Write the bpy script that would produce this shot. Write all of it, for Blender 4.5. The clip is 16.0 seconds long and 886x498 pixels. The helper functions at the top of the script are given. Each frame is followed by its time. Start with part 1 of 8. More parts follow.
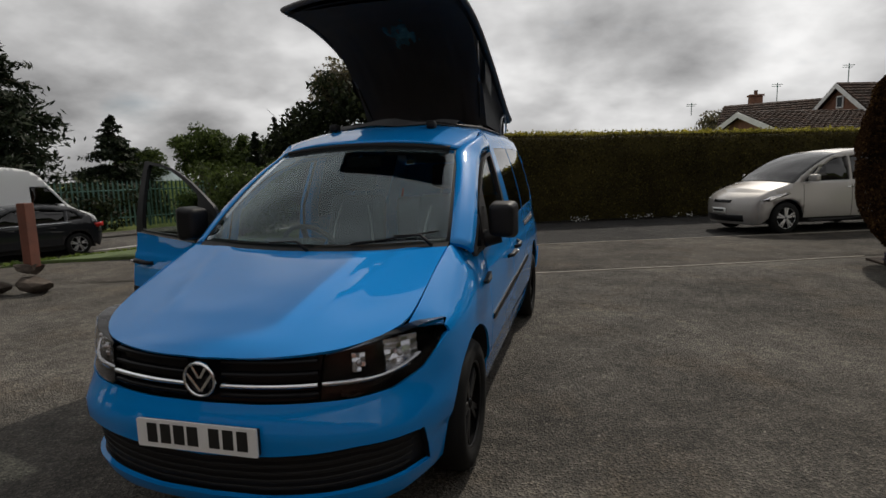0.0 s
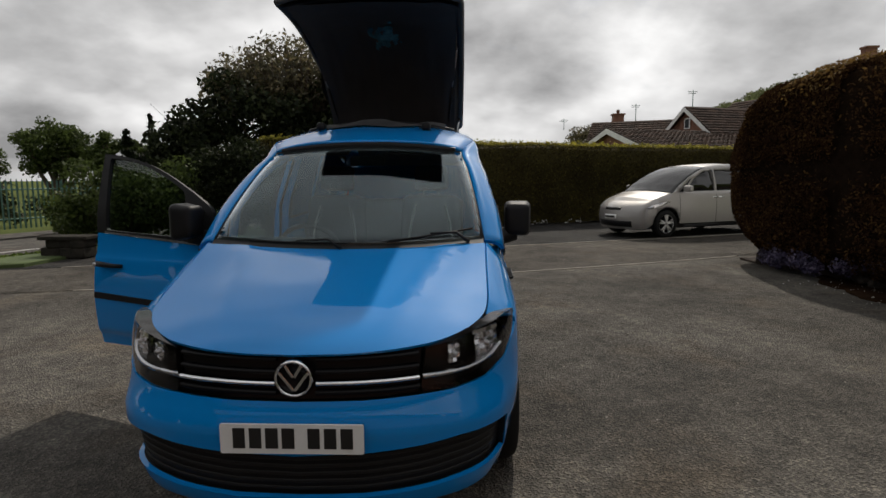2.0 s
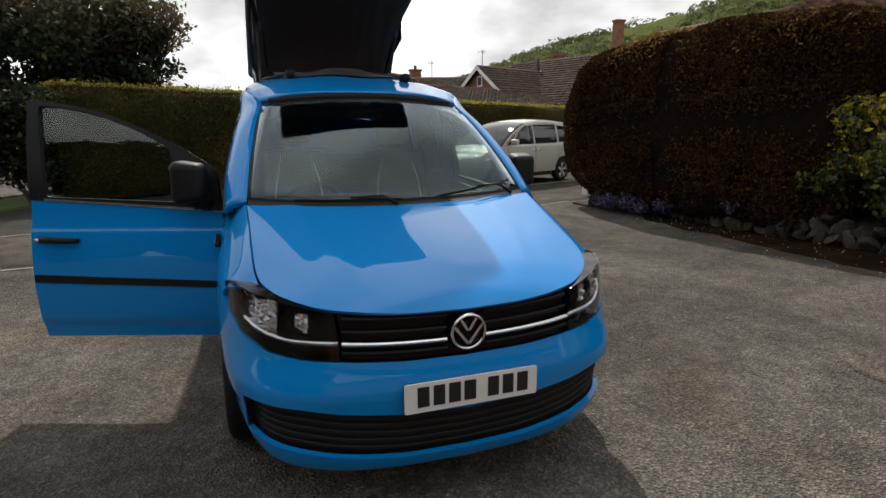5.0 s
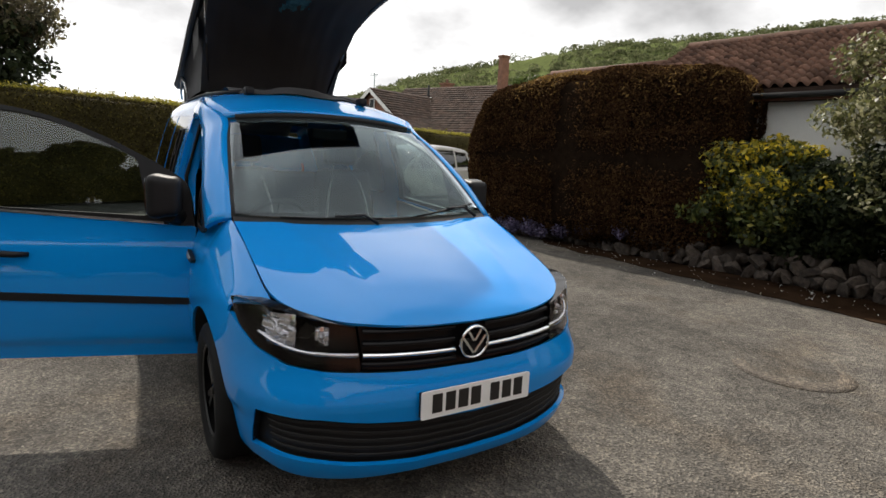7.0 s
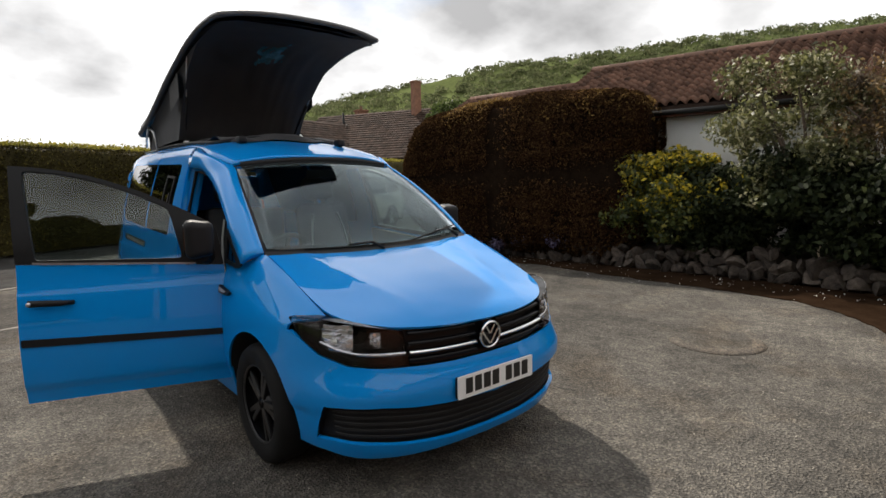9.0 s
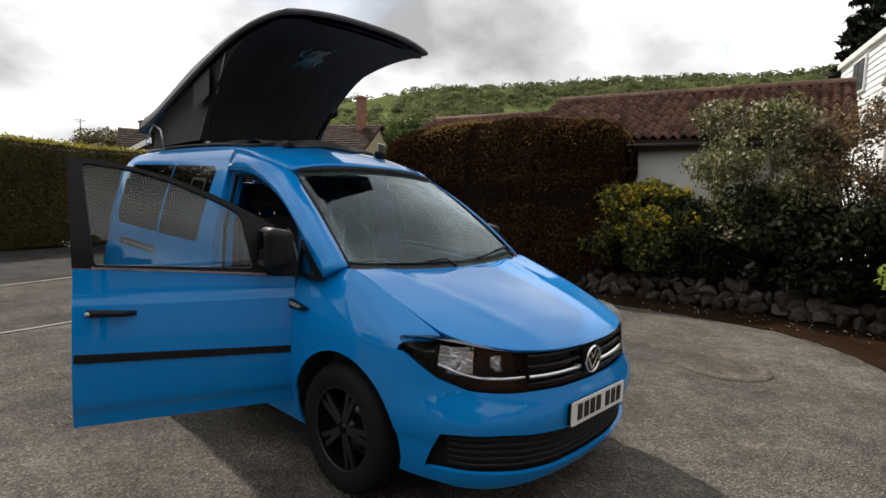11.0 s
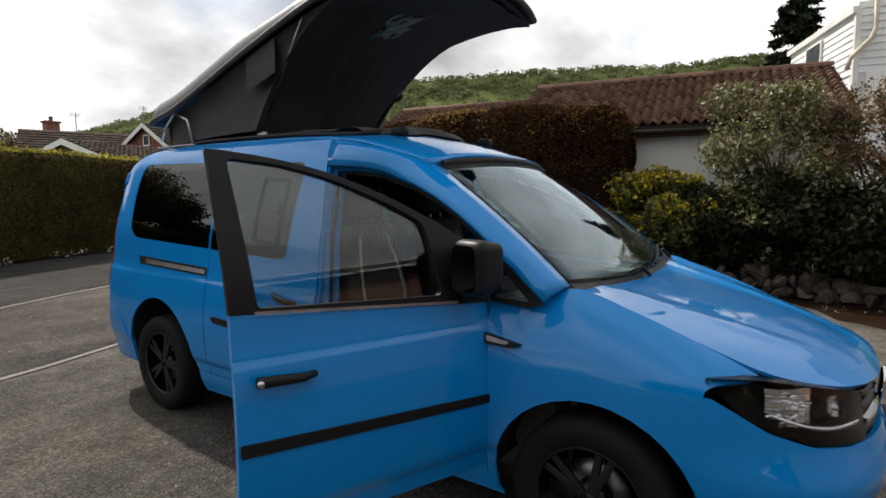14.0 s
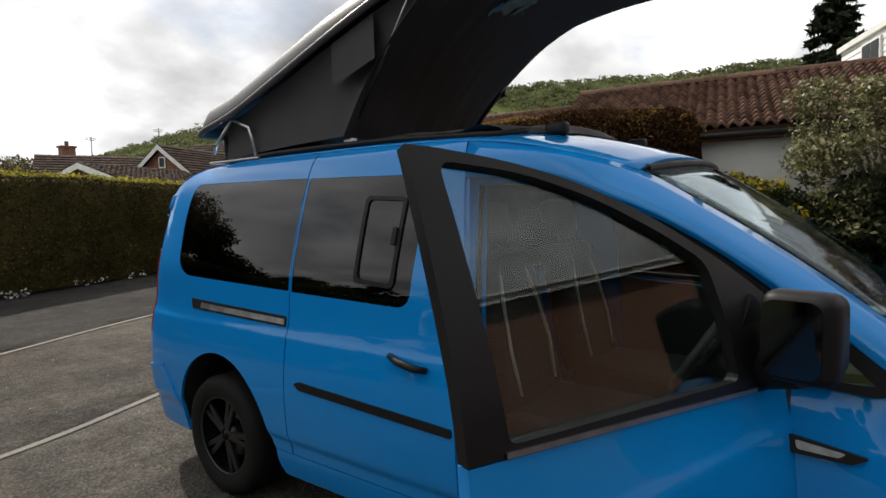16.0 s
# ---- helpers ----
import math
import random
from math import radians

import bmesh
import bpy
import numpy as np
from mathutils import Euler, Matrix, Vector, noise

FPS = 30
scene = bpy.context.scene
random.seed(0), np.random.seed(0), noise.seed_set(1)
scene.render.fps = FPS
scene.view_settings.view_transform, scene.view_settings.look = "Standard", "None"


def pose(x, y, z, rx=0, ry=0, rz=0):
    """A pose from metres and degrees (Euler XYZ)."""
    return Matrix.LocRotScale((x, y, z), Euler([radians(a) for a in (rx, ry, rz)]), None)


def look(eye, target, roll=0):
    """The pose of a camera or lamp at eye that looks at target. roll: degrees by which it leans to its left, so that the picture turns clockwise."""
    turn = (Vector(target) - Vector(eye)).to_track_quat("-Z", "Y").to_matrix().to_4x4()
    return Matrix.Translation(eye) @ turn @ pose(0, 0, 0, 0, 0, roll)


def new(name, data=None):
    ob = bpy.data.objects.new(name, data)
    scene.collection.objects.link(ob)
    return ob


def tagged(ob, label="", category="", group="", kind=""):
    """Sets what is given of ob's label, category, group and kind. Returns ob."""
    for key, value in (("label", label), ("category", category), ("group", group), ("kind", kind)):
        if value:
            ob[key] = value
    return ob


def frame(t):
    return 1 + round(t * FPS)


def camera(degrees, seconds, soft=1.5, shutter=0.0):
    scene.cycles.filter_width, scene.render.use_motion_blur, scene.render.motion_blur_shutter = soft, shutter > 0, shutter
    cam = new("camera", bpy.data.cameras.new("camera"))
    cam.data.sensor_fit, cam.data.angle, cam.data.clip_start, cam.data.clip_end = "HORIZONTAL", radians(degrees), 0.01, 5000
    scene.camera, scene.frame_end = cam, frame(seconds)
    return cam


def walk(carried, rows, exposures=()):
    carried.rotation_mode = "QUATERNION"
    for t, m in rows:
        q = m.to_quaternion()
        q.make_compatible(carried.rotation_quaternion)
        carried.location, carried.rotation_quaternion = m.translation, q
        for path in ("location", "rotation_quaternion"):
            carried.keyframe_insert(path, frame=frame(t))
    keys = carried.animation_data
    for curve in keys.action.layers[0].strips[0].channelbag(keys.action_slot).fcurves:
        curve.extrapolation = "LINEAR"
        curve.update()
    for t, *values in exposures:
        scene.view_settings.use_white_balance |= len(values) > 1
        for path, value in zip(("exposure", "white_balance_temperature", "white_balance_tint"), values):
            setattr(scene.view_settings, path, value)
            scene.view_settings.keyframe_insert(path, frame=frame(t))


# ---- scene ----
cam = camera(77.0, 16.0, soft=1.55)
PATH = [
    (0, (1.408, -2.564, 1.463), (0.907, -0.647, 1.192), -1.5),
    (0.5, (1.207, -2.701, 1.466), (0.909, -0.74, 1.208), -3.4),
    (1, (1.017, -2.766, 1.445), (0.718, -0.804, 1.196), -1.8),
    (1.5, (0.805, -2.757, 1.438), (0.578, -0.795, 1.123), -2.0),
    (2, (0.609, -2.772, 1.433), (0.542, -0.789, 1.181), -0.3),
    (2.5, (0.378, -2.849, 1.433), (0.512, -0.882, 1.096), -0.4),
    (3, (0.145, -2.813, 1.433), (0.299, -0.842, 1.13), -2.9),
    (3.5, (-0.084, -2.743, 1.432), (0.157, -0.78, 1.132), -1.3),
    (4, (-0.321, -2.772, 1.432), (0.158, -0.86, 1.096), -1.1),
    (4.2, (-0.406, -2.761, 1.428), (0.092, -0.859, 1.057), -1.3),
    (6.3, (-1.074, -2.479, 1.434), (-0.116, -0.765, 1.055), 1.7),
    (6.5, (-1.098, -2.509, 1.424), (-0.124, -0.801, 1.059), 1.5),
    (7, (-1.246, -2.604, 1.443), (-0.213, -0.923, 1.115), 2.7),
    (7.5, (-1.405, -2.629, 1.439), (-0.293, -1.002, 1.097), 2.4),
    (8, (-1.624, -2.658, 1.46), (-0.428, -1.091, 1.124), 0.5),
    (8.5, (-1.784, -2.742, 1.455), (-0.569, -1.178, 1.177), 1.8),
    (9, (-1.913, -2.799, 1.489), (-0.646, -1.271, 1.242), -1.1),
    (9.2, (-1.961, -2.808, 1.474), (-0.672, -1.288, 1.307), -0.7),
    (11.3, (-2.579, -1.987, 1.469), (-1.074, -0.686, 1.258), 2.0),
    (11.5, (-2.637, -1.909, 1.473), (-1.063, -0.707, 1.192), 0.4),
    (12, (-2.728, -1.74, 1.47), (-1.155, -0.537, 1.193), -0.3),
    (12.5, (-2.737, -1.471, 1.465), (-1.244, -0.158, 1.245), -2.2),
    (13, (-2.807, -1.187, 1.468), (-1.283, 0.1, 1.319), 0.6),
    (13.5, (-2.856, -0.951, 1.488), (-1.201, 0.151, 1.273), -0.9),
    (14, (-2.774, -0.672, 1.459), (-1.151, 0.48, 1.268), 0.0),
    (14.5, (-2.695, -0.389, 1.453), (-1.08, 0.774, 1.245), -1.3),
    (15, (-2.69, -0.064, 1.474), (-0.944, 0.885, 1.254), -2.2),
    (15.5, (-2.611, 0.149, 1.484), (-0.918, 1.206, 1.363), -2.3),
    (16, (-2.486, 0.344, 1.494), (-0.881, 1.528, 1.355), -1.5),
]
EXPO = [(0.0, -1.04), (2.0, -0.92), (4.0, -0.72), (6.4, 0.10), (9.0, 0.02), (11.5, -0.13), (12.0, 0.32), (12.5, -0.14), (13.5, -0.36), (14.0, -0.18), (14.5, -0.22), (15.0, -0.10), (15.5, 0.0), (16.0, -0.22)]
walk(cam, [(t, look(eye, target, roll)) for t, eye, target, roll in PATH], EXPO)

# ---- daylight: broken cloud, sun ahead of the camera ----
SUN_RIGHT, SUN_UP = 13.5, 45.0          # degrees right of +y, degrees over the horizon
sun_way = Vector((math.sin(radians(SUN_RIGHT)) * math.cos(radians(SUN_UP)), math.cos(radians(SUN_RIGHT)) * math.cos(radians(SUN_UP)), math.sin(radians(SUN_UP))))
sun_data = bpy.data.lights.new("sun", "SUN")
sun_data.energy, sun_data.angle, sun_data.color = 5.0, radians(0.9), (1.0, 0.92, 0.81)
sun = new("sun", sun_data)
sun.matrix_world = look(sun_way * 60, (0, 0, 0))


def link(nt, a, b):
    nt.links.new(a, b)


def make_world():
    w = bpy.data.worlds.new("cloudy_sky")
    scene.world = w
    w.use_nodes = True
    nt = w.node_tree
    nt.nodes.clear()
    n = nt.nodes.new
    out, bg = n("ShaderNodeOutputWorld"), n("ShaderNodeBackground")
    sky = n("ShaderNodeTexSky")
    sky.sky_type, sky.sun_disc = "NISHITA", False
    sky.sun_elevation, sky.sun_rotation = radians(SUN_UP), radians(SUN_RIGHT)
    coord, sep = n("ShaderNodeTexCoord"), n("ShaderNodeSeparateXYZ")
    link(nt, coord.outputs["Generated"], sep.inputs[0])
    # direction projected on a cloud sheet
    add = n("ShaderNodeMath"); add.operation = "ADD"; add.inputs[1].default_value = 0.42
    mx = n("ShaderNodeMath"); mx.operation = "MAXIMUM"; mx.inputs[1].default_value = 0.0
    link(nt, sep.outputs["Z"], mx.inputs[0]); link(nt, mx.outputs[0], add.inputs[0])
    comb = n("ShaderNodeCombineXYZ")
    for k in "XY":
        d = n("ShaderNodeMath"); d.operation = "DIVIDE"
        link(nt, sep.outputs[k], d.inputs[0]); link(nt, add.outputs[0], d.inputs[1]); link(nt, d.outputs[0], comb.inputs[k])
    big = n("ShaderNodeTexNoise"); big.inputs["Scale"].default_value = 1.5; big.inputs["Detail"].default_value = 9.0
    big.inputs["Roughness"].default_value = 0.55; big.inputs["Distortion"].default_value = 0.25
    link(nt, comb.outputs[0], big.inputs["Vector"])
    shade = n("ShaderNodeTexNoise"); shade.inputs["Scale"].default_value = 2.1; shade.inputs["Detail"].default_value = 8.0
    shade.inputs["Roughness"].default_value = 0.5
    off = n("ShaderNodeVectorMath"); off.operation = "ADD"; off.inputs[1].default_value = (3.7, 1.3, 5.0)
    link(nt, comb.outputs[0], off.inputs[0]); link(nt, off.outputs[0], shade.inputs["Vector"])
    cover = n("ShaderNodeValToRGB"); cover.color_ramp.elements[0].position, cover.color_ramp.elements[1].position = 0.24, 0.42
    link(nt, big.outputs["Fac"], cover.inputs[0])
    tone = n("ShaderNodeValToRGB")
    e = tone.color_ramp.elements
    e[0].position, e[0].color = 0.33, (0.45, 0.447, 0.45, 1)
    e[1].position, e[1].color = 0.66, (1.42, 1.41, 1.40, 1)
    mid = e.new(0.47); mid.color = (0.80, 0.795, 0.795, 1)
    link(nt, shade.outputs["Fac"], tone.inputs[0])
    # added glow in the clouds, centred west of the sun to balance sky brightness
    glow_way = Vector((-0.10, 0.76, 0.64))
    dot = n("ShaderNodeVectorMath"); dot.operation = "DOT_PRODUCT"; dot.inputs[1].default_value = glow_way
    link(nt, coord.outputs["Generated"], dot.inputs[0])
    halo = n("ShaderNodeMapRange"); halo.inputs["From Min"].default_value = 0.35; halo.inputs["From Max"].default_value = 1.0
    halo.inputs["To Min"].default_value = 0.0; halo.inputs["To Max"].default_value = 1.0
    link(nt, dot.outputs["Value"], halo.inputs["Value"])
    hp = n("ShaderNodeMath"); hp.operation = "POWER"; hp.inputs[1].default_value = 1.8
    link(nt, halo.outputs[0], hp.inputs[0])
    hs = n("ShaderNodeMath"); hs.operation = "MULTIPLY_ADD"; hs.inputs[1].default_value = 0.50; hs.inputs[2].default_value = 1.10
    link(nt, hp.outputs[0], hs.inputs[0])
    lit = n("ShaderNodeVectorMath"); lit.operation = "SCALE"
    link(nt, tone.outputs[0], lit.inputs[0]); link(nt, hs.outputs[0], lit.inputs["Scale"])
    skys = n("ShaderNodeVectorMath"); skys.operation = "SCALE"; skys.inputs["Scale"].default_value = 0.11
    link(nt, sky.outputs[0], skys.inputs[0])
    mix = n("ShaderNodeMix"); mix.data_type = "RGBA"
    link(nt, cover.outputs[0], mix.inputs["Factor"]); link(nt, skys.outputs[0], mix.inputs["A"]); link(nt, lit.outputs[0], mix.inputs["B"])
    link(nt, mix.outputs["Result"], bg.inputs["Color"])
    bg.inputs["Strength"].default_value = 1.0
    link(nt, bg.outputs[0], out.inputs[0])


make_world()
# ---- materials ----
def material(name):
    m = bpy.data.materials.new(name)
    m.use_nodes = True
    nt = m.node_tree
    return m, nt, nt.nodes["Principled BSDF"]


def noise_node(nt, scale, detail=4.0, rough=0.55, vec=None):
    n = nt.nodes.new("ShaderNodeTexNoise")
    n.inputs["Scale"].default_value, n.inputs["Detail"].default_value, n.inputs["Roughness"].default_value = scale, detail, rough
    if vec is None:
        vec = nt.nodes.new("ShaderNodeTexCoord").outputs["Object"]
    nt.links.new(vec, n.inputs["Vector"])
    return n


def ramp(nt, src, stops):
    r = nt.nodes.new("ShaderNodeValToRGB")
    e = r.color_ramp.elements
    while len(e) < len(stops):
        e.new(0.5)
    for el, (p, c) in zip(e, stops):
        el.position, el.color = p, (*c, 1) if len(c) == 3 else c
    nt.links.new(src, r.inputs[0])
    return r.outputs[0]


def mixc(nt, fac, a, b, mode="MIX"):
    m = nt.nodes.new("ShaderNodeMix")
    m.data_type, m.blend_type = "RGBA", mode
    for sock, v in ((m.inputs["Factor"], fac), (m.inputs["A"], a), (m.inputs["B"], b)):
        if isinstance(v, (int, float)):
            sock.default_value = v
        elif isinstance(v, tuple):
            sock.default_value = (*v, 1) if len(v) == 3 else v
        else:
            nt.links.new(v, sock)
    return m.outputs["Result"]


def bump(nt, bsdf, src, strength, dist=0.01):
    b = nt.nodes.new("ShaderNodeBump")
    b.inputs["Strength"].default_value, b.inputs["Distance"].default_value = strength, dist
    nt.links.new(src, b.inputs["Height"])
    nt.links.new(b.outputs[0], bsdf.inputs["Normal"])


def varied(name, base, spread=0.25, scale=6.0, rough=0.6, metal=0.0, fine=90.0, bumps=0.15, dist=0.004, coat=0.0, per_object=0.0, per_island=0.0, spec=0.5):
    """A surface of one colour with stains at a large scale and grain at a small one."""
    m, nt, b = material(name)
    lo = tuple(c * (1 - spread) for c in base)
    hi = tuple(min(1.0, c * (1 + spread)) for c in base)
    n1, n2 = noise_node(nt, scale, 5.0), noise_node(nt, fine, 3.0)
    c = ramp(nt, n1.outputs["Fac"], [(0.35, lo), (0.65, hi)])
    c = mixc(nt, 0.35, c, ramp(nt, n2.outputs["Fac"], [(0.3, lo), (0.7, hi)]))
    if per_object or per_island:
        info = nt.nodes.new("ShaderNodeObjectInfo" if per_object else "ShaderNodeNewGeometry")
        r = info.outputs["Random" if per_object else "Random Per Island"]
        k = per_object or per_island
        c = mixc(nt, 1.0, c, ramp(nt, r, [(0.0, (1 - k,) * 3), (1.0, (1 + k,) * 3)]), "MULTIPLY")
    nt.links.new(c, b.inputs["Base Color"])
    nt.links.new(ramp(nt, n1.outputs["Fac"], [(0.3, (max(0.02, rough - 0.08),) * 3), (0.7, (min(1, rough + 0.08),) * 3)]), b.inputs["Roughness"])
    b.inputs["Metallic"].default_value = metal
    b.inputs["Coat Weight"].default_value = coat
    b.inputs["Specular IOR Level"].default_value = spec
    if bumps:
        bump(nt, b, n2.outputs["Fac"], bumps, dist)
    return m


def car_paint(name, base, flake=0.0, metal=0.0, dirt=0.12):
    m, nt, b = material(name)
    n1 = noise_node(nt, 2.2, 6.0)
    n2 = noise_node(nt, 240.0, 2.0)
    dusty = tuple(0.92 * c + 0.08 * 0.25 for c in base)
    c = mixc(nt, ramp(nt, n1.outputs["Fac"], [(0.45, (0, 0, 0)), (0.8, (dirt,) * 3)]), base, dusty)
    if flake:
        c = mixc(nt, flake, c, ramp(nt, n2.outputs["Fac"], [(0.3, tuple(0.6 * v for v in base)), (0.7, tuple(min(1, 1.4 * v) for v in base))]))
    nt.links.new(c, b.inputs["Base Color"])
    nt.links.new(ramp(nt, n1.outputs["Fac"], [(0.35, (0.42,) * 3), (0.75, (0.55,) * 3)]), b.inputs["Roughness"])
    b.inputs["Specular IOR Level"].default_value = 0.05
    b.inputs["Metallic"].default_value = metal
    b.inputs["Coat Weight"].default_value, b.inputs["Coat Roughness"].default_value = 1.0, 0.012
    b.inputs["Coat IOR"].default_value = 1.46
    return m


def glass(name, tint, gloss=(1.0, 1.0, 1.0), rough=0.0, ior=1.5, power=4.6, top=0.92):
    m, nt, b = material(name)
    nt.nodes.remove(b)
    out = nt.nodes["Material Output"]
    tr, gl, mx, fr = (nt.nodes.new("ShaderNode" + k) for k in ("BsdfTransparent", "BsdfGlossy", "MixShader", "LayerWeight"))
    n = noise_node(nt, 5.0, 5.0)
    nt.links.new(ramp(nt, n.outputs["Fac"], [(0.3, tuple(0.9 * c for c in tint)), (0.7, tint)]), tr.inputs[0])
    gl.inputs["Roughness"].default_value = rough
    gl.inputs["Color"].default_value = (*gloss, 1)
    # the same reflectance from both sides of the thin pane
    fr.inputs[0].default_value = 0.5
    pw, ma = nt.nodes.new("ShaderNodeMath"), nt.nodes.new("ShaderNodeMath")
    pw.operation, ma.operation = "POWER", "MULTIPLY_ADD"
    pw.inputs[1].default_value = power
    r0 = ((ior - 1) / (ior + 1)) ** 2
    ma.inputs[1].default_value, ma.inputs[2].default_value = top - r0, r0
    nt.links.new(fr.outputs["Facing"], pw.inputs[0]); nt.links.new(pw.outputs[0], ma.inputs[0])
    nt.links.new(ma.outputs[0], mx.inputs[0]); nt.links.new(tr.outputs[0], mx.inputs[1]); nt.links.new(gl.outputs[0], mx.inputs[2])
    nt.links.new(mx.outputs[0], out.inputs[0])
    return m


def leaf_mat(name, dark, light, rough=0.5, trans=0.25, gold=None, patch=1.1):
    m, nt, b = material(name)
    g = nt.nodes.new("ShaderNodeNewGeometry")
    c = ramp(nt, g.outputs["Random Per Island"], [(0.0, dark), (0.75, light), (1.0, gold or light)])
    n = noise_node(nt, patch, 4.0)
    c = mixc(nt, 0.6, c, ramp(nt, n.outputs["Fac"], [(0.35, (0.55, 0.55, 0.55)), (0.65, (1.3, 1.3, 1.3))]), "MULTIPLY")
    nt.links.new(c, b.inputs["Base Color"])
    b.inputs["Roughness"].default_value = rough
    b.inputs["Specular IOR Level"].default_value = 0.5 if rough < 0.55 else (0.15 if rough < 0.88 else 0.0)
    out = nt.nodes["Material Output"]
    t, mx = nt.nodes.new("ShaderNodeBsdfTranslucent"), nt.nodes.new("ShaderNodeMixShader")
    nt.links.new(c, t.inputs[0])
    mx.inputs[0].default_value = trans
    nt.links.new(b.outputs[0], mx.inputs[1]); nt.links.new(t.outputs[0], mx.inputs[2])
    nt.links.new(mx.outputs[0], out.inputs[0])
    return m


def asphalt(name, base, light=1.5):
    """Old tarmac: worn aggregate, pale worn areas and dark oily ones."""
    m, nt, b = material(name)
    big, mid, fine = noise_node(nt, 0.35, 6.0, 0.6), noise_node(nt, 2.4, 5.0, 0.6), noise_node(nt, 55.0, 3.0, 0.7)
    vor = nt.nodes.new("ShaderNodeTexVoronoi")
    vor.inputs["Scale"].default_value = 85.0
    nt.links.new(nt.nodes.new("ShaderNodeTexCoord").outputs["Object"], vor.inputs["Vector"])
    c = ramp(nt, big.outputs["Fac"], [(0.34, tuple(0.60 * v for v in base)), (0.5, base), (0.66, tuple(light * v for v in base))])
    c = mixc(nt, 0.55, c, ramp(nt, mid.outputs["Fac"], [(0.35, (0.60, 0.58, 0.56)), (0.64, (1.4, 1.36, 1.30))]), "MULTIPLY")
    rust = noise_node(nt, 0.9, 5.0, 0.65)
    c = mixc(nt, 0.45, c, ramp(nt, rust.outputs["Fac"], [(0.52, (1.0, 1.0, 1.0)), (0.68, (1.18, 1.0, 0.80))]), "MULTIPLY")
    blot = noise_node(nt, 9.0, 4.0, 0.7)
    c = mixc(nt, 0.7, c, ramp(nt, blot.outputs["Fac"], [(0.36, (0.68, 0.68, 0.68)), (0.66, (1.28, 1.27, 1.24))]), "MULTIPLY")
    c = mixc(nt, 0.5, c, ramp(nt, vor.outputs["Color"], [(0.08, (0.22, 0.22, 0.22)), (0.55, (1.0, 0.98, 0.95)), (0.92, (2.6, 2.5, 2.3))]), "MULTIPLY")
    nt.links.new(c, b.inputs["Base Color"])
    b.inputs["Roughness"].default_value = 0.9
    b.inputs["Specular IOR Level"].default_value = 0.2
    h = nt.nodes.new("ShaderNodeMath"); h.operation = "ADD"
    nt.links.new(vor.outputs["Distance"], h.inputs[0]); nt.links.new(fine.outputs["Fac"], h.inputs[1])
    bump(nt, b, h.outputs[0], 1.0, 0.016)
    return m


BLUE = car_paint("light_blue_paint", (0.0, 0.218, 0.62))
SILVER = car_paint("silver_metallic_paint", (0.37, 0.355, 0.34), 0.35, 0.55)
BLACKCAR = car_paint("black_car_paint", (0.012, 0.013, 0.016), 0.2)
WHITEVAN = car_paint("white_van_paint", (0.78, 0.79, 0.80))
PLASTIC = varied("black_grained_plastic", (0.008, 0.008, 0.009), 0.3, 9.0, 0.5, fine=400.0, bumps=0.12, dist=0.001, spec=0.25)
CLEARLAMP = varied("clear_lamp_plastic", (0.34, 0.34, 0.33), 0.2, 30.0, 0.2, bumps=0.0)
DULLMETAL = varied("dull_dark_moulding", (0.30, 0.30, 0.31), 0.2, 20.0, 0.4, metal=1.0, bumps=0.0)
GLOSSBLACK = varied("gloss_black_plastic", (0.006, 0.006, 0.007), 0.2, 9.0, 0.18, fine=300.0, bumps=0.0, spec=0.15)
RUBBER = varied("tyre_rubber", (0.008, 0.008, 0.008), 0.35, 14.0, 0.75, fine=220.0, bumps=0.3, dist=0.001, spec=0.2)
ALLOY = varied("black_alloy", (0.006, 0.006, 0.007), 0.3, 9.0, 0.42, fine=200.0, bumps=0.0)
SILVER_ALLOY = varied("silver_alloy", (0.55, 0.55, 0.56), 0.15, 9.0, 0.3, metal=0.8, bumps=0.0)
CHROME = varied("chrome", (0.82, 0.83, 0.85), 0.06, 20.0, 0.08, metal=1.0, bumps=0.0)
BRUSHED = varied("satin_metal", (0.55, 0.55, 0.56), 0.2, 30.0, 0.35, metal=1.0, bumps=0.05)
WSGLASS = glass("windscreen_glass", (0.72, 0.79, 0.78), (0.84, 0.94, 1.0), ior=1.66)
SIDEGLASS = glass("side_glass", (0.78, 0.84, 0.82), ior=1.5, power=5.2, top=0.70)
DARKGLASS = glass("privacy_glass", (0.02, 0.022, 0.025), ior=1.6)
LENS = glass("lamp_lens", (0.97, 0.97, 0.98), ior=1.22)
SMOKED = varied("smoked_metallised_plastic", (0.026, 0.024, 0.023), 0.3, 9.0, 0.22, metal=0.9, bumps=0.0)
REFLECT = varied("metallised_reflector", (0.90, 0.91, 0.93), 0.05, 30.0, 0.16, metal=0.9, bumps=0.0)
MIRRORGLASS = varied("tinted_mirror", (0.06, 0.065, 0.07), 0.05, 20.0, 0.03, metal=1.0, bumps=0.0)
PLATEWHITE = varied("number_plate_white", (0.78, 0.79, 0.78), 0.05, 8.0, 0.35, bumps=0.03)
PLATEYELLOW = varied("number_plate_yellow", (0.75, 0.55, 0.04), 0.05, 8.0, 0.35, bumps=0.03)
INK = varied("black_ink", (0.012, 0.012, 0.012), 0.1, 20.0, 0.5, bumps=0.0)
FABRIC = varied("black_canvas", (0.026, 0.025, 0.026), 0.35, 5.0, 0.62, fine=500.0, bumps=0.25, dist=0.0015)
CANVAS = varied("dark_grey_canvas", (0.038, 0.038, 0.041), 0.3, 5.0, 0.75, fine=450.0, bumps=0.25, dist=0.0015)
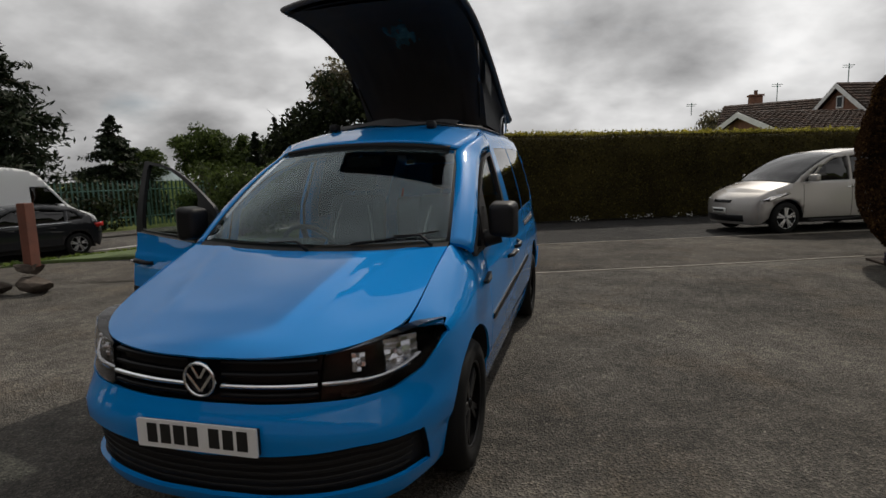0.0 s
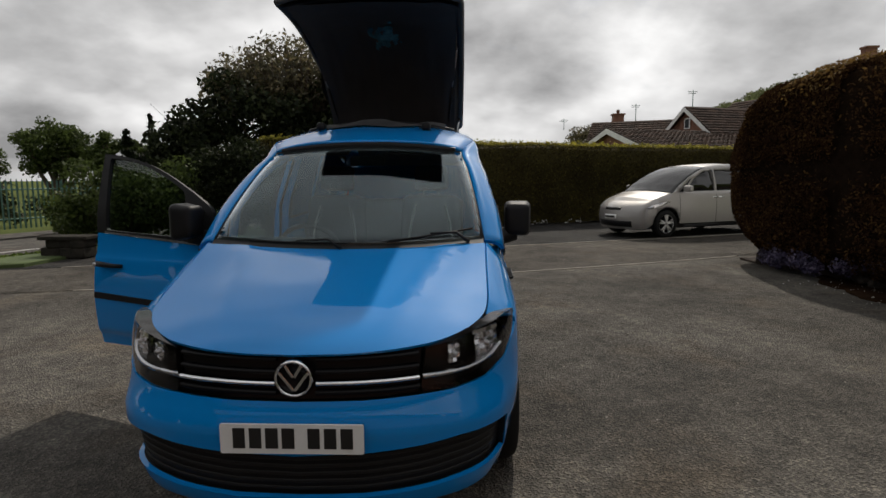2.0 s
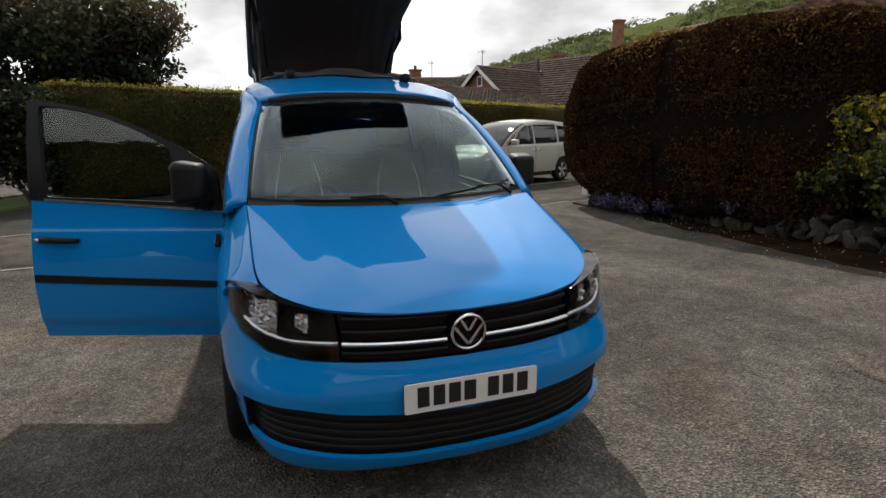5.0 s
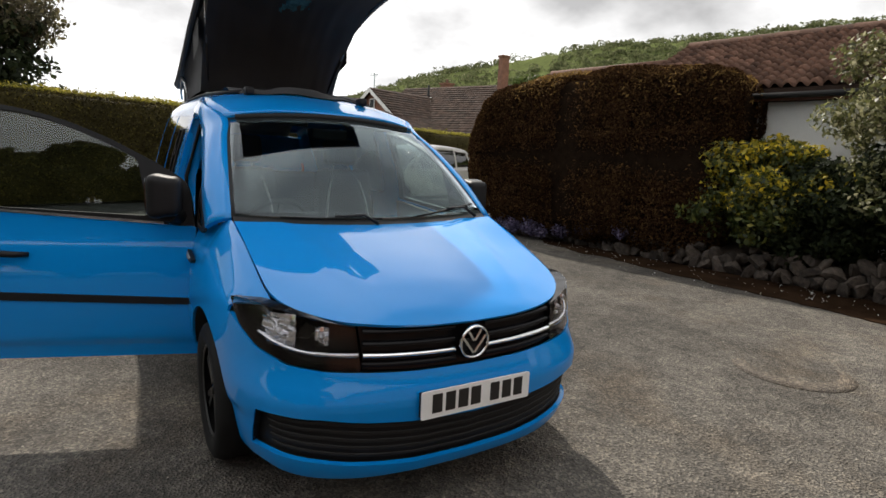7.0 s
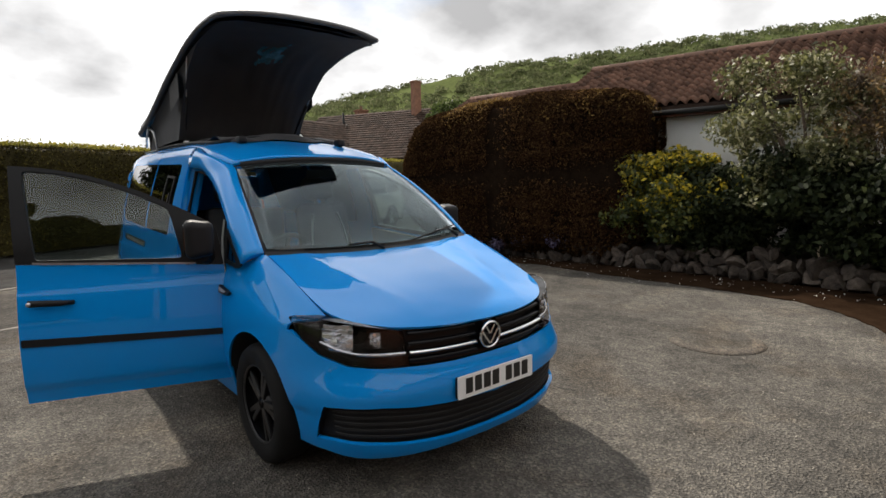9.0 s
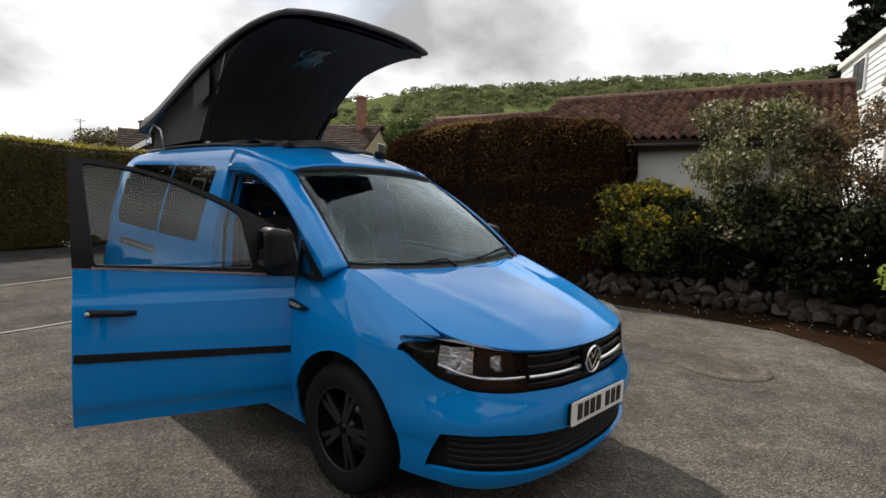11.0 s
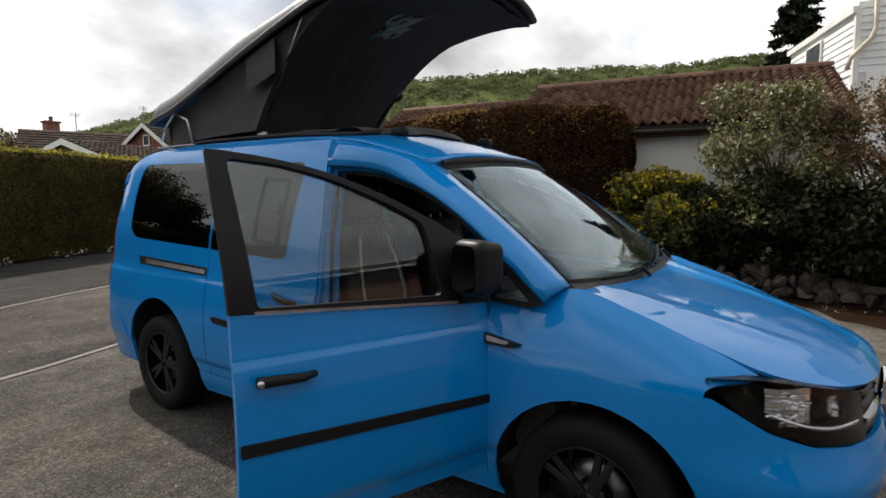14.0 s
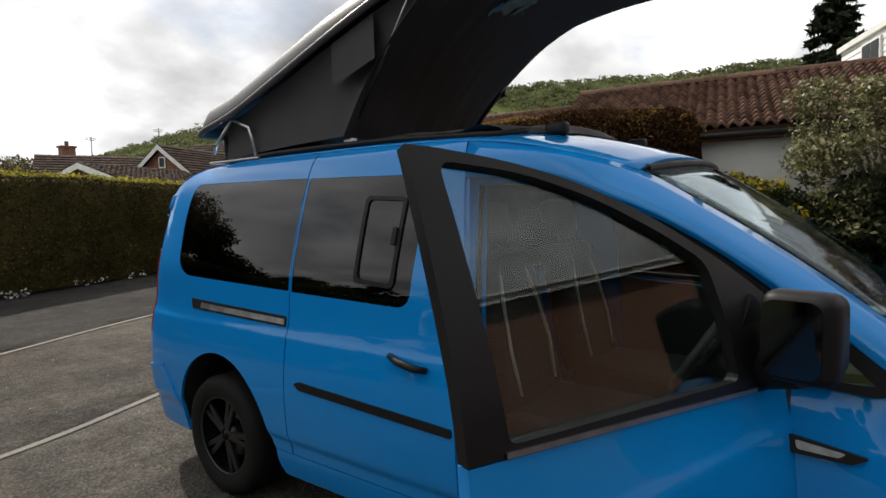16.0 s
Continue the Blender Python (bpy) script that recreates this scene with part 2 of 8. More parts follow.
GRP = varied("dark_grey_moulded_shell", (0.075, 0.075, 0.077), 0.3, 7.0, 0.42, fine=160.0, bumps=0.2, dist=0.002)
SEATCLOTH = varied("dark_seat_cloth", (0.03, 0.03, 0.032), 0.3, 12.0, 0.85, fine=300.0, bumps=0.3, dist=0.002)
TRIM = varied("grey_interior_trim", (0.05, 0.05, 0.053), 0.25, 8.0, 0.6, fine=250.0, bumps=0.12, dist=0.001)
HEADLINER = varied("pale_headliner", (0.42, 0.41, 0.39), 0.1, 6.0, 0.9, fine=300.0, bumps=0.2, dist=0.001)
UNDER = varied("underbody_black", (0.01, 0.01, 0.01), 0.3, 5.0, 0.8, bumps=0.1)
REDLAMP = varied("red_lamp_lens", (0.35, 0.015, 0.012), 0.1, 20.0, 0.15, bumps=0.0)
TARMAC = asphalt("weathered_tarmac", (0.093, 0.088, 0.081))
WORN = asphalt("worn_pale_tarmac", (0.116, 0.104, 0.092))
EARTH = varied("brown_washed_earth", (0.022, 0.013, 0.008), 0.5, 2.5, 0.95, fine=50.0, bumps=0.7, dist=0.01, spec=0.0)
# lane tarmac darkened in its colour to carry the hedge's shade
SHADELANE = asphalt("hedge_shade_tarmac", (0.040, 0.040, 0.041), 1.2)
LANE = asphalt("lane_tarmac", (0.080, 0.074, 0.067), 1.35)
ROAD = asphalt("road_tarmac", (0.10, 0.096, 0.092), 1.3)
CONCRETE = varied("weathered_concrete", (0.33, 0.30, 0.25), 0.35, 3.0, 0.85, fine=70.0, bumps=0.4)
EDGESTRIP = varied("stained_concrete_edging", (0.19, 0.17, 0.145), 0.45, 3.0, 0.9, fine=70.0, bumps=0.4)
PAINTWHITE = varied("white_road_paint", (0.62, 0.62, 0.60), 0.3, 3.0, 0.7, fine=60.0, bumps=0.2)
SOIL = varied("dark_bed_soil", (0.042, 0.028, 0.019), 0.5, 3.0, 0.95, fine=60.0, bumps=0.9, dist=0.02)
STONE = varied("rough_grey_stone", (0.072, 0.059, 0.049), 0.5, 6.0, 0.95, fine=45.0, bumps=0.7, dist=0.012, per_object=0.45, spec=0.15)
# darker variant of the rough stone
DARKSTONE = varied("dark_rough_stone", (0.030, 0.027, 0.022), 0.5, 6.0, 0.95, fine=45.0, bumps=0.7, dist=0.012, spec=0.15)
RENDERW = varied("white_rendered_wall", (0.74, 0.74, 0.72), 0.1, 1.2, 0.85, fine=60.0, bumps=0.25, dist=0.004)
BRICKB = varied("brown_brick", (0.20, 0.095, 0.06), 0.35, 4.0, 0.85, fine=40.0, bumps=0.4)
CREAM = varied("cream_render", (0.34, 0.28, 0.20), 0.12, 2.0, 0.85, fine=50.0, bumps=0.2)
TILE = varied("brown_clay_tile", (0.110, 0.062, 0.044), 0.45, 3.5, 0.85, fine=50.0, bumps=0.4, dist=0.005, per_object=0.4, spec=0.2)
TILEJ = varied("brown_clay_tile_far", (0.110, 0.062, 0.044), 0.45, 3.5, 0.85, fine=50.0, bumps=0.4, dist=0.005, per_island=0.4, spec=0.2)
ROOFFAR = varied("far_roof_tile", (0.036, 0.024, 0.019), 0.35, 1.2, 0.95, fine=12.0, bumps=0.5, dist=0.03, spec=0.08)
COURSE = varied("weathered_far_tile", (0.046, 0.029, 0.022), 0.35, 1.2, 0.9, fine=14.0, bumps=0.3, dist=0.01, per_island=0.45, spec=0.15)
WHITEWOOD = varied("white_weatherboard", (0.72, 0.73, 0.74), 0.12, 1.5, 0.6, fine=30.0, bumps=0.15)
WHITEPAINT = varied("white_paint", (0.72, 0.72, 0.70), 0.12, 3.0, 0.5, bumps=0.05)
PVC = varied("white_upvc", (0.78, 0.78, 0.77), 0.06, 3.0, 0.4, bumps=0.03)
DOWNPIPE = varied("cream_pipe_plastic", (0.55, 0.50, 0.40), 0.15, 5.0, 0.45, bumps=0.03)
WINDOWDARK = varied("far_window_pane", (0.03, 0.035, 0.04), 0.2, 2.0, 0.3, bumps=0.0, spec=0.2)
BARK = varied("bark", (0.085, 0.062, 0.045), 0.4, 6.0, 0.9, fine=30.0, bumps=0.8, dist=0.02)
WOODPOST = varied("red_brown_timber", (0.15, 0.055, 0.035), 0.3, 4.0, 0.7, fine=60.0, bumps=0.4)
GALV = varied("green_grey_galvanised_steel", (0.08, 0.16, 0.135), 0.2, 5.0, 0.5, metal=0.3, bumps=0.1)
# near-black hedge core: the shade between the twigs is in its colour
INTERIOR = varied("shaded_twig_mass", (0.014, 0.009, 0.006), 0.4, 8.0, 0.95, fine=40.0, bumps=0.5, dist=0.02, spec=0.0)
# lighter copy of the hedge leaf, coloured as lit by the sun
YEWTIP = leaf_mat("sunlit_russet_tips", (0.10, 0.060, 0.018), (0.20, 0.12, 0.035), 0.8, 0.35, (0.30, 0.19, 0.06))
YEW = leaf_mat("dark_clipped_hedge", (0.020, 0.011, 0.006), (0.056, 0.030, 0.015), 0.9, 0.2, (0.125, 0.070, 0.026))
PRIVET = leaf_mat("clipped_privet", (0.026, 0.021, 0.008), (0.075, 0.062, 0.018), 0.7, 0.35, (0.17, 0.14, 0.03))
# yellow-green top shoots, with the sun on them brightened into the colour
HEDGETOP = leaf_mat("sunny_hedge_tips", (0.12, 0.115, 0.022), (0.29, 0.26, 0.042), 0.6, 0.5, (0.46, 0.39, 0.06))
GOLDEN = leaf_mat("golden_evergreen", (0.16, 0.16, 0.02), (0.55, 0.44, 0.03), 0.5, 0.45, (0.90, 0.64, 0.03))
VARIEG = leaf_mat("green_evergreen", (0.020, 0.032, 0.008), (0.085, 0.105, 0.022), 0.5, 0.4, (0.26, 0.24, 0.04))
OLIVE = leaf_mat("silvery_evergreen", (0.045, 0.052, 0.018), (0.20, 0.20, 0.075), 0.45, 0.45, (0.60, 0.56, 0.38))
DARKLEAF = leaf_mat("dark_shrub_leaf", (0.008, 0.012, 0.005), (0.025, 0.034, 0.012), 0.62, 0.3, (0.06, 0.07, 0.03))
BROADLEAF = leaf_mat("spring_broadleaf", (0.022, 0.036, 0.010), (0.085, 0.115, 0.030), 0.55, 0.4)
CONIFER = leaf_mat("dark_conifer", (0.008, 0.014, 0.008), (0.025, 0.035, 0.016), 0.6, 0.15)
LIME = leaf_mat("lime_green_conifer", (0.12, 0.19, 0.02), (0.36, 0.48, 0.06), 0.5, 0.45, (0.50, 0.60, 0.10))
LILAC = leaf_mat("low_mauve_bedding", (0.04, 0.035, 0.06), (0.12, 0.10, 0.18), 0.7, 0.2, (0.25, 0.22, 0.30))
BUD = leaf_mat("budding_branch_leaf", (0.05, 0.046, 0.022), (0.14, 0.125, 0.06), 0.5, 0.4, (0.25, 0.20, 0.10))
OCHRE = leaf_mat("ochre_twig_leaf", (0.075, 0.050, 0.024), (0.20, 0.135, 0.062), 0.5, 0.4, (0.40, 0.25, 0.09))
WHITEPETAL = leaf_mat("white_petals", (0.6, 0.6, 0.58), (0.8, 0.8, 0.78), 0.6, 0.3)
GRASS = leaf_mat("verge_grass", (0.05, 0.085, 0.015), (0.14, 0.19, 0.035), 0.6, 0.3)
# leaf colours paled and greyed to carry the distance haze
HILLWOOD = leaf_mat("hazy_hillside_woodland", (0.088, 0.104, 0.052), (0.155, 0.175, 0.084), 0.9, 0.5, (0.215, 0.21, 0.12), 0.09)
LAWN = varied("grass_ground", (0.07, 0.10, 0.03), 0.4, 1.5, 0.9, fine=40.0, bumps=0.6, dist=0.02)
# ground green lightened likewise, haze included in the colour
FIELD = varied("hazy_green_ground", (0.105, 0.125, 0.048), 0.35, 0.02, 1.0, fine=0.4, bumps=0.4, dist=1.0, spec=0.0)
SIGNRED = varied("red_sign_panel", (0.50, 0.03, 0.04), 0.1, 3.0, 0.5, bumps=0.0)
SIGNBLUE = varied("blue_sign_panel", (0.03, 0.06, 0.30), 0.1, 3.0, 0.5, bumps=0.0)
# colour of the reflection streak laid on the canvas
TEAL = varied("teal_reflection_streak", (0.05, 0.14, 0.17), 0.5, 14.0, 0.12, bumps=0.0)
PAPER = varied("white_paper", (0.75, 0.75, 0.74), 0.05, 6.0, 0.7, bumps=0.0)
# ---- building helpers ----


def thing(name, label, category, at=(0, 0, 0), group="", kind=""):
    ob = new(name)
    ob.location = at
    ob.empty_display_size = 0.1
    return tagged(ob, label, category, group, kind)


def mesh_from(name, verts, faces, mat, smooth=None):
    me = bpy.data.meshes.new(name)
    me.from_pydata([tuple(v) for v in verts], [], faces)
    me.materials.append(mat)
    if smooth is not None:
        me.polygons.foreach_set("use_smooth", [bool(smooth)] * len(me.polygons) if isinstance(smooth, bool) else smooth)
    me.update()
    return me


def part(name, data, mat=None, parent=None, label="", kind=""):
    """One mesh object under a thing or a part; data is a bmesh or a mesh."""
    if isinstance(data, bmesh.types.BMesh):
        me = bpy.data.meshes.new(name)
        data.to_mesh(me)
        data.free()
        if mat:
            me.materials.append(mat)
    else:
        me = data
    ob = new(name, me)
    if parent:
        ob.parent = parent
        base = parent
        off = Vector((0, 0, 0))
        while base:
            off += base.location
            base = base.parent
        ob.location = -off          # meshes are laid out in world metres
    return tagged(ob, label, "", "", kind)


def solo(name, data, mat, label, category, group="", kind=""):
    ob = part(name, data, mat)
    return tagged(ob, label, category, group, kind)


def spline(pts, n=8, closed=False):
    """Catmull-Rom through the points."""
    p = [np.array(q, float) for q in pts]
    out, m = [], len(p)
    for i in range(m if closed else m - 1):
        a, b = p[i], p[(i + 1) % m]
        z = p[i - 1] if (i or closed) else 2 * a - b
        c = p[(i + 2) % m] if (i + 2 < m or closed) else 2 * b - a
        for k in range(n):
            t = k / n
            out.append(0.5 * (2 * a + (b - z) * t + (2 * z - 5 * a + 4 * b - c) * t * t + (3 * a - z - 3 * b + c) * t ** 3))
    if not closed:
        out.append(p[-1])
    return out


def rounded(pts, r, n=4):
    """A polygon with its corners rounded; r is one radius or one for each corner."""
    out, m = [], len(pts)
    for i in range(m):
        p, a, b = (np.array(pts[j % m], float) for j in (i, i - 1, i + 1))
        ri = r[i] if isinstance(r, (list, tuple)) else r
        la, lb = np.linalg.norm(a - p), np.linalg.norm(b - p)
        d = min(ri, 0.48 * la, 0.48 * lb)
        if d < 1e-4:
            out.append(p)
            continue
        u, v = p + (a - p) / la * d, p + (b - p) / lb * d
        out += [(1 - t) ** 2 * u + 2 * t * (1 - t) * p + t * t * v for t in np.linspace(0, 1, n + 1)]
    return out


def interp(x, table):
    return float(np.interp(x, [a for a, _ in table], [b for _, b in table]))


def smooth_interp(table, n=12):
    pts = spline(table, n)
    xs, ys = [p[0] for p in pts], [p[1] for p in pts]
    return lambda x: float(np.interp(x, xs, ys))


def flat_fill(outline, holes, step):
    """The plane polygon with holes, cut along a grid so that it can be bent: points and faces."""
    bm = bmesh.new()
    for loop in (outline, *holes):
        vs = [bm.verts.new((float(p[0]), float(p[1]), 0)) for p in loop]
        for a, b in zip(vs, vs[1:] + vs[:1]):
            bm.edges.new((a, b))
    bmesh.ops.triangle_fill(bm, edges=bm.edges[:], use_beauty=True, use_dissolve=False)
    co = np.array([v.co[:2] for v in bm.verts])
    lo, hi = co.min(0), co.max(0)
    for ax in (0, 1):
        st = step[ax] if isinstance(step, (tuple, list)) else step
        n = int((hi[ax] - lo[ax]) / st)
        no = (1, 0, 0) if ax == 0 else (0, 1, 0)
        for k in range(1, n + 1):
            c = [0, 0, 0]
            c[ax] = float(lo[ax] + (hi[ax] - lo[ax]) * k / (n + 1))
            bmesh.ops.bisect_plane(bm, geom=bm.verts[:] + bm.edges[:] + bm.faces[:], plane_co=c, plane_no=no, dist=1e-5)
    bmesh.ops.remove_doubles(bm, verts=bm.verts[:], dist=1e-5)
    bm.verts.index_update()
    pts = [tuple(v.co[:2]) for v in bm.verts]
    faces = [[v.index for v in f.verts] for f in bm.faces if f.calc_area() > 1e-9]
    bm.free()
    return pts, faces


def shell(verts, faces, thick, mat, name, centre=None, outward=None, normals=None):
    """A skin with thickness behind it: front face, back face and rim. The front looks away from centre, or along outward."""
    v = np.array(verts, float)
    nrm = np.zeros_like(v)
    for f in faces:
        p = v[f]
        nn = np.zeros(3)
        for i in range(1, len(f) - 1):
            nn += np.cross(p[i] - p[0], p[i + 1] - p[0])
        for i in f:
            nrm[i] += nn
    nrm /= np.maximum(np.linalg.norm(nrm, axis=1, keepdims=True), 1e-12)
    if normals is not None:
        flip_ = np.sum(np.sum(nrm * np.array(normals), axis=1)) < 0
        nrm = np.array(normals, float) * (-1 if flip_ else 1)
    if outward is not None:
        sign = np.sum(nrm @ np.array(outward, float))
    else:
        sign = np.sum(nrm * (v - np.array(centre, float)))
    if sign < 0:
        faces = [f[::-1] for f in faces]
        nrm = -nrm
    n = len(v)
    count = {}
    for f in faces:
        for a, b in zip(f, f[1:] + f[:1]):
            count[(a, b)] = count.get((a, b), 0) + 1
    rim = [(a, b) for (a, b) in count if (b, a) not in count]
    allv = np.concatenate([v, v - nrm * thick])
    allf = [list(f) for f in faces] + [[i + n for i in f[::-1]] for f in faces] + [[b, a, a + n, b + n] for a, b in rim]
    sm = [True] * (2 * len(faces)) + [False] * len(rim)
    me = mesh_from(name, allv, allf, mat, sm)
    if normals is not None:
        loops = []
        for k, f in enumerate(allf):
            if k < len(faces):
                loops += [tuple(nrm[i]) for i in f]
            elif k < 2 * len(faces):
                loops += [tuple(-nrm[i - n]) for i in f]
            else:
                loops += [(0.0, 0.0, 0.0)] * len(f)
        me.normals_split_custom_set(loops)
    return me


def field_normals(fn, pts, e=0.008):
    """Normals of a bent sheet fn(u, v) at plane points."""
    out = []
    for u, v in pts:
        a = np.array(fn(u + e, v)) - np.array(fn(u - e, v))
        b = np.array(fn(u, v + e)) - np.array(fn(u, v - e))
        n = np.cross(a, b)
        out.append(n / max(1e-12, np.linalg.norm(n)))
    return np.array(out)


def grid_faces(nu, nv, base=0):
    return [[base + i * nv + j, base + (i + 1) * nv + j, base + (i + 1) * nv + j + 1, base + i * nv + j + 1] for i in range(nu - 1) for j in range(nv - 1)]


def box_bm(size, at=(0, 0, 0), bevel=0.0, rot=None, seg=2, taper=None):
    bm = bmesh.new()
    bmesh.ops.create_cube(bm, size=1.0)
    for v in bm.verts:
        x, y, z = v.co
        k = 1.0
        if taper and z > 0:
            k = taper
        v.co = Vector((x * size[0] * k, y * size[1] * k, z * size[2]))
    if bevel:
        bmesh.ops.bevel(bm, geom=bm.edges[:], offset=bevel, segments=seg, profile=0.6, affect="EDGES")
    if rot is not None:
        bmesh.ops.transform(bm, matrix=rot, verts=bm.verts[:])
    bmesh.ops.translate(bm, vec=at, verts=bm.verts[:])
    return bm


def tube_bm(points, radius, sides=8, closed=False, caps=True):
    """A tube along points; radius is one number or one for each point."""
    p = [Vector(q) for q in points]
    m = len(p)
    bm = bmesh.new()
    rings = []
    up = Vector((0, 0, 1))
    for i in range(m):
        a = p[i - 1] if (i or closed) else p[i]
        b = p[(i + 1) % m] if (i < m - 1 or closed) else p[i]
        t = (b - a).normalized()
        s = t.cross(up)
        if s.length < 1e-3:
            s = t.cross(Vector((1, 0, 0)))
        s.normalize()
        w = s.cross(t)
        r = radius[i] if isinstance(radius, (list, tuple)) else radius
        rings.append([bm.verts.new(p[i] + (s * math.cos(q) + w * math.sin(q)) * r) for q in np.linspace(0, 2 * math.pi, sides, endpoint=False)])
    for i in range(m if closed else m - 1):
        A, B = rings[i], rings[(i + 1) % m]
        for k in range(sides):
            f = bm.faces.new((A[k], A[(k + 1) % sides], B[(k + 1) % sides], B[k]))
            f.smooth = True
    if caps and not closed:
        bm.faces.new(rings[0][::-1])
        bm.faces.new(rings[-1])
    bmesh.ops.recalc_face_normals(bm, faces=bm.faces[:])
    return bm


def lathe_bm(profile, axis, at, n=32, closed=False):
    """A turned body: profile of (radius, along); axis is a unit vector."""
    ax = Vector(axis).normalized()
    u = ax.orthogonal().normalized()
    w = ax.cross(u)
    bm = bmesh.new()
    rings = []
    for r, h in profile:
        rings.append([bm.verts.new(Vector(at) + ax * h + (u * math.cos(q) + w * math.sin(q)) * max(r, 1e-4)) for q in np.linspace(0, 2 * math.pi, n, endpoint=False)])
    m = len(rings)
    for i in range(m if closed else m - 1):
        A, B = rings[i], rings[(i + 1) % m]
        for k in range(n):
            f = bm.faces.new((A[k], A[(k + 1) % n], B[(k + 1) % n], B[k]))
            f.smooth = True
    bmesh.ops.recalc_face_normals(bm, faces=bm.faces[:])
    return bm


def join_bm(*bms):
    out = bmesh.new()
    for b in bms:
        me = bpy.data.meshes.new("tmp")
        b.to_mesh(me)
        b.free()
        out.from_mesh(me)
        bpy.data.meshes.remove(me)
    return out


def prism_bm(outline, axis, a, b):
    """A plane outline (u, v) pushed from a to b along axis 'x', 'y' or 'z'."""
    def at(u, v, w):
        return {"x": (w, u, v), "y": (u, w, v), "z": (u, v, w)}[axis]
    bm = bmesh.new()
    A = [bm.verts.new(at(float(u), float(v), a)) for u, v in outline]
    B = [bm.verts.new(at(float(u), float(v), b)) for u, v in outline]
    bm.faces.new(A)
    bm.faces.new(B[::-1])
    for i in range(len(A)):
        j = (i + 1) % len(A)
        bm.faces.new((A[i], A[j], B[j], B[i]))
    bmesh.ops.recalc_face_normals(bm, faces=bm.faces[:])
    return bm


def leaf_mesh(name, pts, nrm, size, mat, flat=0.6, seed=1, long=1.6, three=False):
    """Many small folded leaves: one diamond for each point, roughly along its normal."""
    r = np.random.default_rng(seed)
    n = len(pts)
    pts = np.asarray(pts, float)
    d = np.asarray(nrm, float) + r.normal(0, flat, (n, 3))
    d /= np.linalg.norm(d, axis=1, keepdims=True)
    t = np.cross(d, r.normal(0, 1, (n, 3)))
    t /= np.maximum(np.linalg.norm(t, axis=1, keepdims=True), 1e-9)
    s = np.cross(d, t)
    k = size * r.uniform(0.6, 1.35, (n, 1))
    a, b = pts - t * k * long * 0.5, pts + t * k * long * 0.5
    c, e = pts + s * k * 0.42 + d * k * 0.15, pts - s * k * 0.42 + d * k * 0.15
    v = np.stack([a, c, b, e], 1).reshape(-1, 3)
    me = bpy.data.meshes.new(name)
    me.vertices.add(4 * n)
    me.vertices.foreach_set("co", v.ravel())
    me.loops.add(4 * n)
    me.loops.foreach_set("vertex_index", np.arange(4 * n, dtype=np.int32))
    me.polygons.add(n)
    me.polygons.foreach_set("loop_start", np.arange(0, 4 * n, 4, dtype=np.int32))
    me.polygons.foreach_set("loop_total", np.full(n, 4, dtype=np.int32))
    me.materials.append(mat)
    me.update(calc_edges=True)
    me.validate()
    return me


def lumpy(x, y, z, scale, seed=0.0):
    return noise.noise(Vector((x * scale + seed, y * scale - seed, z * scale + 2 * seed)))


def assign_smooth(bm):
    for f in bm.faces:
        f.smooth = True
    return bm
# ---- ground ----
HILL = smooth_interp([(-700, 93.0), (-400, 93.0), (-220, 88.0), (-170, 83.0), (-113, 80.0), (-55, 76.5), (0, 72.0), (50, 69.0), (76, 66.0), (106, 61.5), (135, 57.5), (165, 51.5), (182, 46.6), (204, 41.1), (225, 35.5), (260, 27.8), (300, 20.0), (400, 11.1), (600, 4.4), (900, 0.0)])


# run of the public road, which lies lower than the drive
RD = Vector((0.40, 1.0, 0)).normalized()
RN = Vector((RD.y, -RD.x, 0))


def rd(s, off):
    """A point s metres along the road and off metres to its right, from the centre line."""
    p = Vector((-12.9, 10.8, 0)) + RD * s + RN * off
    return (p.x, p.y)


def dip(x, y):
    off = (x + 12.9) * RN.x + (y - 10.8) * RN.y
    k = max(0.0, min(1.0, (6.4 - off) / 3.2))
    return -0.58 * k * k * (3 - 2 * k)


def hill_h(x, y):
    """Height of the hillside, which lies over to the north-east and falls again behind its crest."""
    d = x * 0.80 + y * 0.60
    side = -x * 0.60 + y * 0.80
    if d <= 150:
        return -0.06
    k = min(1.0, (d - 150) / 200.0)
    k = k ** 1.5 * (1 - max(0.0, min(1.0, (d - 380) / 900.0)))
    return k * HILL(side) * (1 + 0.012 * lumpy(x, y, 0, 0.013, 3.0)) - 0.06


def ground_sheet():
    """One sheet to the horizon: flat near the drive, with the hillside rising beyond the houses."""
    xs = np.concatenate([np.linspace(-1500, -60, 14), np.linspace(-40, 60, 90), np.linspace(75, 480, 32), np.linspace(520, 1500, 14)])
    ys = np.concatenate([np.linspace(-1200, -60, 12), np.linspace(-40, 60, 90), np.linspace(75, 480, 32), np.linspace(520, 1500, 14)])
    v = []
    for x in xs:
        for y in ys:
            v.append((x, y, hill_h(x, y) + dip(x, y)))
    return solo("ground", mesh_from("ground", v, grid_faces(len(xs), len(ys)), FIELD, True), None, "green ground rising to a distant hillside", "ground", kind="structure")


ground_sheet()


def slab(name, outline, z, mat, label, category, depth=0.06, kind="structure"):
    pts_, faces_ = flat_fill(outline, (), 0.6 if category != "road" else 1.2)
    return solo(name, shell([(x, y, z + dip(x, y)) for x, y in pts_], faces_, depth, mat, name, outward=(0, 0, 1)), None, label, category, kind=kind)


ALONG = Vector((0.92, 0.392, 0))            # run of the lane past the drive


def lane_pt(x0, y0, d):
    return (x0 + ALONG.x * d, y0 + ALONG.y * d)


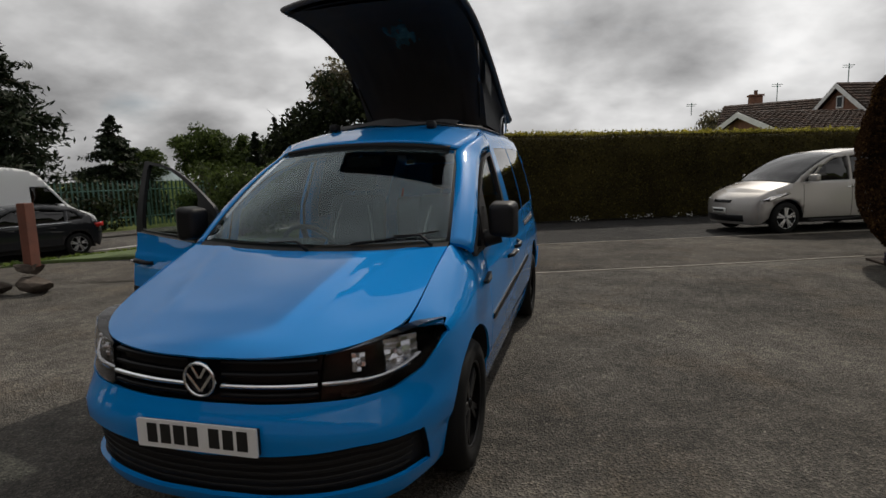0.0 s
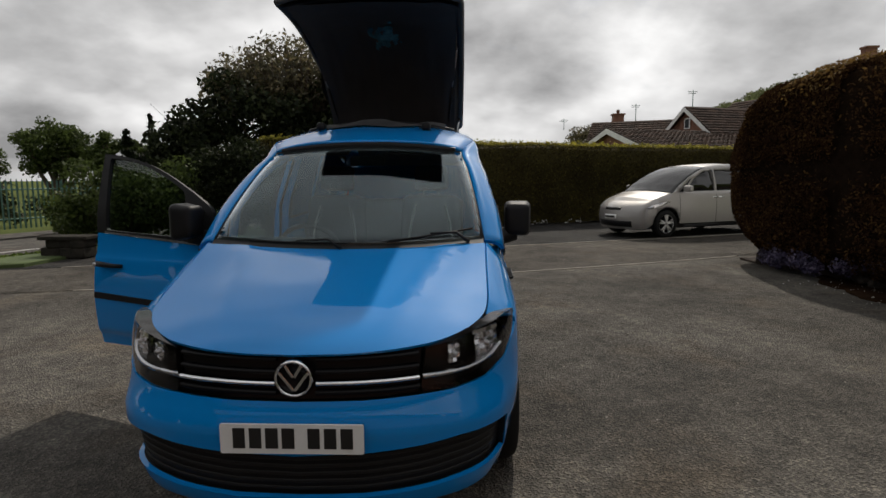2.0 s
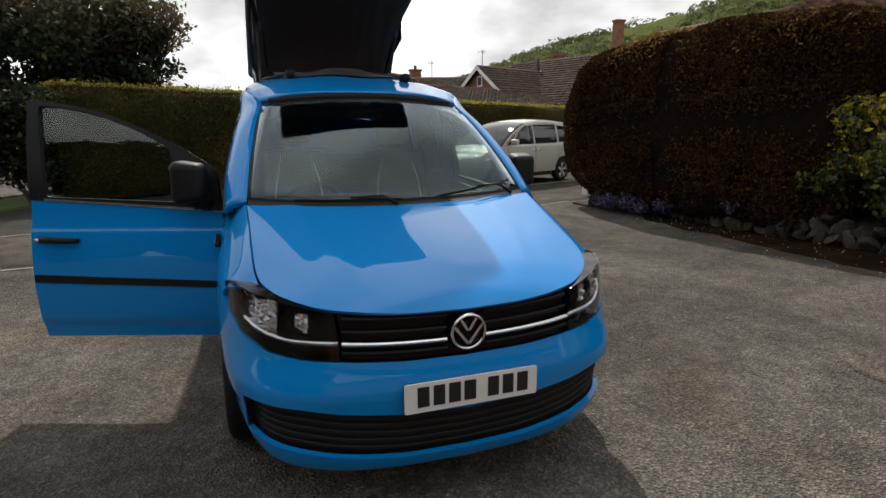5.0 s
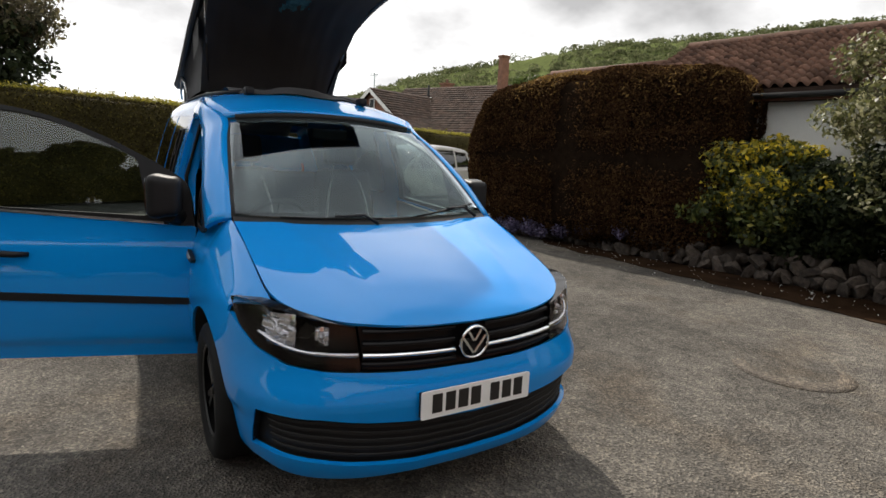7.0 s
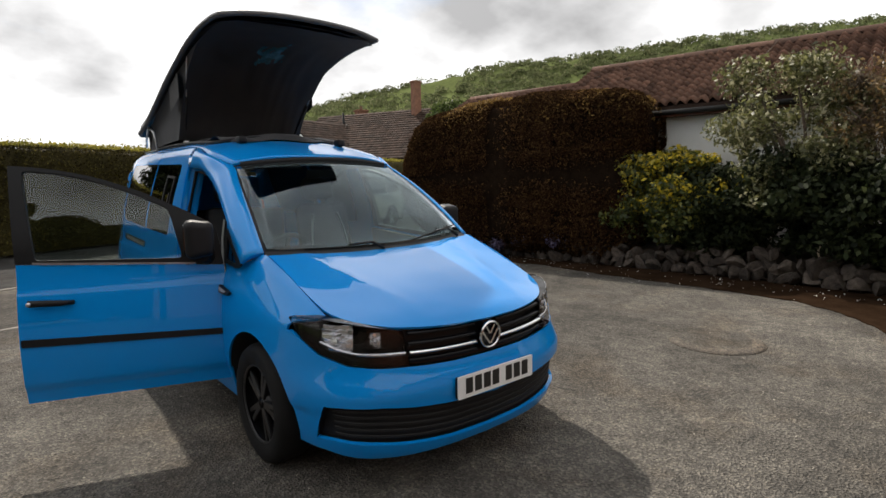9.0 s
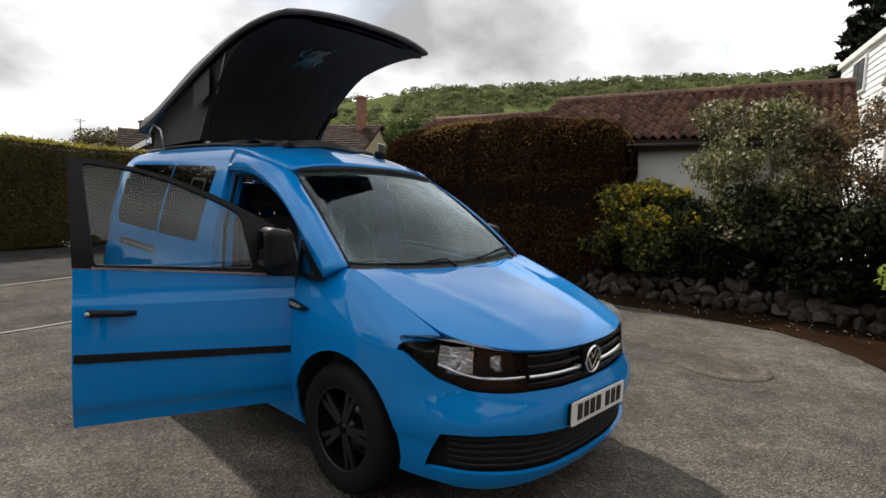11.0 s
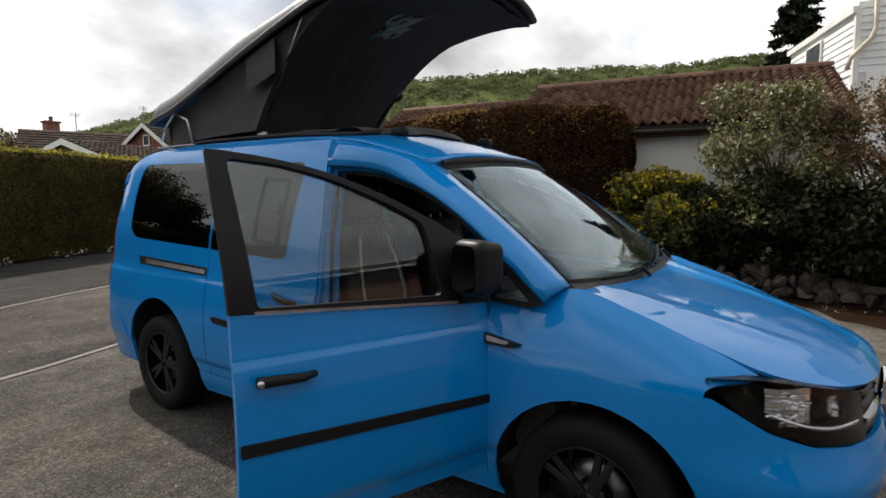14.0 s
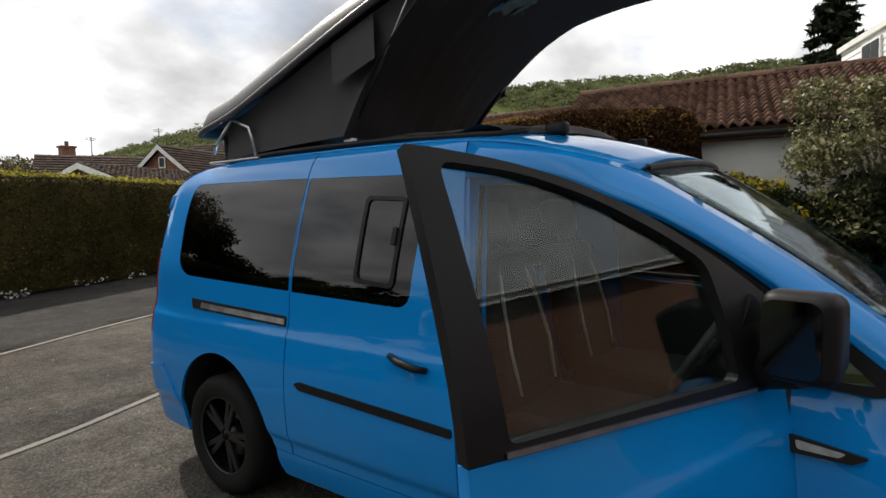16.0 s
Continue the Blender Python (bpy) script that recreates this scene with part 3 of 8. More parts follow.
near_line = [(-13.0, 1.35), (-4.45, 4.2), (-1.6, 4.62), (-0.19, 5.05), (3.0, 6.27), (5.6, 7.4), (14.0, 11.0), (26.0, 16.0)]
far_line = [(-11.5, 4.6), (-6.0, 6.1), (-1.2, 7.75), (0.95, 8.7), (3.87, 9.86), (9.0, 12.0), (26.0, 19.2)]
slab("driveway", [(-14.0, -14.0), (13.0, -14.0), (13.0, 10.5), (5.6, 7.4), (3.0, 6.27), (-0.19, 5.05), (-1.6, 4.62), (-4.45, 4.2), (-7.6, 3.2), (-14.0, 1.0)], 0.0, TARMAC, "weathered grey tarmac driveway with pale worn aggregate", "driveway")
slab("lane", near_line + far_line[::-1], -0.004, LANE, "grey tarmac lane running past the drive", "lane")
# strip with the hedge's shadow painted in, out to the far line
slab("hedge_side_drive", far_line + [(26.0, 26.0), (-9.0, 12.0)], -0.008, SHADELANE, "tarmac between the lane and the hedge, coloured dark as hedge shade", "driveway")


def edging(name, pts, w, mat, label):
    bm = bmesh.new()
    sp = spline([(x, y, 0) for x, y in pts], 14)
    prev = None
    for i, p in enumerate(sp):
        q = sp[min(i + 1, len(sp) - 1)] - sp[max(i - 1, 0)]
        q = np.array([-q[1], q[0], 0]) / max(1e-6, math.hypot(q[0], q[1]))
        ww = w * (0.8 + 0.4 * (0.5 + 0.5 * lumpy(p[0], p[1], 0, 2.0)))
        cur = [bm.verts.new(tuple(p + q * s * ww / 2 + np.array([0, 0, h + dip(p[0], p[1])]))) for s, h in ((-1, -0.02), (-0.8, 0.010), (0.8, 0.012), (1, -0.02))]
        if prev:
            for k in range(3):
                bm.faces.new((prev[k], prev[k + 1], cur[k + 1], cur[k]))
        prev = cur
    bmesh.ops.recalc_face_normals(bm, faces=bm.faces[:])
    return solo(name, bm, mat, label, "kerb", kind="structure")


edging("near_edging", [(x, y) for x, y in near_line[1:6]], 0.070, EDGESTRIP, "thin weathered concrete edging strip set flush in the tarmac")
edging("far_edging", [(x, y) for x, y in far_line[1:6]], 0.07, EDGESTRIP, "thin concrete edging strip set flush at the lane's far side")

slab("road", [rd(-40, -3.6), rd(90, -3.6), rd(90, 3.4), rd(-40, 3.4)], 0.004, ROAD, "grey tarmac public road beyond the verge", "road")
for s in range(-5, 10):
    slab("centre_line", [rd(s * 6.0, -0.05), rd(s * 6.0 + 2.6, -0.05), rd(s * 6.0 + 2.6, 0.05), rd(s * 6.0, 0.05)], 0.012, PAINTWHITE, "worn white dashed centre line on the road", "road marking", 0.02)
slab("road_kerb", [rd(-6.0, 3.4), rd(40, 3.4), rd(40, 3.55), rd(-6.0, 3.55)], 0.07, CONCRETE, "low grey concrete kerb beside the verge", "kerb", 0.12)
verge_outline = [rd(-4.0, 3.55), rd(40, 3.55), rd(40, 6.6), (-4.6, 10.6), (-6.6, 8.3), (-6.7, 6.2), (-8.6, 5.2)]
slab("verge", verge_outline, 0.05, LAWN, "short green grass verge beside the road", "verge", 0.1)
slab("far_pavement", [rd(-40, -5.4), rd(90, -5.4), rd(90, -3.6), rd(-40, -3.6)], 0.06, ROAD, "grey pavement across the road", "pavement", 0.12)

# worn rings and litter of small pale stones on the drive
def crumbs():
    r = np.random.default_rng(5)
    v, f = [], []
    for _ in range(900):
        x, y = r.uniform(-3.5, 5.2), r.uniform(-2.5, 8.0)
        s = r.uniform(0.003, 0.009) * (1.6 if r.random() < 0.06 else 1)
        b = len(v)
        a = r.uniform(0, 6.28, 5)
        v += [(x + s * math.cos(q), y + s * math.sin(q), 0.001) for q in sorted(a)] + [(x, y, s * 0.9)]
        f += [[b + i, b + (i + 1) % 5, b + 5] for i in range(5)]
    solo("loose_grit", mesh_from("loose_grit", v, f, CONCRETE, False), None, "scattered pale grit lying on the tarmac", "grit", kind="stuff")


crumbs()


# pale crescent where the tarmac has worn through
cres = [(3.05 + 0.40 * math.cos(a), -0.62 + 0.40 * math.sin(a)) for a in np.linspace(radians(120), radians(330), 16)] + [(3.13 + 0.30 * math.cos(a), -0.57 + 0.31 * math.sin(a)) for a in np.linspace(radians(330), radians(120), 16)]
slab("worn_patch", cres, 0.0035, WORN, "pale worn crescent in the driveway tarmac", "worn patch", 0.003)
# ---- camper van: nose at -y, front axle at y = 0.03 ----
VC = (0, 1.5, 0.9)
PLAN = spline([(0, -0.885), (0.25, -0.873), (0.45, -0.836), (0.62, -0.758), (0.74, -0.645), (0.81, -0.515), (0.856, -0.37), (0.880, -0.2), (0.891, 0.0), (0.897, 0.4),
               (0.897, 1.6), (0.897, 2.8), (0.890, 3.3), (0.872, 3.62), (0.835, 3.82), (0.75, 3.91), (0.55, 3.945), (0.0, 3.96)], 14)
PL = np.array(PLAN)
PS = np.concatenate([[0], np.cumsum(np.linalg.norm(np.diff(PL, axis=0), axis=1))])
_mid = int(np.argmax(PL[:, 1] > 1.0))
FRONT_INSET = smooth_interp([(0.18, 0.075), (0.24, 0.042), (0.32, 0.022), (0.42, 0.009), (0.50, 0.001), (0.532, 0.0), (0.555, 0.006), (0.60, 0.024), (0.63, 0.034), (0.68, 0.048), (0.75, 0.056), (0.81, 0.064), (0.88, 0.090), (0.95, 0.16)])
SIDE_INSET = smooth_interp([(0.18, 0.090), (0.26, 0.062), (0.34, 0.044), (0.41, 0.032), (0.435, 0.020), (0.455, 0.013), (0.50, 0.008), (0.64, 0.0), (0.78, 0.007), (0.88, 0.020), (0.932, 0.029), (0.950, 0.038), (1.00, 0.048), (1.05, 0.054), (1.19, 0.068), (1.30, 0.092),
                            (1.45, 0.132), (1.58, 0.172), (1.66, 0.200), (1.72, 0.226), (1.77, 0.262), (1.82, 0.34)])

CORNER_SWELL = smooth_interp([(0.18, 0.6), (0.28, 1.0), (0.50, 1.0), (0.56, 0.7), (0.62, 0.15), (0.68, 0.0), (1.0, 0.0)])


def s_at_x(x):
    return float(np.interp(x, PL[:_mid, 0], PS[:_mid]))


def s_at_y(y):
    k = int(np.argmax(PL[:, 0] >= 0.60))
    return float(np.interp(y, PL[k:, 1], PS[k:]))


def skin(s, z, side=1, push=0.0):
    """The painted skin round the van: s metres along the plan from the nose's middle, z up; side -1 is the driver's."""
    sg = 1.0
    if s < 0:
        s, sg = -s, -1.0
    px, py = np.interp(s, PS, PL[:, 0]), np.interp(s, PS, PL[:, 1])
    e = 0.03
    tx = np.interp(s + e, PS, PL[:, 0]) - np.interp(max(0.0, s - e), PS, PL[:, 0])
    ty = np.interp(s + e, PS, PL[:, 1]) - np.interp(max(0.0, s - e), PS, PL[:, 1])
    ln = math.hypot(tx, ty)
    nx, ny = ty / ln, -tx / ln
    if s < e:
        nx = nx * s / e
    wf = max(0.0, -ny) ** 1.5
    wf = min(1.0, wf)
    ins = wf * FRONT_INSET(z) + (1 - wf) * SIDE_INSET(z) - push
    if py < 0:
        ins -= 0.09 * CORNER_SWELL(z) * wf * (1 - wf)
    return ((px - nx * ins) * sg * side, py - ny * ins, z)


def fold(pts):
    """Outline points: ('x', x, z) on the front, ('y', y, z) on the side, or (s, z)."""
    out = []
    for p in pts:
        if p[0] == "x":
            out.append((math.copysign(s_at_x(abs(p[1])), p[1]), p[2]))
        elif p[0] == "y":
            out.append((s_at_y(p[1]), p[2]))
        else:
            out.append(p)
    return out


def skin_panel(name, outline, mat, parent, side=1, holes=(), step=0.05, thick=0.012, push=0.0, label="", xf=None):
    pts, faces = flat_fill(outline, holes, step)
    v = [skin(s, z, side, push) for s, z in pts]
    me = shell(v, faces, thick, mat, name, VC, normals=field_normals(lambda a, b: skin(a, b, side, push), pts))
    if xf is not None:
        # the outward side is judged before the panel is swung
        me.transform(xf)
    return part(name, me, None, parent, label)


van = thing("camper_van", "light blue camper van, black pop-top raised, driver door open", "van")


def arch(yc, zc, r, n=16, a0=200.0, a1=-20.0):
    return [(s_at_y(yc + r * math.cos(radians(a))), zc + r * math.sin(radians(a))) for a in np.linspace(a0, a1, n)]


REAR_ARCH = (3.020, 0.318, 0.425, 0.460)          # middle y, z and the two radii


def rear_arch(n, a0, a1):
    y, z, ry, rz = REAR_ARCH
    return [(s_at_y(y + ry * math.cos(radians(a))), z + rz * math.sin(radians(a))) for a in np.linspace(a0, a1, n)]


WHEEL_F, WHEEL_R, WR = (0.03, 0.318), (3.035, 0.318), 0.322
GUTTER = smooth_interp([(0.914, 1.612), (1.2, 1.702), (1.5, 1.758), (2.0, 1.786), (2.8, 1.796), (3.3, 1.786), (3.5, 1.764), (3.65, 1.726), (3.75, 1.680), (3.95, 1.60)])
ROOFC = smooth_interp([(0.80, 1.655), (1.0, 1.726), (1.25, 1.792), (1.5, 1.832), (2.0, 1.864), (2.8, 1.870), (3.3, 1.852), (3.5, 1.822), (3.65, 1.768), (3.75, 1.695), (3.96, 1.60)])


def sy(*pts):
    return [(s_at_y(y), z) for y, z in pts]


# bonnet
BZC = smooth_interp([(-0.845, 0.792), (-0.80, 0.826), (-0.73, 0.862), (-0.6, 0.912), (-0.4, 0.970), (-0.2, 1.0165), (0.0, 1.060), (0.12, 1.081)])
BK = smooth_interp([(-0.85, 0.075), (-0.73, 0.085), (-0.49, 0.066), (-0.2, 0.028), (0.13, -0.022)])


def bonnet_z(x, y):
    return BZC(y) - BK(y) * (abs(x) / 0.72) ** 2.2


bonnet_edge = [(0.0, -0.836), (0.2, -0.826), (0.36, -0.795), (0.50, -0.735), (0.60, -0.655), (0.665, -0.575), (0.705, -0.490), (0.718, -0.40), (0.722, -0.25), (0.724, -0.1), (0.727, 0.03), (0.730, 0.11)]
be = spline(bonnet_edge, 4)
bonnet_rear = [(0.6, 0.108), (0.4, 0.088), (0.2, 0.072), (0.0, 0.066)]
half = [(p[0], p[1]) for p in be] + bonnet_rear
outline = half + [(-x, y) for x, y in half[-2:0:-1]]
pts, faces = flat_fill(outline, (), 0.055)


def bonnet_point(x, y):
    z = bonnet_z(x, y)
    # two soft creases run back from the badge
    c = 0.30 + 0.25 * (y + 0.83)
    z += 0.006 * math.exp(-((abs(x) - c) / 0.05) ** 2) * min(1, max(0, (y + 0.80) * 3))
    return (x, y, z)


bonnet = part("bonnet", shell([bonnet_point(*p) for p in pts], faces, 0.012, BLUE, "bonnet", outward=(0, 0, 1), normals=field_normals(bonnet_point, pts)), None, van)

# wings with the shoulder that rolls over to the bonnet
TOP = spline([(0.713, -0.485, 0.868), (0.726, -0.40, 0.912), (0.730, -0.25, 0.974), (0.732, -0.1, 1.030), (0.735, 0.03, 1.072), (0.738, 0.12, 1.100), (0.752, 0.20, 1.088), (0.788, 0.26, 1.056), (0.818, 0.34, 1.044), (0.826, 0.463, 1.046)], 5)
for side in (-1, 1):
    n = len(TOP)
    ybot = [interp(i / (n - 1), [(0, -0.345), (0.55, 0.12), (1, 0.463)]) for i in range(n)]
    rows = []
    K = 9
    for i, T in enumerate(TOP):
        zb = interp(ybot[i], [(-0.345, 0.80), (-0.2, 0.80), (0.463, 0.80)])
        s = s_at_y(ybot[i])
        p0 = np.array(skin(s, zb))
        t0 = (np.array(skin(s, zb)) - np.array(skin(s, zb - 0.04))) / 0.04
        p1 = np.array(T)
        d = np.linalg.norm(p1 - p0)
        kb = max(0.0, min(1.0, (i / n - 0.40) / 0.45))
        kb = kb * kb * (3 - 2 * kb)
        t1 = np.array([-0.75, 0.0, 0.45]) * (1 - kb) + np.array([-0.35, 0, 0.8]) * kb
        row = []
        for k in range(5):
            q = skin(s, 0.724 + (zb - 0.724) * k / 5)
            row.append((q[0] * side, q[1], q[2]))
        for k in range(K):
            u = k / (K - 1)
            h = (2 * u ** 3 - 3 * u * u + 1) * p0 + (u ** 3 - 2 * u * u + u) * t0 * d * 1.0 + (-2 * u ** 3 + 3 * u * u) * p1 + (u ** 3 - u * u) * t1 * d
            row.append((h[0] * side, h[1], h[2]))
        rows += row
    G3 = np.array(rows).reshape(n, K + 5, 3)
    du, dv = np.gradient(G3, axis=0), np.gradient(G3, axis=1)
    nn3 = np.cross(du, dv)
    nn3 /= np.maximum(np.linalg.norm(nn3, axis=2, keepdims=True), 1e-12)
    wing = part("wing_shoulder", shell(rows, grid_faces(n, K + 5), 0.012, BLUE, "wing_shoulder", VC, normals=nn3.reshape(-1, 3)), None, van)
    low = sy((0.463, 0.724), (0.463, 0.30), (0.42, 0.255)) + arch(*WHEEL_F, 0.398, 16, 6.0, 166.0) + sy((-0.345, 0.58), (-0.345, 0.724))
    skin_panel("wing", low, BLUE, van, side)
    # wheel-arch lip and liner
    ring = []
    rr = np.linspace(6, 176, 20)
    for a in rr:
        y, z = WHEEL_F[0] + 0.400 * math.cos(radians(a)), WHEEL_F[1] + 0.400 * math.sin(radians(a))
        x0 = skin(s_at_y(y), max(0.2, z))[0]
        ring += [(side * (x0 - 0.002), y, z), (side * (x0 - 0.05), y, z), (side * 0.50, WHEEL_F[0] + 0.409 * math.cos(radians(a)), WHEEL_F[1] + 0.409 * math.sin(radians(a)))]
    part("wheel_arch_liner", mesh_from("liner", ring, grid_faces(len(rr), 3), UNDER, True), None, van)

# front bumper with its openings
LOWGR = [("x", 0.0, 0.432), ("x", 0.28, 0.442), ("x", 0.47, 0.460), ("x", 0.60, 0.477), ("x", 0.745, 0.480), ("x", 0.785, 0.474), ("x", 0.806, 0.38), ("x", 0.818, 0.296), ("x", 0.765, 0.302), ("x", 0.62, 0.291), ("x", 0.5, 0.275), ("x", 0.25, 0.252), ("x", 0.0, 0.249)]
GRBOT = [("x", 0.0, 0.628), ("x", 0.25, 0.630), ("x", 0.47, 0.640)]
HLLOW = [("x", 0.60, 0.645), ("x", 0.72, 0.660), ("x", 0.80, 0.705), ("x", 0.835, 0.760), ("y", -0.37, 0.80)]
hb = fold(GRBOT + HLLOW) + sy((-0.345, 0.80), (-0.345, 0.58)) + arch(*WHEEL_F, 0.398, 8, 166.0, 184.0) + sy((-0.345, 0.235)) + fold([("x", 0.80, 0.232), ("x", 0.70, 0.215), ("x", 0.5, 0.205), ("x", 0.25, 0.200), ("x", 0.0, 0.198)])
full = hb + [(-s, z) for s, z in hb[-2:0:-1]]
lg = fold(LOWGR)
lgfull = lg + [(-s, z) for s, z in lg[-2:0:-1]]
bumper = skin_panel("front_bumper", full, BLUE, van, 1, [lgfull], 0.045, 0.02)
# lower mouth: recessed dark surround with slats
mouth = skin_panel("lower_grille", lgfull, PLASTIC, bumper, 1, (), 0.06, 0.01, -0.035, "black plastic lower grille")
rim_v, rim_f = [], []
for s, z in lgfull:
    rim_v += [skin(s, z, 1, -0.004), skin(s, z, 1, -0.04)]
rim_f = [[2 * i, 2 * ((i + 1) % len(lgfull)), 2 * ((i + 1) % len(lgfull)) + 1, 2 * i + 1] for i in range(len(lgfull))]
part("grille_surround", mesh_from("rim", rim_v, rim_f, PLASTIC, False), None, bumper)
for share in (0.14, 0.32, 0.50, 0.68, 0.86):
    ss = s_at_x(0.775)
    v = []
    for q in np.linspace(-ss, ss, 49):
        xx = abs(skin(q, 0.38)[0])
        lo = interp(xx, [(0.0, 0.252), (0.25, 0.256), (0.5, 0.279), (0.62, 0.295), (0.80, 0.306)])
        hi = interp(xx, [(0.0, 0.428), (0.28, 0.438), (0.47, 0.456), (0.60, 0.473), (0.80, 0.472)])
        zc = lo + (hi - lo) * share
        v += [skin(q, zc - 0.008, 1, -0.034), skin(q, zc - 0.005, 1, -0.0305), skin(q, zc + 0.005, 1, -0.0305), skin(q, zc + 0.008, 1, -0.034)]
    part("slat", mesh_from("slat", v, grid_faces(49, 4), UNDER, False), None, bumper)

# upper grille
gr_top = [("x", 0.0, 0.802), ("x", 0.2, 0.802), ("x", 0.36, 0.803), ("x", 0.49, 0.806)]
gh = fold(gr_top) + fold([("x", 0.475, 0.72), ("x", 0.465, 0.642)]) + fold(GRBOT[::-1])[1:]
ghf = gh + [(-s, z) for s, z in gh[-2:0:-1]]
grille = skin_panel("radiator_grille", ghf, GLOSSBLACK, van, 1, (), 0.06, 0.01, -0.030, "gloss black slatted grille")


def bar(name, z0, z1, x0, x1, mat, parent, push0, push1, rise=0.012, label=""):
    v = []
    ss = np.linspace(s_at_x(x0), s_at_x(x1), 14)
    for s in ss:
        r = rise * (s / s_at_x(0.47)) ** 2
        zm = (z0 + z1) / 2 + r
        h = (z1 - z0) / 2
        v += [skin(s, zm - h, 1, push0), skin(s, zm - 0.6 * h, 1, push1), skin(s, zm + 0.6 * h, 1, push1), skin(s, zm + h, 1, push0)]
    vm = [(-x, y, z) for x, y, z in v]
    obs = []
    for q in (v, vm):
        obs.append(part(name, mesh_from(name, q, grid_faces(14, 4), mat, True), None, parent, label))
    return obs


for z0, z1 in ((0.765, 0.785), (0.718, 0.738), (0.644, 0.664)):
    bar("grille_slat", z0, z1, 0.075, 0.47, GLOSSBLACK, grille, -0.028, -0.006)
bar("chrome_strip", 0.681, 0.697, 0.078, 0.468, CHROME, grille, -0.02, 0.004, label="bright chrome strip")

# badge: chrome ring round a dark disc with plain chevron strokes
by = skin(0, 0.716)[1] - 0.004
part("badge_disc", lathe_bm([(0.0, 0.0), (0.060, 0.0), (0.064, 0.012)], (0, -1, -0.05), (0, by - 0.004, 0.716), 32), GLOSSBLACK, grille)
part("badge_ring", lathe_bm([(0.058, 0.0), (0.061, 0.012), (0.067, 0.014), (0.072, 0.0)], (0, -1, -0.05), (0, by - 0.008, 0.716), 40, True), CHROME, grille, "chrome badge ring")


def stroke(x0, z0, x1, z1, w):
    d = Vector((x1 - x0, 0, z1 - z0))
    m = Matrix.Translation((0.5 * (x0 + x1), by - 0.012, 0.716 + 0.5 * (z0 + z1))) @ Matrix.Rotation(-math.atan2(d.z, d.x), 4, "Y")
    b = box_bm((d.length, 0.008, w), bevel=0.002)
    bmesh.ops.transform(b, matrix=m, verts=b.verts[:])
    return b


for sg in (-1, 1):
    for a, b, c, d in ((0.030, 0.048, 0.002, 0.004), (0.054, 0.022, 0.002, -0.046)):
        part("badge_stroke", stroke(sg * a, b, sg * c, d, 0.011), CHROME, grille)

# number plate, its characters left as plain bars
plate = part("number_plate", prism_bm(rounded([(-0.26, 0.4535), (0.26, 0.4535), (0.26, 0.5645), (-0.26, 0.5645)], 0.008), "y", -0.900, -0.893), PLATEWHITE, van, "white number plate with dark bars")
part("plate_holder", box_bm((0.515, 0.022, 0.10), (0, -0.884, 0.507), 0.003), PLASTIC, plate)
x = -0.215
for k in range(7):
    if k == 4:
        x += 0.033
    part("plate_bar", box_bm((0.044 if k not in (2, 3) else 0.046, 0.003, 0.076), (x + 0.024, -0.9012, 0.512), 0.001), INK, plate)
    x += 0.0595

# headlamps
HL = [("x", 0.472, 0.642), ("x", 0.60, 0.650), ("x", 0.72, 0.665), ("x", 0.80, 0.710), ("x", 0.838, 0.770), ("y", -0.345, 0.862), ("x", 0.825, 0.872), ("x", 0.77, 0.862), ("x", 0.68, 0.842), ("x", 0.58, 0.822), ("x", 0.497, 0.807), ("x", 0.482, 0.72)]


def shrink(poly, d):
    c = np.mean(np.array(poly), 0)
    return [tuple(c + (np.array(p) - c) * (1 - d / max(0.05, np.linalg.norm(np.array(p) - c)))) for p in poly]


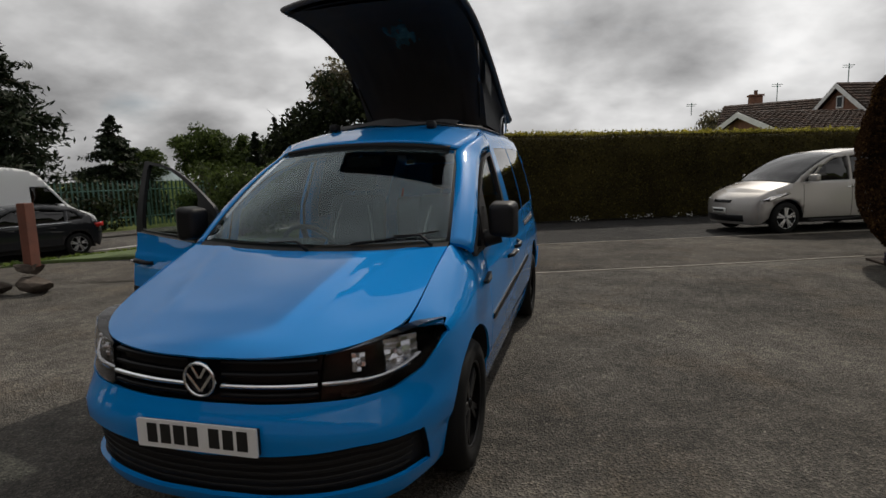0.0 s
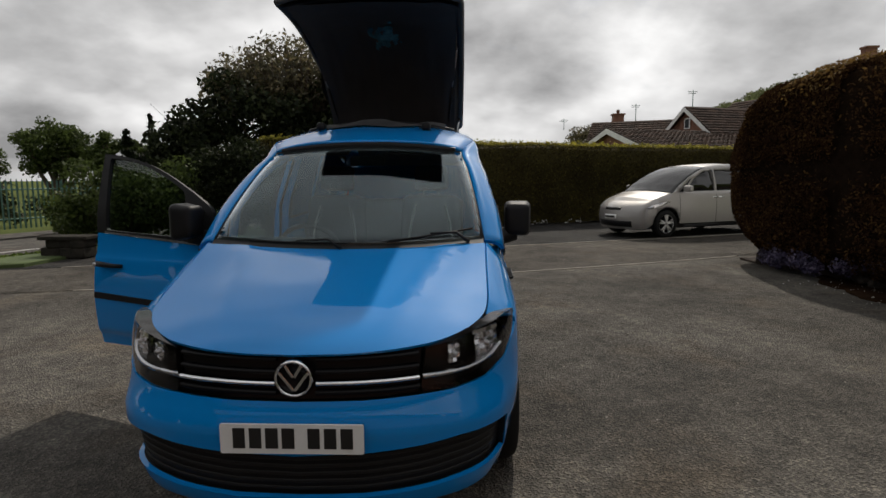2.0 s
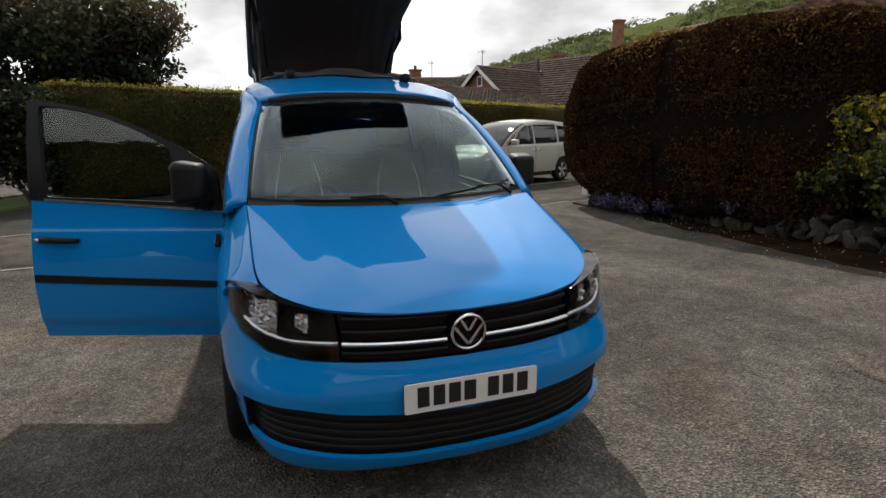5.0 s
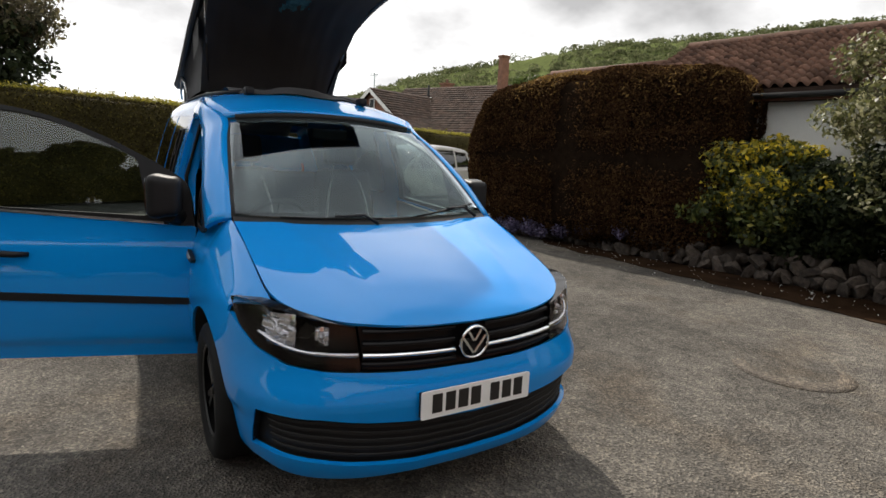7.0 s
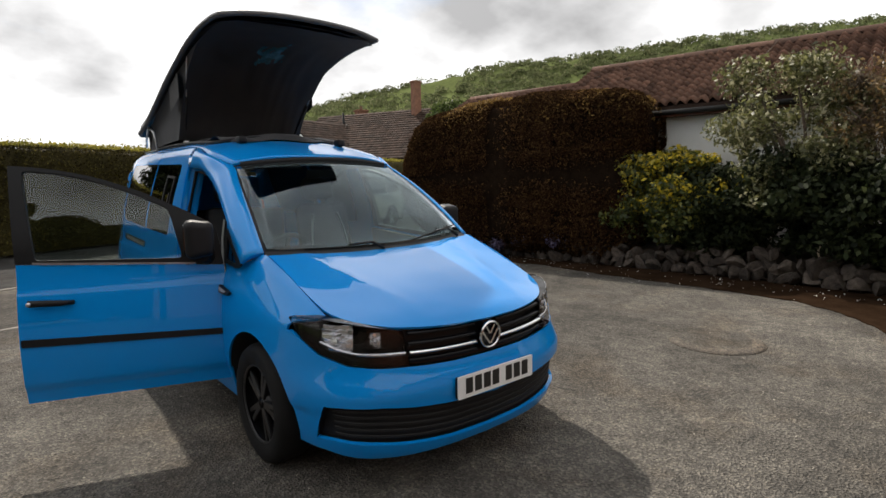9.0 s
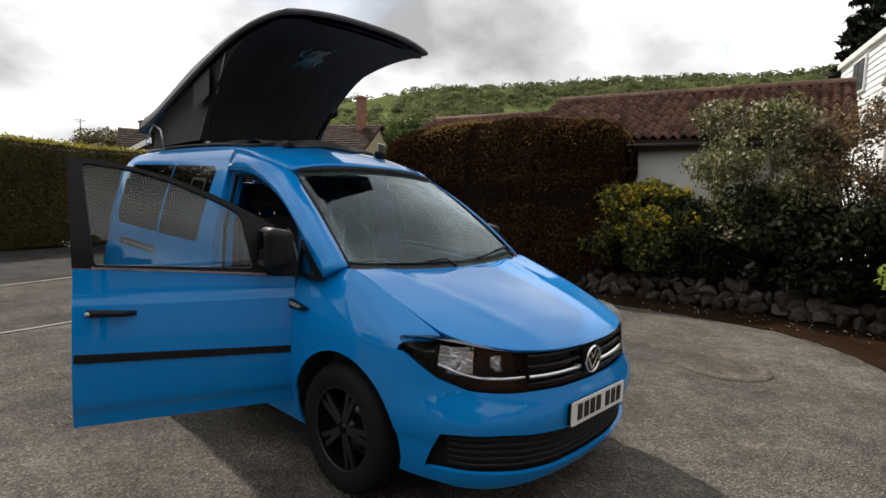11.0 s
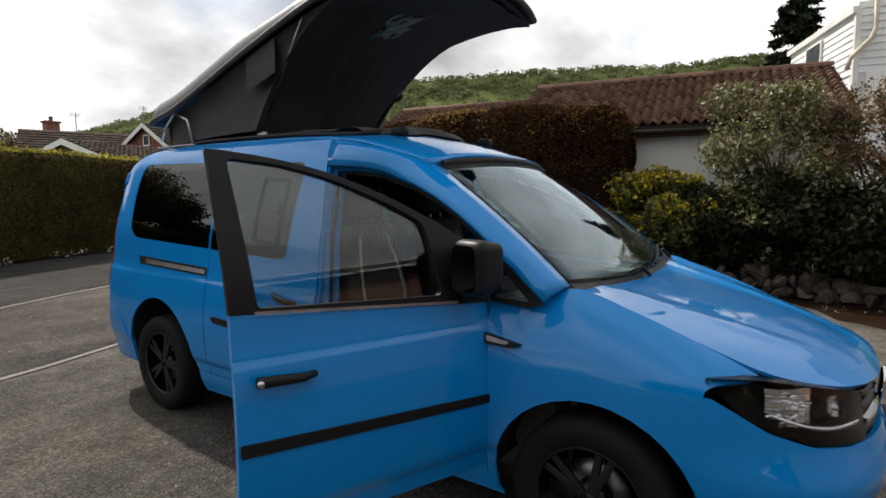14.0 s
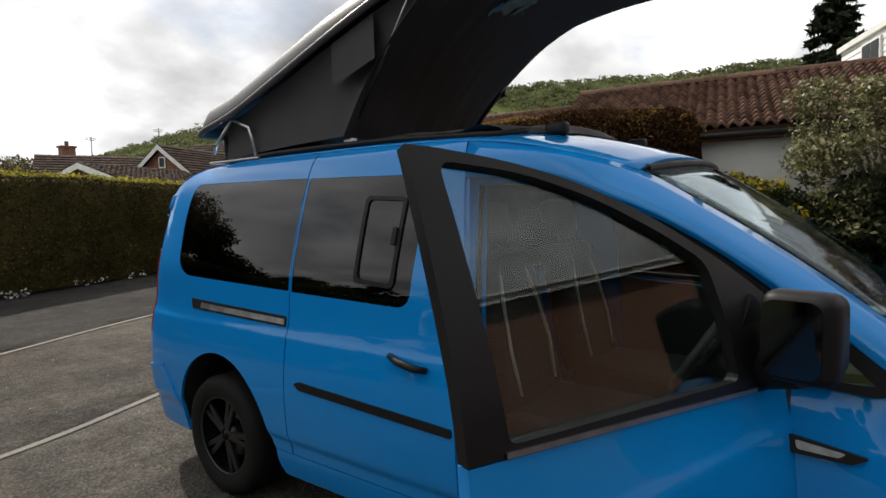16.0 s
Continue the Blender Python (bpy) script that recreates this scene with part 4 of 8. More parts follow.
for side in (-1, 1):
    o = rounded(fold(HL), 0.015, 3)
    lamp = skin_panel("headlamp", o, SMOKED, van, side, (), 0.06, 0.012, -0.060, "dark headlamp with clear lens")
    wall, wf = [], []
    for s, z in o:
        wall += [skin(s, z, side, -0.004), skin(s, z, side, -0.062)]
    wf = [[2 * i, 2 * ((i + 1) % len(o)), 2 * ((i + 1) % len(o)) + 1, 2 * i + 1] for i in range(len(o))]
    part("lamp_housing", mesh_from("housing", wall, wf, SMOKED, False), None, lamp)
    skin_panel("lens", shrink(o, 0.004), LENS, lamp, side, (), 0.06, 0.003, -0.001)
    rnd = random.Random(5)
    for x0, x1, z0, z1, nx_, nz_ in ((0.715, 0.800, 0.715, 0.838, 5, 6), (0.600, 0.645, 0.728, 0.800, 3, 4)):
        cells = []
        for i in range(nx_):
            for j in range(nz_):
                xx, zz = x0 + (x1 - x0) * (i + 0.5) / nx_, z0 + (z1 - z0) * (j + 0.5) / nz_
                if j == 0 and i == nx_ - 1:
                    continue
                c = Vector(skin(s_at_x(xx), zz, side, -0.036))
                t_ = Vector(skin(s_at_x(xx + 0.01), zz, side, -0.036)) - c
                w_ = 1.3 * (x1 - x0) / nx_ * t_.length / 0.01
                b_ = box_bm((w_, 0.006, 0.92 * (z1 - z0) / nz_), (0, 0, 0), 0.001)
                m = Matrix.Translation(c) @ Matrix.Rotation(math.atan2(t_.y, t_.x), 4, "Z") @ Matrix.Rotation(rnd.uniform(-0.5, 0.25), 4, "X") @ Matrix.Rotation(rnd.uniform(-0.35, 0.35), 4, "Z")
                bmesh.ops.transform(b_, matrix=m, verts=b_.verts[:])
                cells.append(b_)
        part("reflector", join_bm(*cells), REFLECT, lamp, "bright faceted reflector")
        c = Vector(skin(s_at_x((x0 + x1) / 2), (z0 + z1) / 2, side, -0.030))
        part("bulb", lathe_bm([(0.0, 0.014), (0.010, 0.010), (0.012, -0.01)], (side * 0.5, -0.85, 0), c, 12), BRUSHED, lamp)
    # light strip along the foot of the lamp
    v = []
    for q in np.linspace(0, 1, 10):
        xx, zz, hh = 0.485 + q * 0.315, 0.698 + q * 0.008 + 0.055 * q ** 5, 0.010 - 0.005 * q
        s = s_at_x(xx)
        v += [skin(s, zz - hh, side, -0.020), skin(s, zz - 0.7 * hh, side, -0.010), skin(s, zz + 0.7 * hh, side, -0.010), skin(s, zz + hh, side, -0.020)]
    part("lamp_strip", mesh_from("strip", v, grid_faces(10, 4), CHROME, True), None, lamp, "pale light strip")

# windscreen between cowl and roof
def ws(u, v):
    """u from -1 to 1 across, v from 0 at the cowl to 1 at the roof."""
    a = abs(u) ** 2
    b = np.array([0.732 * u, 0.082 + 0.085 * a, 1.078 + 0.031 * a])
    t = np.array([0.610 * u, 0.828 + 0.086 * a, 1.650 - 0.040 * a])
    p = b + (t - b) * v
    n = np.array([0.35 * u, -0.61, 0.79]) * (0.024 * 4 * v * (1 - v))
    return p + n


def ws_patch(name, u0, u1, v0, v1, mat, parent, push=0.0, thick=0.005, nu=21, nv=15, label=""):
    g = []
    for u in np.linspace(u0, u1, nu):
        for v in np.linspace(v0, v1, nv):
            g.append(tuple(ws(u, v) + np.array([0.3 * u, -0.61, 0.79]) * push))
    return part(name, shell(g, grid_faces(nu, nv), thick, mat, name, outward=(0, -0.6, 0.8)), None, parent, label)


screen = ws_patch("windscreen", -0.975, 0.975, 0.02, 0.975, WSGLASS, van)
for a in ((-0.999, -0.972, 0, 1), (0.972, 0.999, 0, 1), (-0.972, 0.972, -0.02, 0.045), (-0.972, 0.972, 0.965, 1.0)):
    ws_patch("windscreen_seal", *a, PLASTIC, screen, -0.004, 0.006, 12, 8)
# strip of black trim at the head of the screen
v = []
for u in np.linspace(-0.93, 0.93, 21):
    p = ws(u, 1.0)
    v += [tuple(p + np.array([0, -0.010, -0.008])), tuple(p + np.array([0, -0.012, 0.008])), tuple(p + np.array([0, 0.004, 0.016])), tuple(p + np.array([0, 0.026, 0.012]))]
part("roof_front_trim", mesh_from("trim", v, grid_faces(21, 4), PLASTIC, True), None, van, "black trim strip over the windscreen")
# cowl and wipers
v = []
for u in np.linspace(-0.99, 0.99, 21):
    p = ws(u, 0.0)
    v += [tuple(p + np.array([0, -0.055, -0.020])), tuple(p + np.array([0, -0.02, -0.012])), tuple(p + np.array([0, 0.01, 0.006]))]
part("scuttle_panel", mesh_from("cowl", v, grid_faces(21, 3), PLASTIC, True), None, van)


def wiper(u0, u1, v0, v1, pivot_u):
    base = part("wiper", tube_bm([tuple(ws(pivot_u, -0.02) + np.array([0, -0.01, 0.012])), tuple(ws(pivot_u * 0.7 + 0.3 * (u0 + u1) / 2, (v0 + v1) / 4 + 0.02) + np.array([0, -0.020, 0.026])), tuple(ws((u0 + u1) / 2, (v0 + v1) / 2) + np.array([0, -0.02, 0.026]))], [0.010, 0.007, 0.005], 8), PLASTIC, van, "black windscreen wiper")
    ptsb = [tuple(ws(u0 + (u1 - u0) * q, v0 + (v1 - v0) * q) + np.array([0, -0.010, 0.013])) for q in np.linspace(0, 1, 9)]
    part("wiper_blade", tube_bm(ptsb, 0.006, 6), RUBBER, base)


wiper(0.30, 0.92, 0.020, 0.085, 0.88)
wiper(-0.70, 0.02, 0.010, 0.016, -0.02)

# roof
def roof_pt(x, y):
    g, c = GUTTER(y), ROOFC(y)
    xe = 0.897 - SIDE_INSET(g) if y > 1.15 else interp(y, [(0.80, 0.620), (0.914, 0.613), (1.15, 0.897 - SIDE_INSET(GUTTER(1.15)))])
    t = min(1.0, abs(x))
    yp = y
    if y > 3.2:
        # the tail follows the rounded plan of the body
        e = skin(s_at_y(y), g)
        xe, yp = e[0], e[1] + 0.02 * (1 - t * t)
    return (x * xe, yp, g + (c - g) * (1 - t ** 2.6))


ny, nx = 48, 25
g, ff = [], []
yy = np.linspace(0, 1, ny)
for i, q in enumerate(yy):
    for j, u in enumerate(np.linspace(-1, 1, nx)):
        y0 = 0.832 + 0.082 * u * u
        y = y0 + (3.895 - y0) * q
        g.append(roof_pt(u, y))
roof = part("roof_skin", shell(g, grid_faces(ny, nx), 0.012, BLUE, "roof_skin", outward=(0, 0, 1)), None, van)

# pillars: from the cowl up along the screen and over the front door
for side in (-1, 1):
    e1 = spline([tuple(ws(1.0, q)) for q in (0.0, 0.25, 0.5, 0.75, 1.0)] + [roof_pt(1, 1.15), roof_pt(1, 1.562)], 5)
    e2p = spline([(0.232, 1.055), (0.47, 1.250), (0.64, 1.366), (0.79, 1.450), (0.95, 1.518), (1.2, 1.588), (1.540, 1.618)], 5)
    n = min(len(e1), len(e2p))
    rows = []
    for i in range(n):
        p0 = np.array(e1[i])
        q = e2p[i]
        p1 = np.array(skin(s_at_y(q[0]), q[1]))
        for k in range(5):
            u = k / 4
            p = p0 + (p1 - p0) * u
            b = np.array([0.8, -0.25, 0.5]) * 0.018 * 4 * u * (1 - u)
            p = p + b
            rows.append((p[0] * side, p[1], p[2]))
    part("windscreen_pillar", shell(rows, grid_faces(n, 5), 0.02, BLUE, "pillar", VC), None, van)
    # small fixed window ahead of the door
    qw = rounded(sy((0.225, 1.046), (0.285, 1.022), (0.463, 1.036), (0.463, 1.240)), [0.015, 0.015, 0.01, 0.02], 3)
    qi = rounded(sy((0.285, 1.046), (0.445, 1.055), (0.445, 1.195)), [0.015, 0.01, 0.015], 3)
    ql = skin_panel("quarter_light", qw, PLASTIC, van, side, [qi], 0.05, 0.015, 0.003)
    skin_panel("pane", qi, SIDEGLASS, ql, side, (), 0.06, 0.004, -0.003)
    # sill between the wheels
    skin_panel("sill", sy((0.40, 0.225), (2.56, 0.225), (2.59, 0.30), (2.585, 0.355), (0.47, 0.355), (0.463, 0.30)), BLUE, van, side, (), (0.2, 0.04))
    # indicator repeater on the wing
    rep = skin_panel("repeater_surround", rounded(sy((0.468, 0.916), (0.463, 0.872), (0.335, 0.868), (0.300, 0.888)), 0.008, 2), PLASTIC, van, side, (), 0.05, 0.02, 0.020)
    skin_panel("repeater_lens", rounded(sy((0.450, 0.906), (0.445, 0.884), (0.360, 0.880), (0.345, 0.892)), 0.006, 2), CLEARLAMP, rep, side, (), 0.05, 0.006, 0.024, "clear repeater lens")

# rear quarters, with the big side windows
for side in (-1, 1):
    rq = sy((2.460, 0.36), (2.585, 0.36)) + rear_arch(18, 172.0, 20.0) + sy((3.44, 0.38), (3.60, 0.30)) + [(s_at_y(3.86), 0.32), (s_at_y(3.90), 0.9), (s_at_y(3.90), 1.52), (s_at_y(3.88), 1.575)] \
        + [(s_at_y(y), GUTTER(y) - 0.004) for y in (3.84, 3.75, 3.6, 3.45, 3.3, 3.0, 2.8, 2.460)]
    win = rounded(sy((2.466, 1.135), (3.40, 1.166), (3.487, 1.225), (3.518, 1.50), (3.495, 1.682), (2.460, 1.664)), [0.012, 0.09, 0.07, 0.1, 0.09, 0.012], 5)
    rear = skin_panel("rear_quarter", rq, BLUE, van, side, [win], (0.07, 0.022), 0.014)
    skin_panel("rear_side_window", win, DARKGLASS, rear, side, (), 0.08, 0.005, -0.002, "dark privacy glass")
    rail = skin_panel("door_rail", rounded(sy((2.472, 1.018), (2.472, 0.968), (3.292, 0.988), (3.314, 1.044)), 0.008, 2), PLASTIC, rear, side, (), 0.08, 0.010, 0.004, "sliding door rail with bright inlay")
    skin_panel("rail_inlay", sy((2.480, 1.005), (2.480, 0.980), (3.20, 0.998), (3.20, 1.026)), BRUSHED, rail, side, (), 0.08, 0.004, 0.009)
    rr = np.linspace(0, 180, 20)
    ring = []
    for a in rr:
        y, z = REAR_ARCH[0] + (REAR_ARCH[2] + 0.002) * math.cos(radians(a)), REAR_ARCH[1] + (REAR_ARCH[3] + 0.002) * math.sin(radians(a))
        x0 = skin(s_at_y(y), max(0.2, z))[0]
        ring += [(side * (x0 - 0.002), y, z), (side * (x0 - 0.05), y, z), (side * 0.52, y, z + 0.006)]
    part("wheel_arch_liner", mesh_from("liner", ring, grid_faces(len(rr), 3), UNDER, True), None, van)
    # rear lamp on the corner
    skin_panel("rear_lamp", rounded([(s_at_y(3.80), 0.80), (s_at_y(3.895), 0.80), (s_at_y(3.895), 1.30), (s_at_y(3.83), 1.30)], 0.02), REDLAMP, van, side, (), 0.06, 0.02, 0.004, "red rear lamp cluster")
# tailgate and rear bumper
tg = [(s_at_y(3.90), 0.45), (PS[-1], 0.45), (PS[-1], 1.62), (s_at_y(3.92), 1.57), (s_at_y(3.90), 1.52)]
for side in (-1, 1):
    skin_panel("tailgate_half", tg, BLUE, van, side, (), 0.12)
rb = [(s_at_y(3.42), 0.26), (PS[-1], 0.26), (PS[-1], 0.58), (s_at_y(3.86), 0.59), (s_at_y(3.68), 0.625), (s_at_y(3.60), 0.640), (s_at_y(3.50), 0.52), (s_at_y(3.43), 0.40)]
for side in (-1, 1):
    skin_panel("rear_bumper", rb, BLUE, van, side, (), 0.06, 0.02, 0.010)
# sliding door
for side in (-1, 1):
    sd = sy((1.487, 0.362), (2.453, 0.362)) + [(s_at_y(y), GUTTER(y) - 0.004) for y in (2.453, 2.3, 2.0, 1.75, 1.568)] + sy((1.546, 1.652), (1.490, 1.31))
    win = rounded(sy((1.735, 1.111), (2.447, 1.132), (2.442, 1.662), (1.700, 1.640)), [0.07, 0.012, 0.012, 0.06], 5)
    door = skin_panel("sliding_door", sd, BLUE, van, side, [win], (0.07, 0.022), 0.03)
    pane = skin_panel("sliding_door_window", win, DARKGLASS, door, side, (), 0.08, 0.005, -0.002, "dark privacy glass")
    o, i = (rounded(sy((1.818, 1.184), (2.044, 1.199), (2.034, 1.566), (1.800, 1.554)), 0.03, 4), rounded(sy((1.836, 1.203), (2.024, 1.217), (2.016, 1.549), (1.818, 1.537)), 0.025, 4))
    if side < 0:
        skin_panel("vent_frame", o, PLASTIC, door, side, [i], 0.06, 0.010, 0.006, "black vent window frame")
        skin_panel("vent_latch", sy((1.828, 1.36), (1.850, 1.36), (1.846, 1.43), (1.824, 1.43)), PLASTIC, door, side, (), 0.05, 0.012, 0.016)
    skin_panel("rub_strip", rounded(sy((1.500, 0.666), (2.345, 0.700), (2.379, 0.724), (2.350, 0.737), (1.500, 0.700)), 0.008, 2), PLASTIC, door, side, (), 0.1, 0.010, 0.008, "black rubbing strip")
    hz = [(1.620, 0.893), (1.66, 0.902), (1.74, 0.916), (1.812, 0.925)]
    part("door_handle", tube_bm([(skin(s_at_y(y), z, side, 0.004 if k in (0, 3) else 0.034)) for k, (y, z) in enumerate(hz)], [0.012, 0.016, 0.016, 0.012], 8), PLASTIC, door, "black pull handle")
    # joint strip behind the door line
    skin_panel("body_post", sy((1.470, 0.36), (1.492, 0.36), (1.494, 1.31), (1.552, 1.655), (1.528, 1.655), (1.472, 1.31)), BLUE, van, side, (), 0.08, 0.02, -0.012)

# front doors: closed on the near side of the kerb, swung open on the driver's
HINGE = Vector((-0.852, 0.470, 0))
SWING = Matrix.Translation(HINGE) @ Matrix.Rotation(radians(70.5), 4, "Z") @ Matrix.Translation(-HINGE)
ARC = spline([(0.478, 1.075), (0.51, 1.240), (0.62, 1.322), (0.76, 1.396), (0.902, 1.464), (1.089, 1.534), (1.268, 1.577), (1.425, 1.599), (1.500, 1.605)], 4)


def pane_at(s, z, side):
    """The evenly bowed door glass just behind the skin."""
    k = z - 1.05
    return skin(s, z, side, SIDE_INSET(z) - (0.062 + 0.170 * k + 0.12 * k * k))


def front_door(side, xf):
    nm = "front_door"
    lowp = sy((0.47, 0.350), (1.480, 0.348), (1.474, 1.090), (0.47, 1.026))
    door = skin_panel(nm, lowp, BLUE, van, side, (), (0.08, 0.020), 0.03, 0.0, "open driver's door" if xf is not None else "closed front door", xf)
    surround = [(s_at_y(y), z) for y, z in [(0.472, 1.030)] + [tuple(p) for p in ARC] + [(1.476, 1.094)]]
    hole = rounded(sy((0.685, 1.078), (1.389, 1.108), (1.442, 1.579), (1.268, 1.561), (1.089, 1.516), (0.882, 1.430), (0.745, 1.358)), [0.03, 0.02, 0.03, 0.05, 0.1, 0.1, 0.04], 4)
    fr = skin_panel("window_frame", surround, PLASTIC, door, side, [hole], 0.07, 0.028, 0.003, "black window frame", xf)
    gp_, gf_ = flat_fill(hole, (), 0.08)
    gme = shell([pane_at(a, b, side) for a, b in gp_], gf_, 0.004, SIDEGLASS, "door_window", VC, normals=field_normals(lambda a, b: pane_at(a, b, side), gp_))
    if xf is not None:
        gme.transform(xf)
    part("door_window", gme, None, door, "clear door glass")
    # bright waist moulding
    skin_panel("waist_moulding", sy((0.62, 1.040), (1.40, 1.090), (1.40, 1.100), (0.62, 1.050)), DULLMETAL, door, side, (), 0.1, 0.008, 0.008, "bright waist moulding", xf)
    skin_panel("rub_strip", rounded(sy((0.50, 0.632), (1.470, 0.664), (1.470, 0.704), (0.50, 0.666), (0.488, 0.648)), 0.006, 2), PLASTIC, door, side, (), 0.1, 0.010, 0.008, "black rubbing strip", xf)
    hz = [(1.222, 0.882), (1.27, 0.886), (1.35, 0.890), (1.418, 0.893)]
    bm = tube_bm([skin(s_at_y(y), z, side, 0.004 if k in (0,) else 0.034) for k, (y, z) in enumerate(hz)], [0.012, 0.015, 0.017, 0.018], 10)
    lock = lathe_bm([(0.0, 0.012), (0.010, 0.012), (0.011, 0.0)], (side, 0, 0), skin(s_at_y(1.412), 0.893, side, 0.048), 14)
    for b in (bm, lock):
        if xf is not None:
            bmesh.ops.transform(b, matrix=xf, verts=b.verts[:])
    part("door_handle", bm, PLASTIC, door, "black pull handle")
    part("lock_barrel", lock, BRUSHED, door)
    # inner trim of the door
    inner = skin_panel("door_card", sy((0.50, 0.40), (1.45, 0.40), (1.45, 1.075), (0.50, 1.015)), TRIM, door, side, (), 0.1, 0.03, -0.035, "", xf)
    # mirror
    hb = box_bm((0.160, 0.150, 0.212), (0, 0, 0), 0.046, seg=5)
    for vv in hb.verts:
        if vv.co.y < 0:
            vv.co.x *= 0.90
            vv.co.z *= 0.90
    bmesh.ops.transform(hb, matrix=Matrix.Translation((side * 0.942, 0.588, 1.190)) @ Matrix.Rotation(radians(-6 * side), 4, "Z"), verts=hb.verts[:])
    arm = tube_bm([(side * 0.80, 0.555, 1.075), (side * 0.86, 0.570, 1.090), (side * 0.93, 0.580, 1.105)], [0.055, 0.050, 0.045], 10)
    foot = prism_bm([(0.50, 1.05), (0.64, 1.065), (0.655, 1.20), (0.60, 1.27), (0.52, 1.20)], "x", side * 0.795, side * 0.830)
    gl = prism_bm(rounded([(-0.060, -0.086), (0.060, -0.086), (0.060, 0.086), (-0.060, 0.086)], 0.032, 5), "y", -0.002, 0.002)
    bmesh.ops.transform(gl, matrix=Matrix.Translation((side * 0.942, 0.6645, 1.190)) @ Matrix.Rotation(radians(-6 * side), 4, "Z"), verts=gl.verts[:])
    for b in (hb, arm, foot, gl):
        if xf is not None:
            bmesh.ops.transform(b, matrix=xf, verts=b.verts[:])
    mir = part("door_mirror", assign_smooth(join_bm(hb)), PLASTIC, door, "black door mirror")
    part("mirror_arm", arm, PLASTIC, door)
    part("mirror_foot", foot, PLASTIC, door)
    part("mirror_glass", gl, MIRRORGLASS, door, "mirror glass")
    return door


front_door(-1, SWING)
front_door(1, None)

# door opening on the driver's side: shut faces and seal
oc = sy((0.475, 0.37), (1.472, 0.37), (1.472, 1.25)) + [(s_at_y(y), z) for y, z in [(1.518, 1.612), (1.36, 1.602), (1.2, 1.586), (0.95, 1.516), (0.79, 1.448), (0.64, 1.364), (0.50, 1.268), (0.478, 1.07)]]
v = []
for s, z in oc:
    p = np.array(skin(s, z, -1, -0.004))
    v += [tuple(p), tuple(p + np.array([0.035, 0, 0])), tuple(p + np.array([0.04, 0, 0]) + 0.035 * np.array([0, (1.0 - p[1]), (1.0 - p[2])])), tuple(p + np.array([0.10, 0, 0]) + 0.04 * np.array([0, (1.0 - p[1]), (1.0 - p[2])]))]
m4 = len(oc)
part("door_opening", mesh_from("opening", v, [[4 * i + k, 4 * ((i + 1) % m4) + k, 4 * ((i + 1) % m4) + k + 1, 4 * i + k + 1] for i in range(m4) for k in range(3)], BLUE, True), None, van)
seal = [tuple(np.array(skin(s, z, -1, -0.045)) + 0.05 * np.array([0, 1.0 - skin(s, z, -1)[1], 1.0 - z])) for s, z in oc]
part("door_seal", tube_bm(seal, 0.012, 6, True), RUBBER, van)

# wheels
def wheel(yc, side, spokes=5):
    c = Vector((side * 0.775, yc, WR))
    ax = (side, 0, 0)
    w = part("wheel", lathe_bm([(0.200, 0.085), (0.206, 0.092), (0.216, 0.090), (0.213, 0.02), (0.20, -0.08), (0.216, -0.095)], ax, c, 36), ALLOY, van, "black alloy wheel")
    part("tyre", lathe_bm([(0.212, -0.095), (0.235, -0.104), (0.280, -0.106), (0.304, -0.094), (WR, -0.062), (WR, 0.062), (0.304, 0.094), (0.280, 0.106), (0.235, 0.104), (0.212, 0.092)], ax, c, 40), RUBBER, w, "black rubber tyre")
    for k in range(spokes):
        pair = []
        for d in (-8.5, 8.5):
            a = radians(360 / spokes * k + 90)
            b = box_bm((0.024, 0.030, 0.175), (0, 0, 0.118), 0.006)
            for vv in b.verts:
                vv.co.x += 0.018 - 0.05 * (vv.co.z - 0.04) ** 2
                vv.co.y *= 1.0 + 0.9 * max(0, 0.12 - vv.co.z)
            m = Matrix.Translation(c) @ Matrix.Rotation(a + radians(d) * 0.9, 4, "X") @ Matrix.Scale(side, 4, (1, 0, 0))
            bmesh.ops.translate(b, vec=(0.045, 0, 0), verts=b.verts[:])
            bmesh.ops.transform(b, matrix=m, verts=b.verts[:])
            pair.append(b)
        sp = join_bm(*pair)
        bmesh.ops.recalc_face_normals(sp, faces=sp.faces[:])
        part("spoke", sp, ALLOY, w)
    part("hub", lathe_bm([(0.0, 0.072), (0.026, 0.072), (0.032, 0.064), (0.060, 0.060), (0.064, 0.035), (0.07, 0.0)], ax, c, 28), ALLOY, w)
    part("hub_cap", lathe_bm([(0.0, 0.080), (0.022, 0.079), (0.026, 0.070)], ax, c, 20), GLOSSBLACK, w, "black hub cap")
    part("brake_disc", lathe_bm([(0.07, 0.0), (0.135, 0.0), (0.135, -0.02), (0.07, -0.02)], ax, c, 28), DULLMETAL, w)


for yc in (WHEEL_F[0], WHEEL_R[0]):
    for side in (-1, 1):
        wheel(yc, side)

# floor and underside
part("floor_pan", box_bm((1.50, 3.95, 0.05), (0, 1.70, 0.285), 0.01), UNDER, van)
part("engine_bay", box_bm((1.2, 0.72, 0.32), (0, -0.36, 0.50), 0.06), UNDER, van)
part("bulkhead", box_bm((1.45, 0.05, 0.62), (0, 0.20, 0.70), 0.01), UNDER, van)

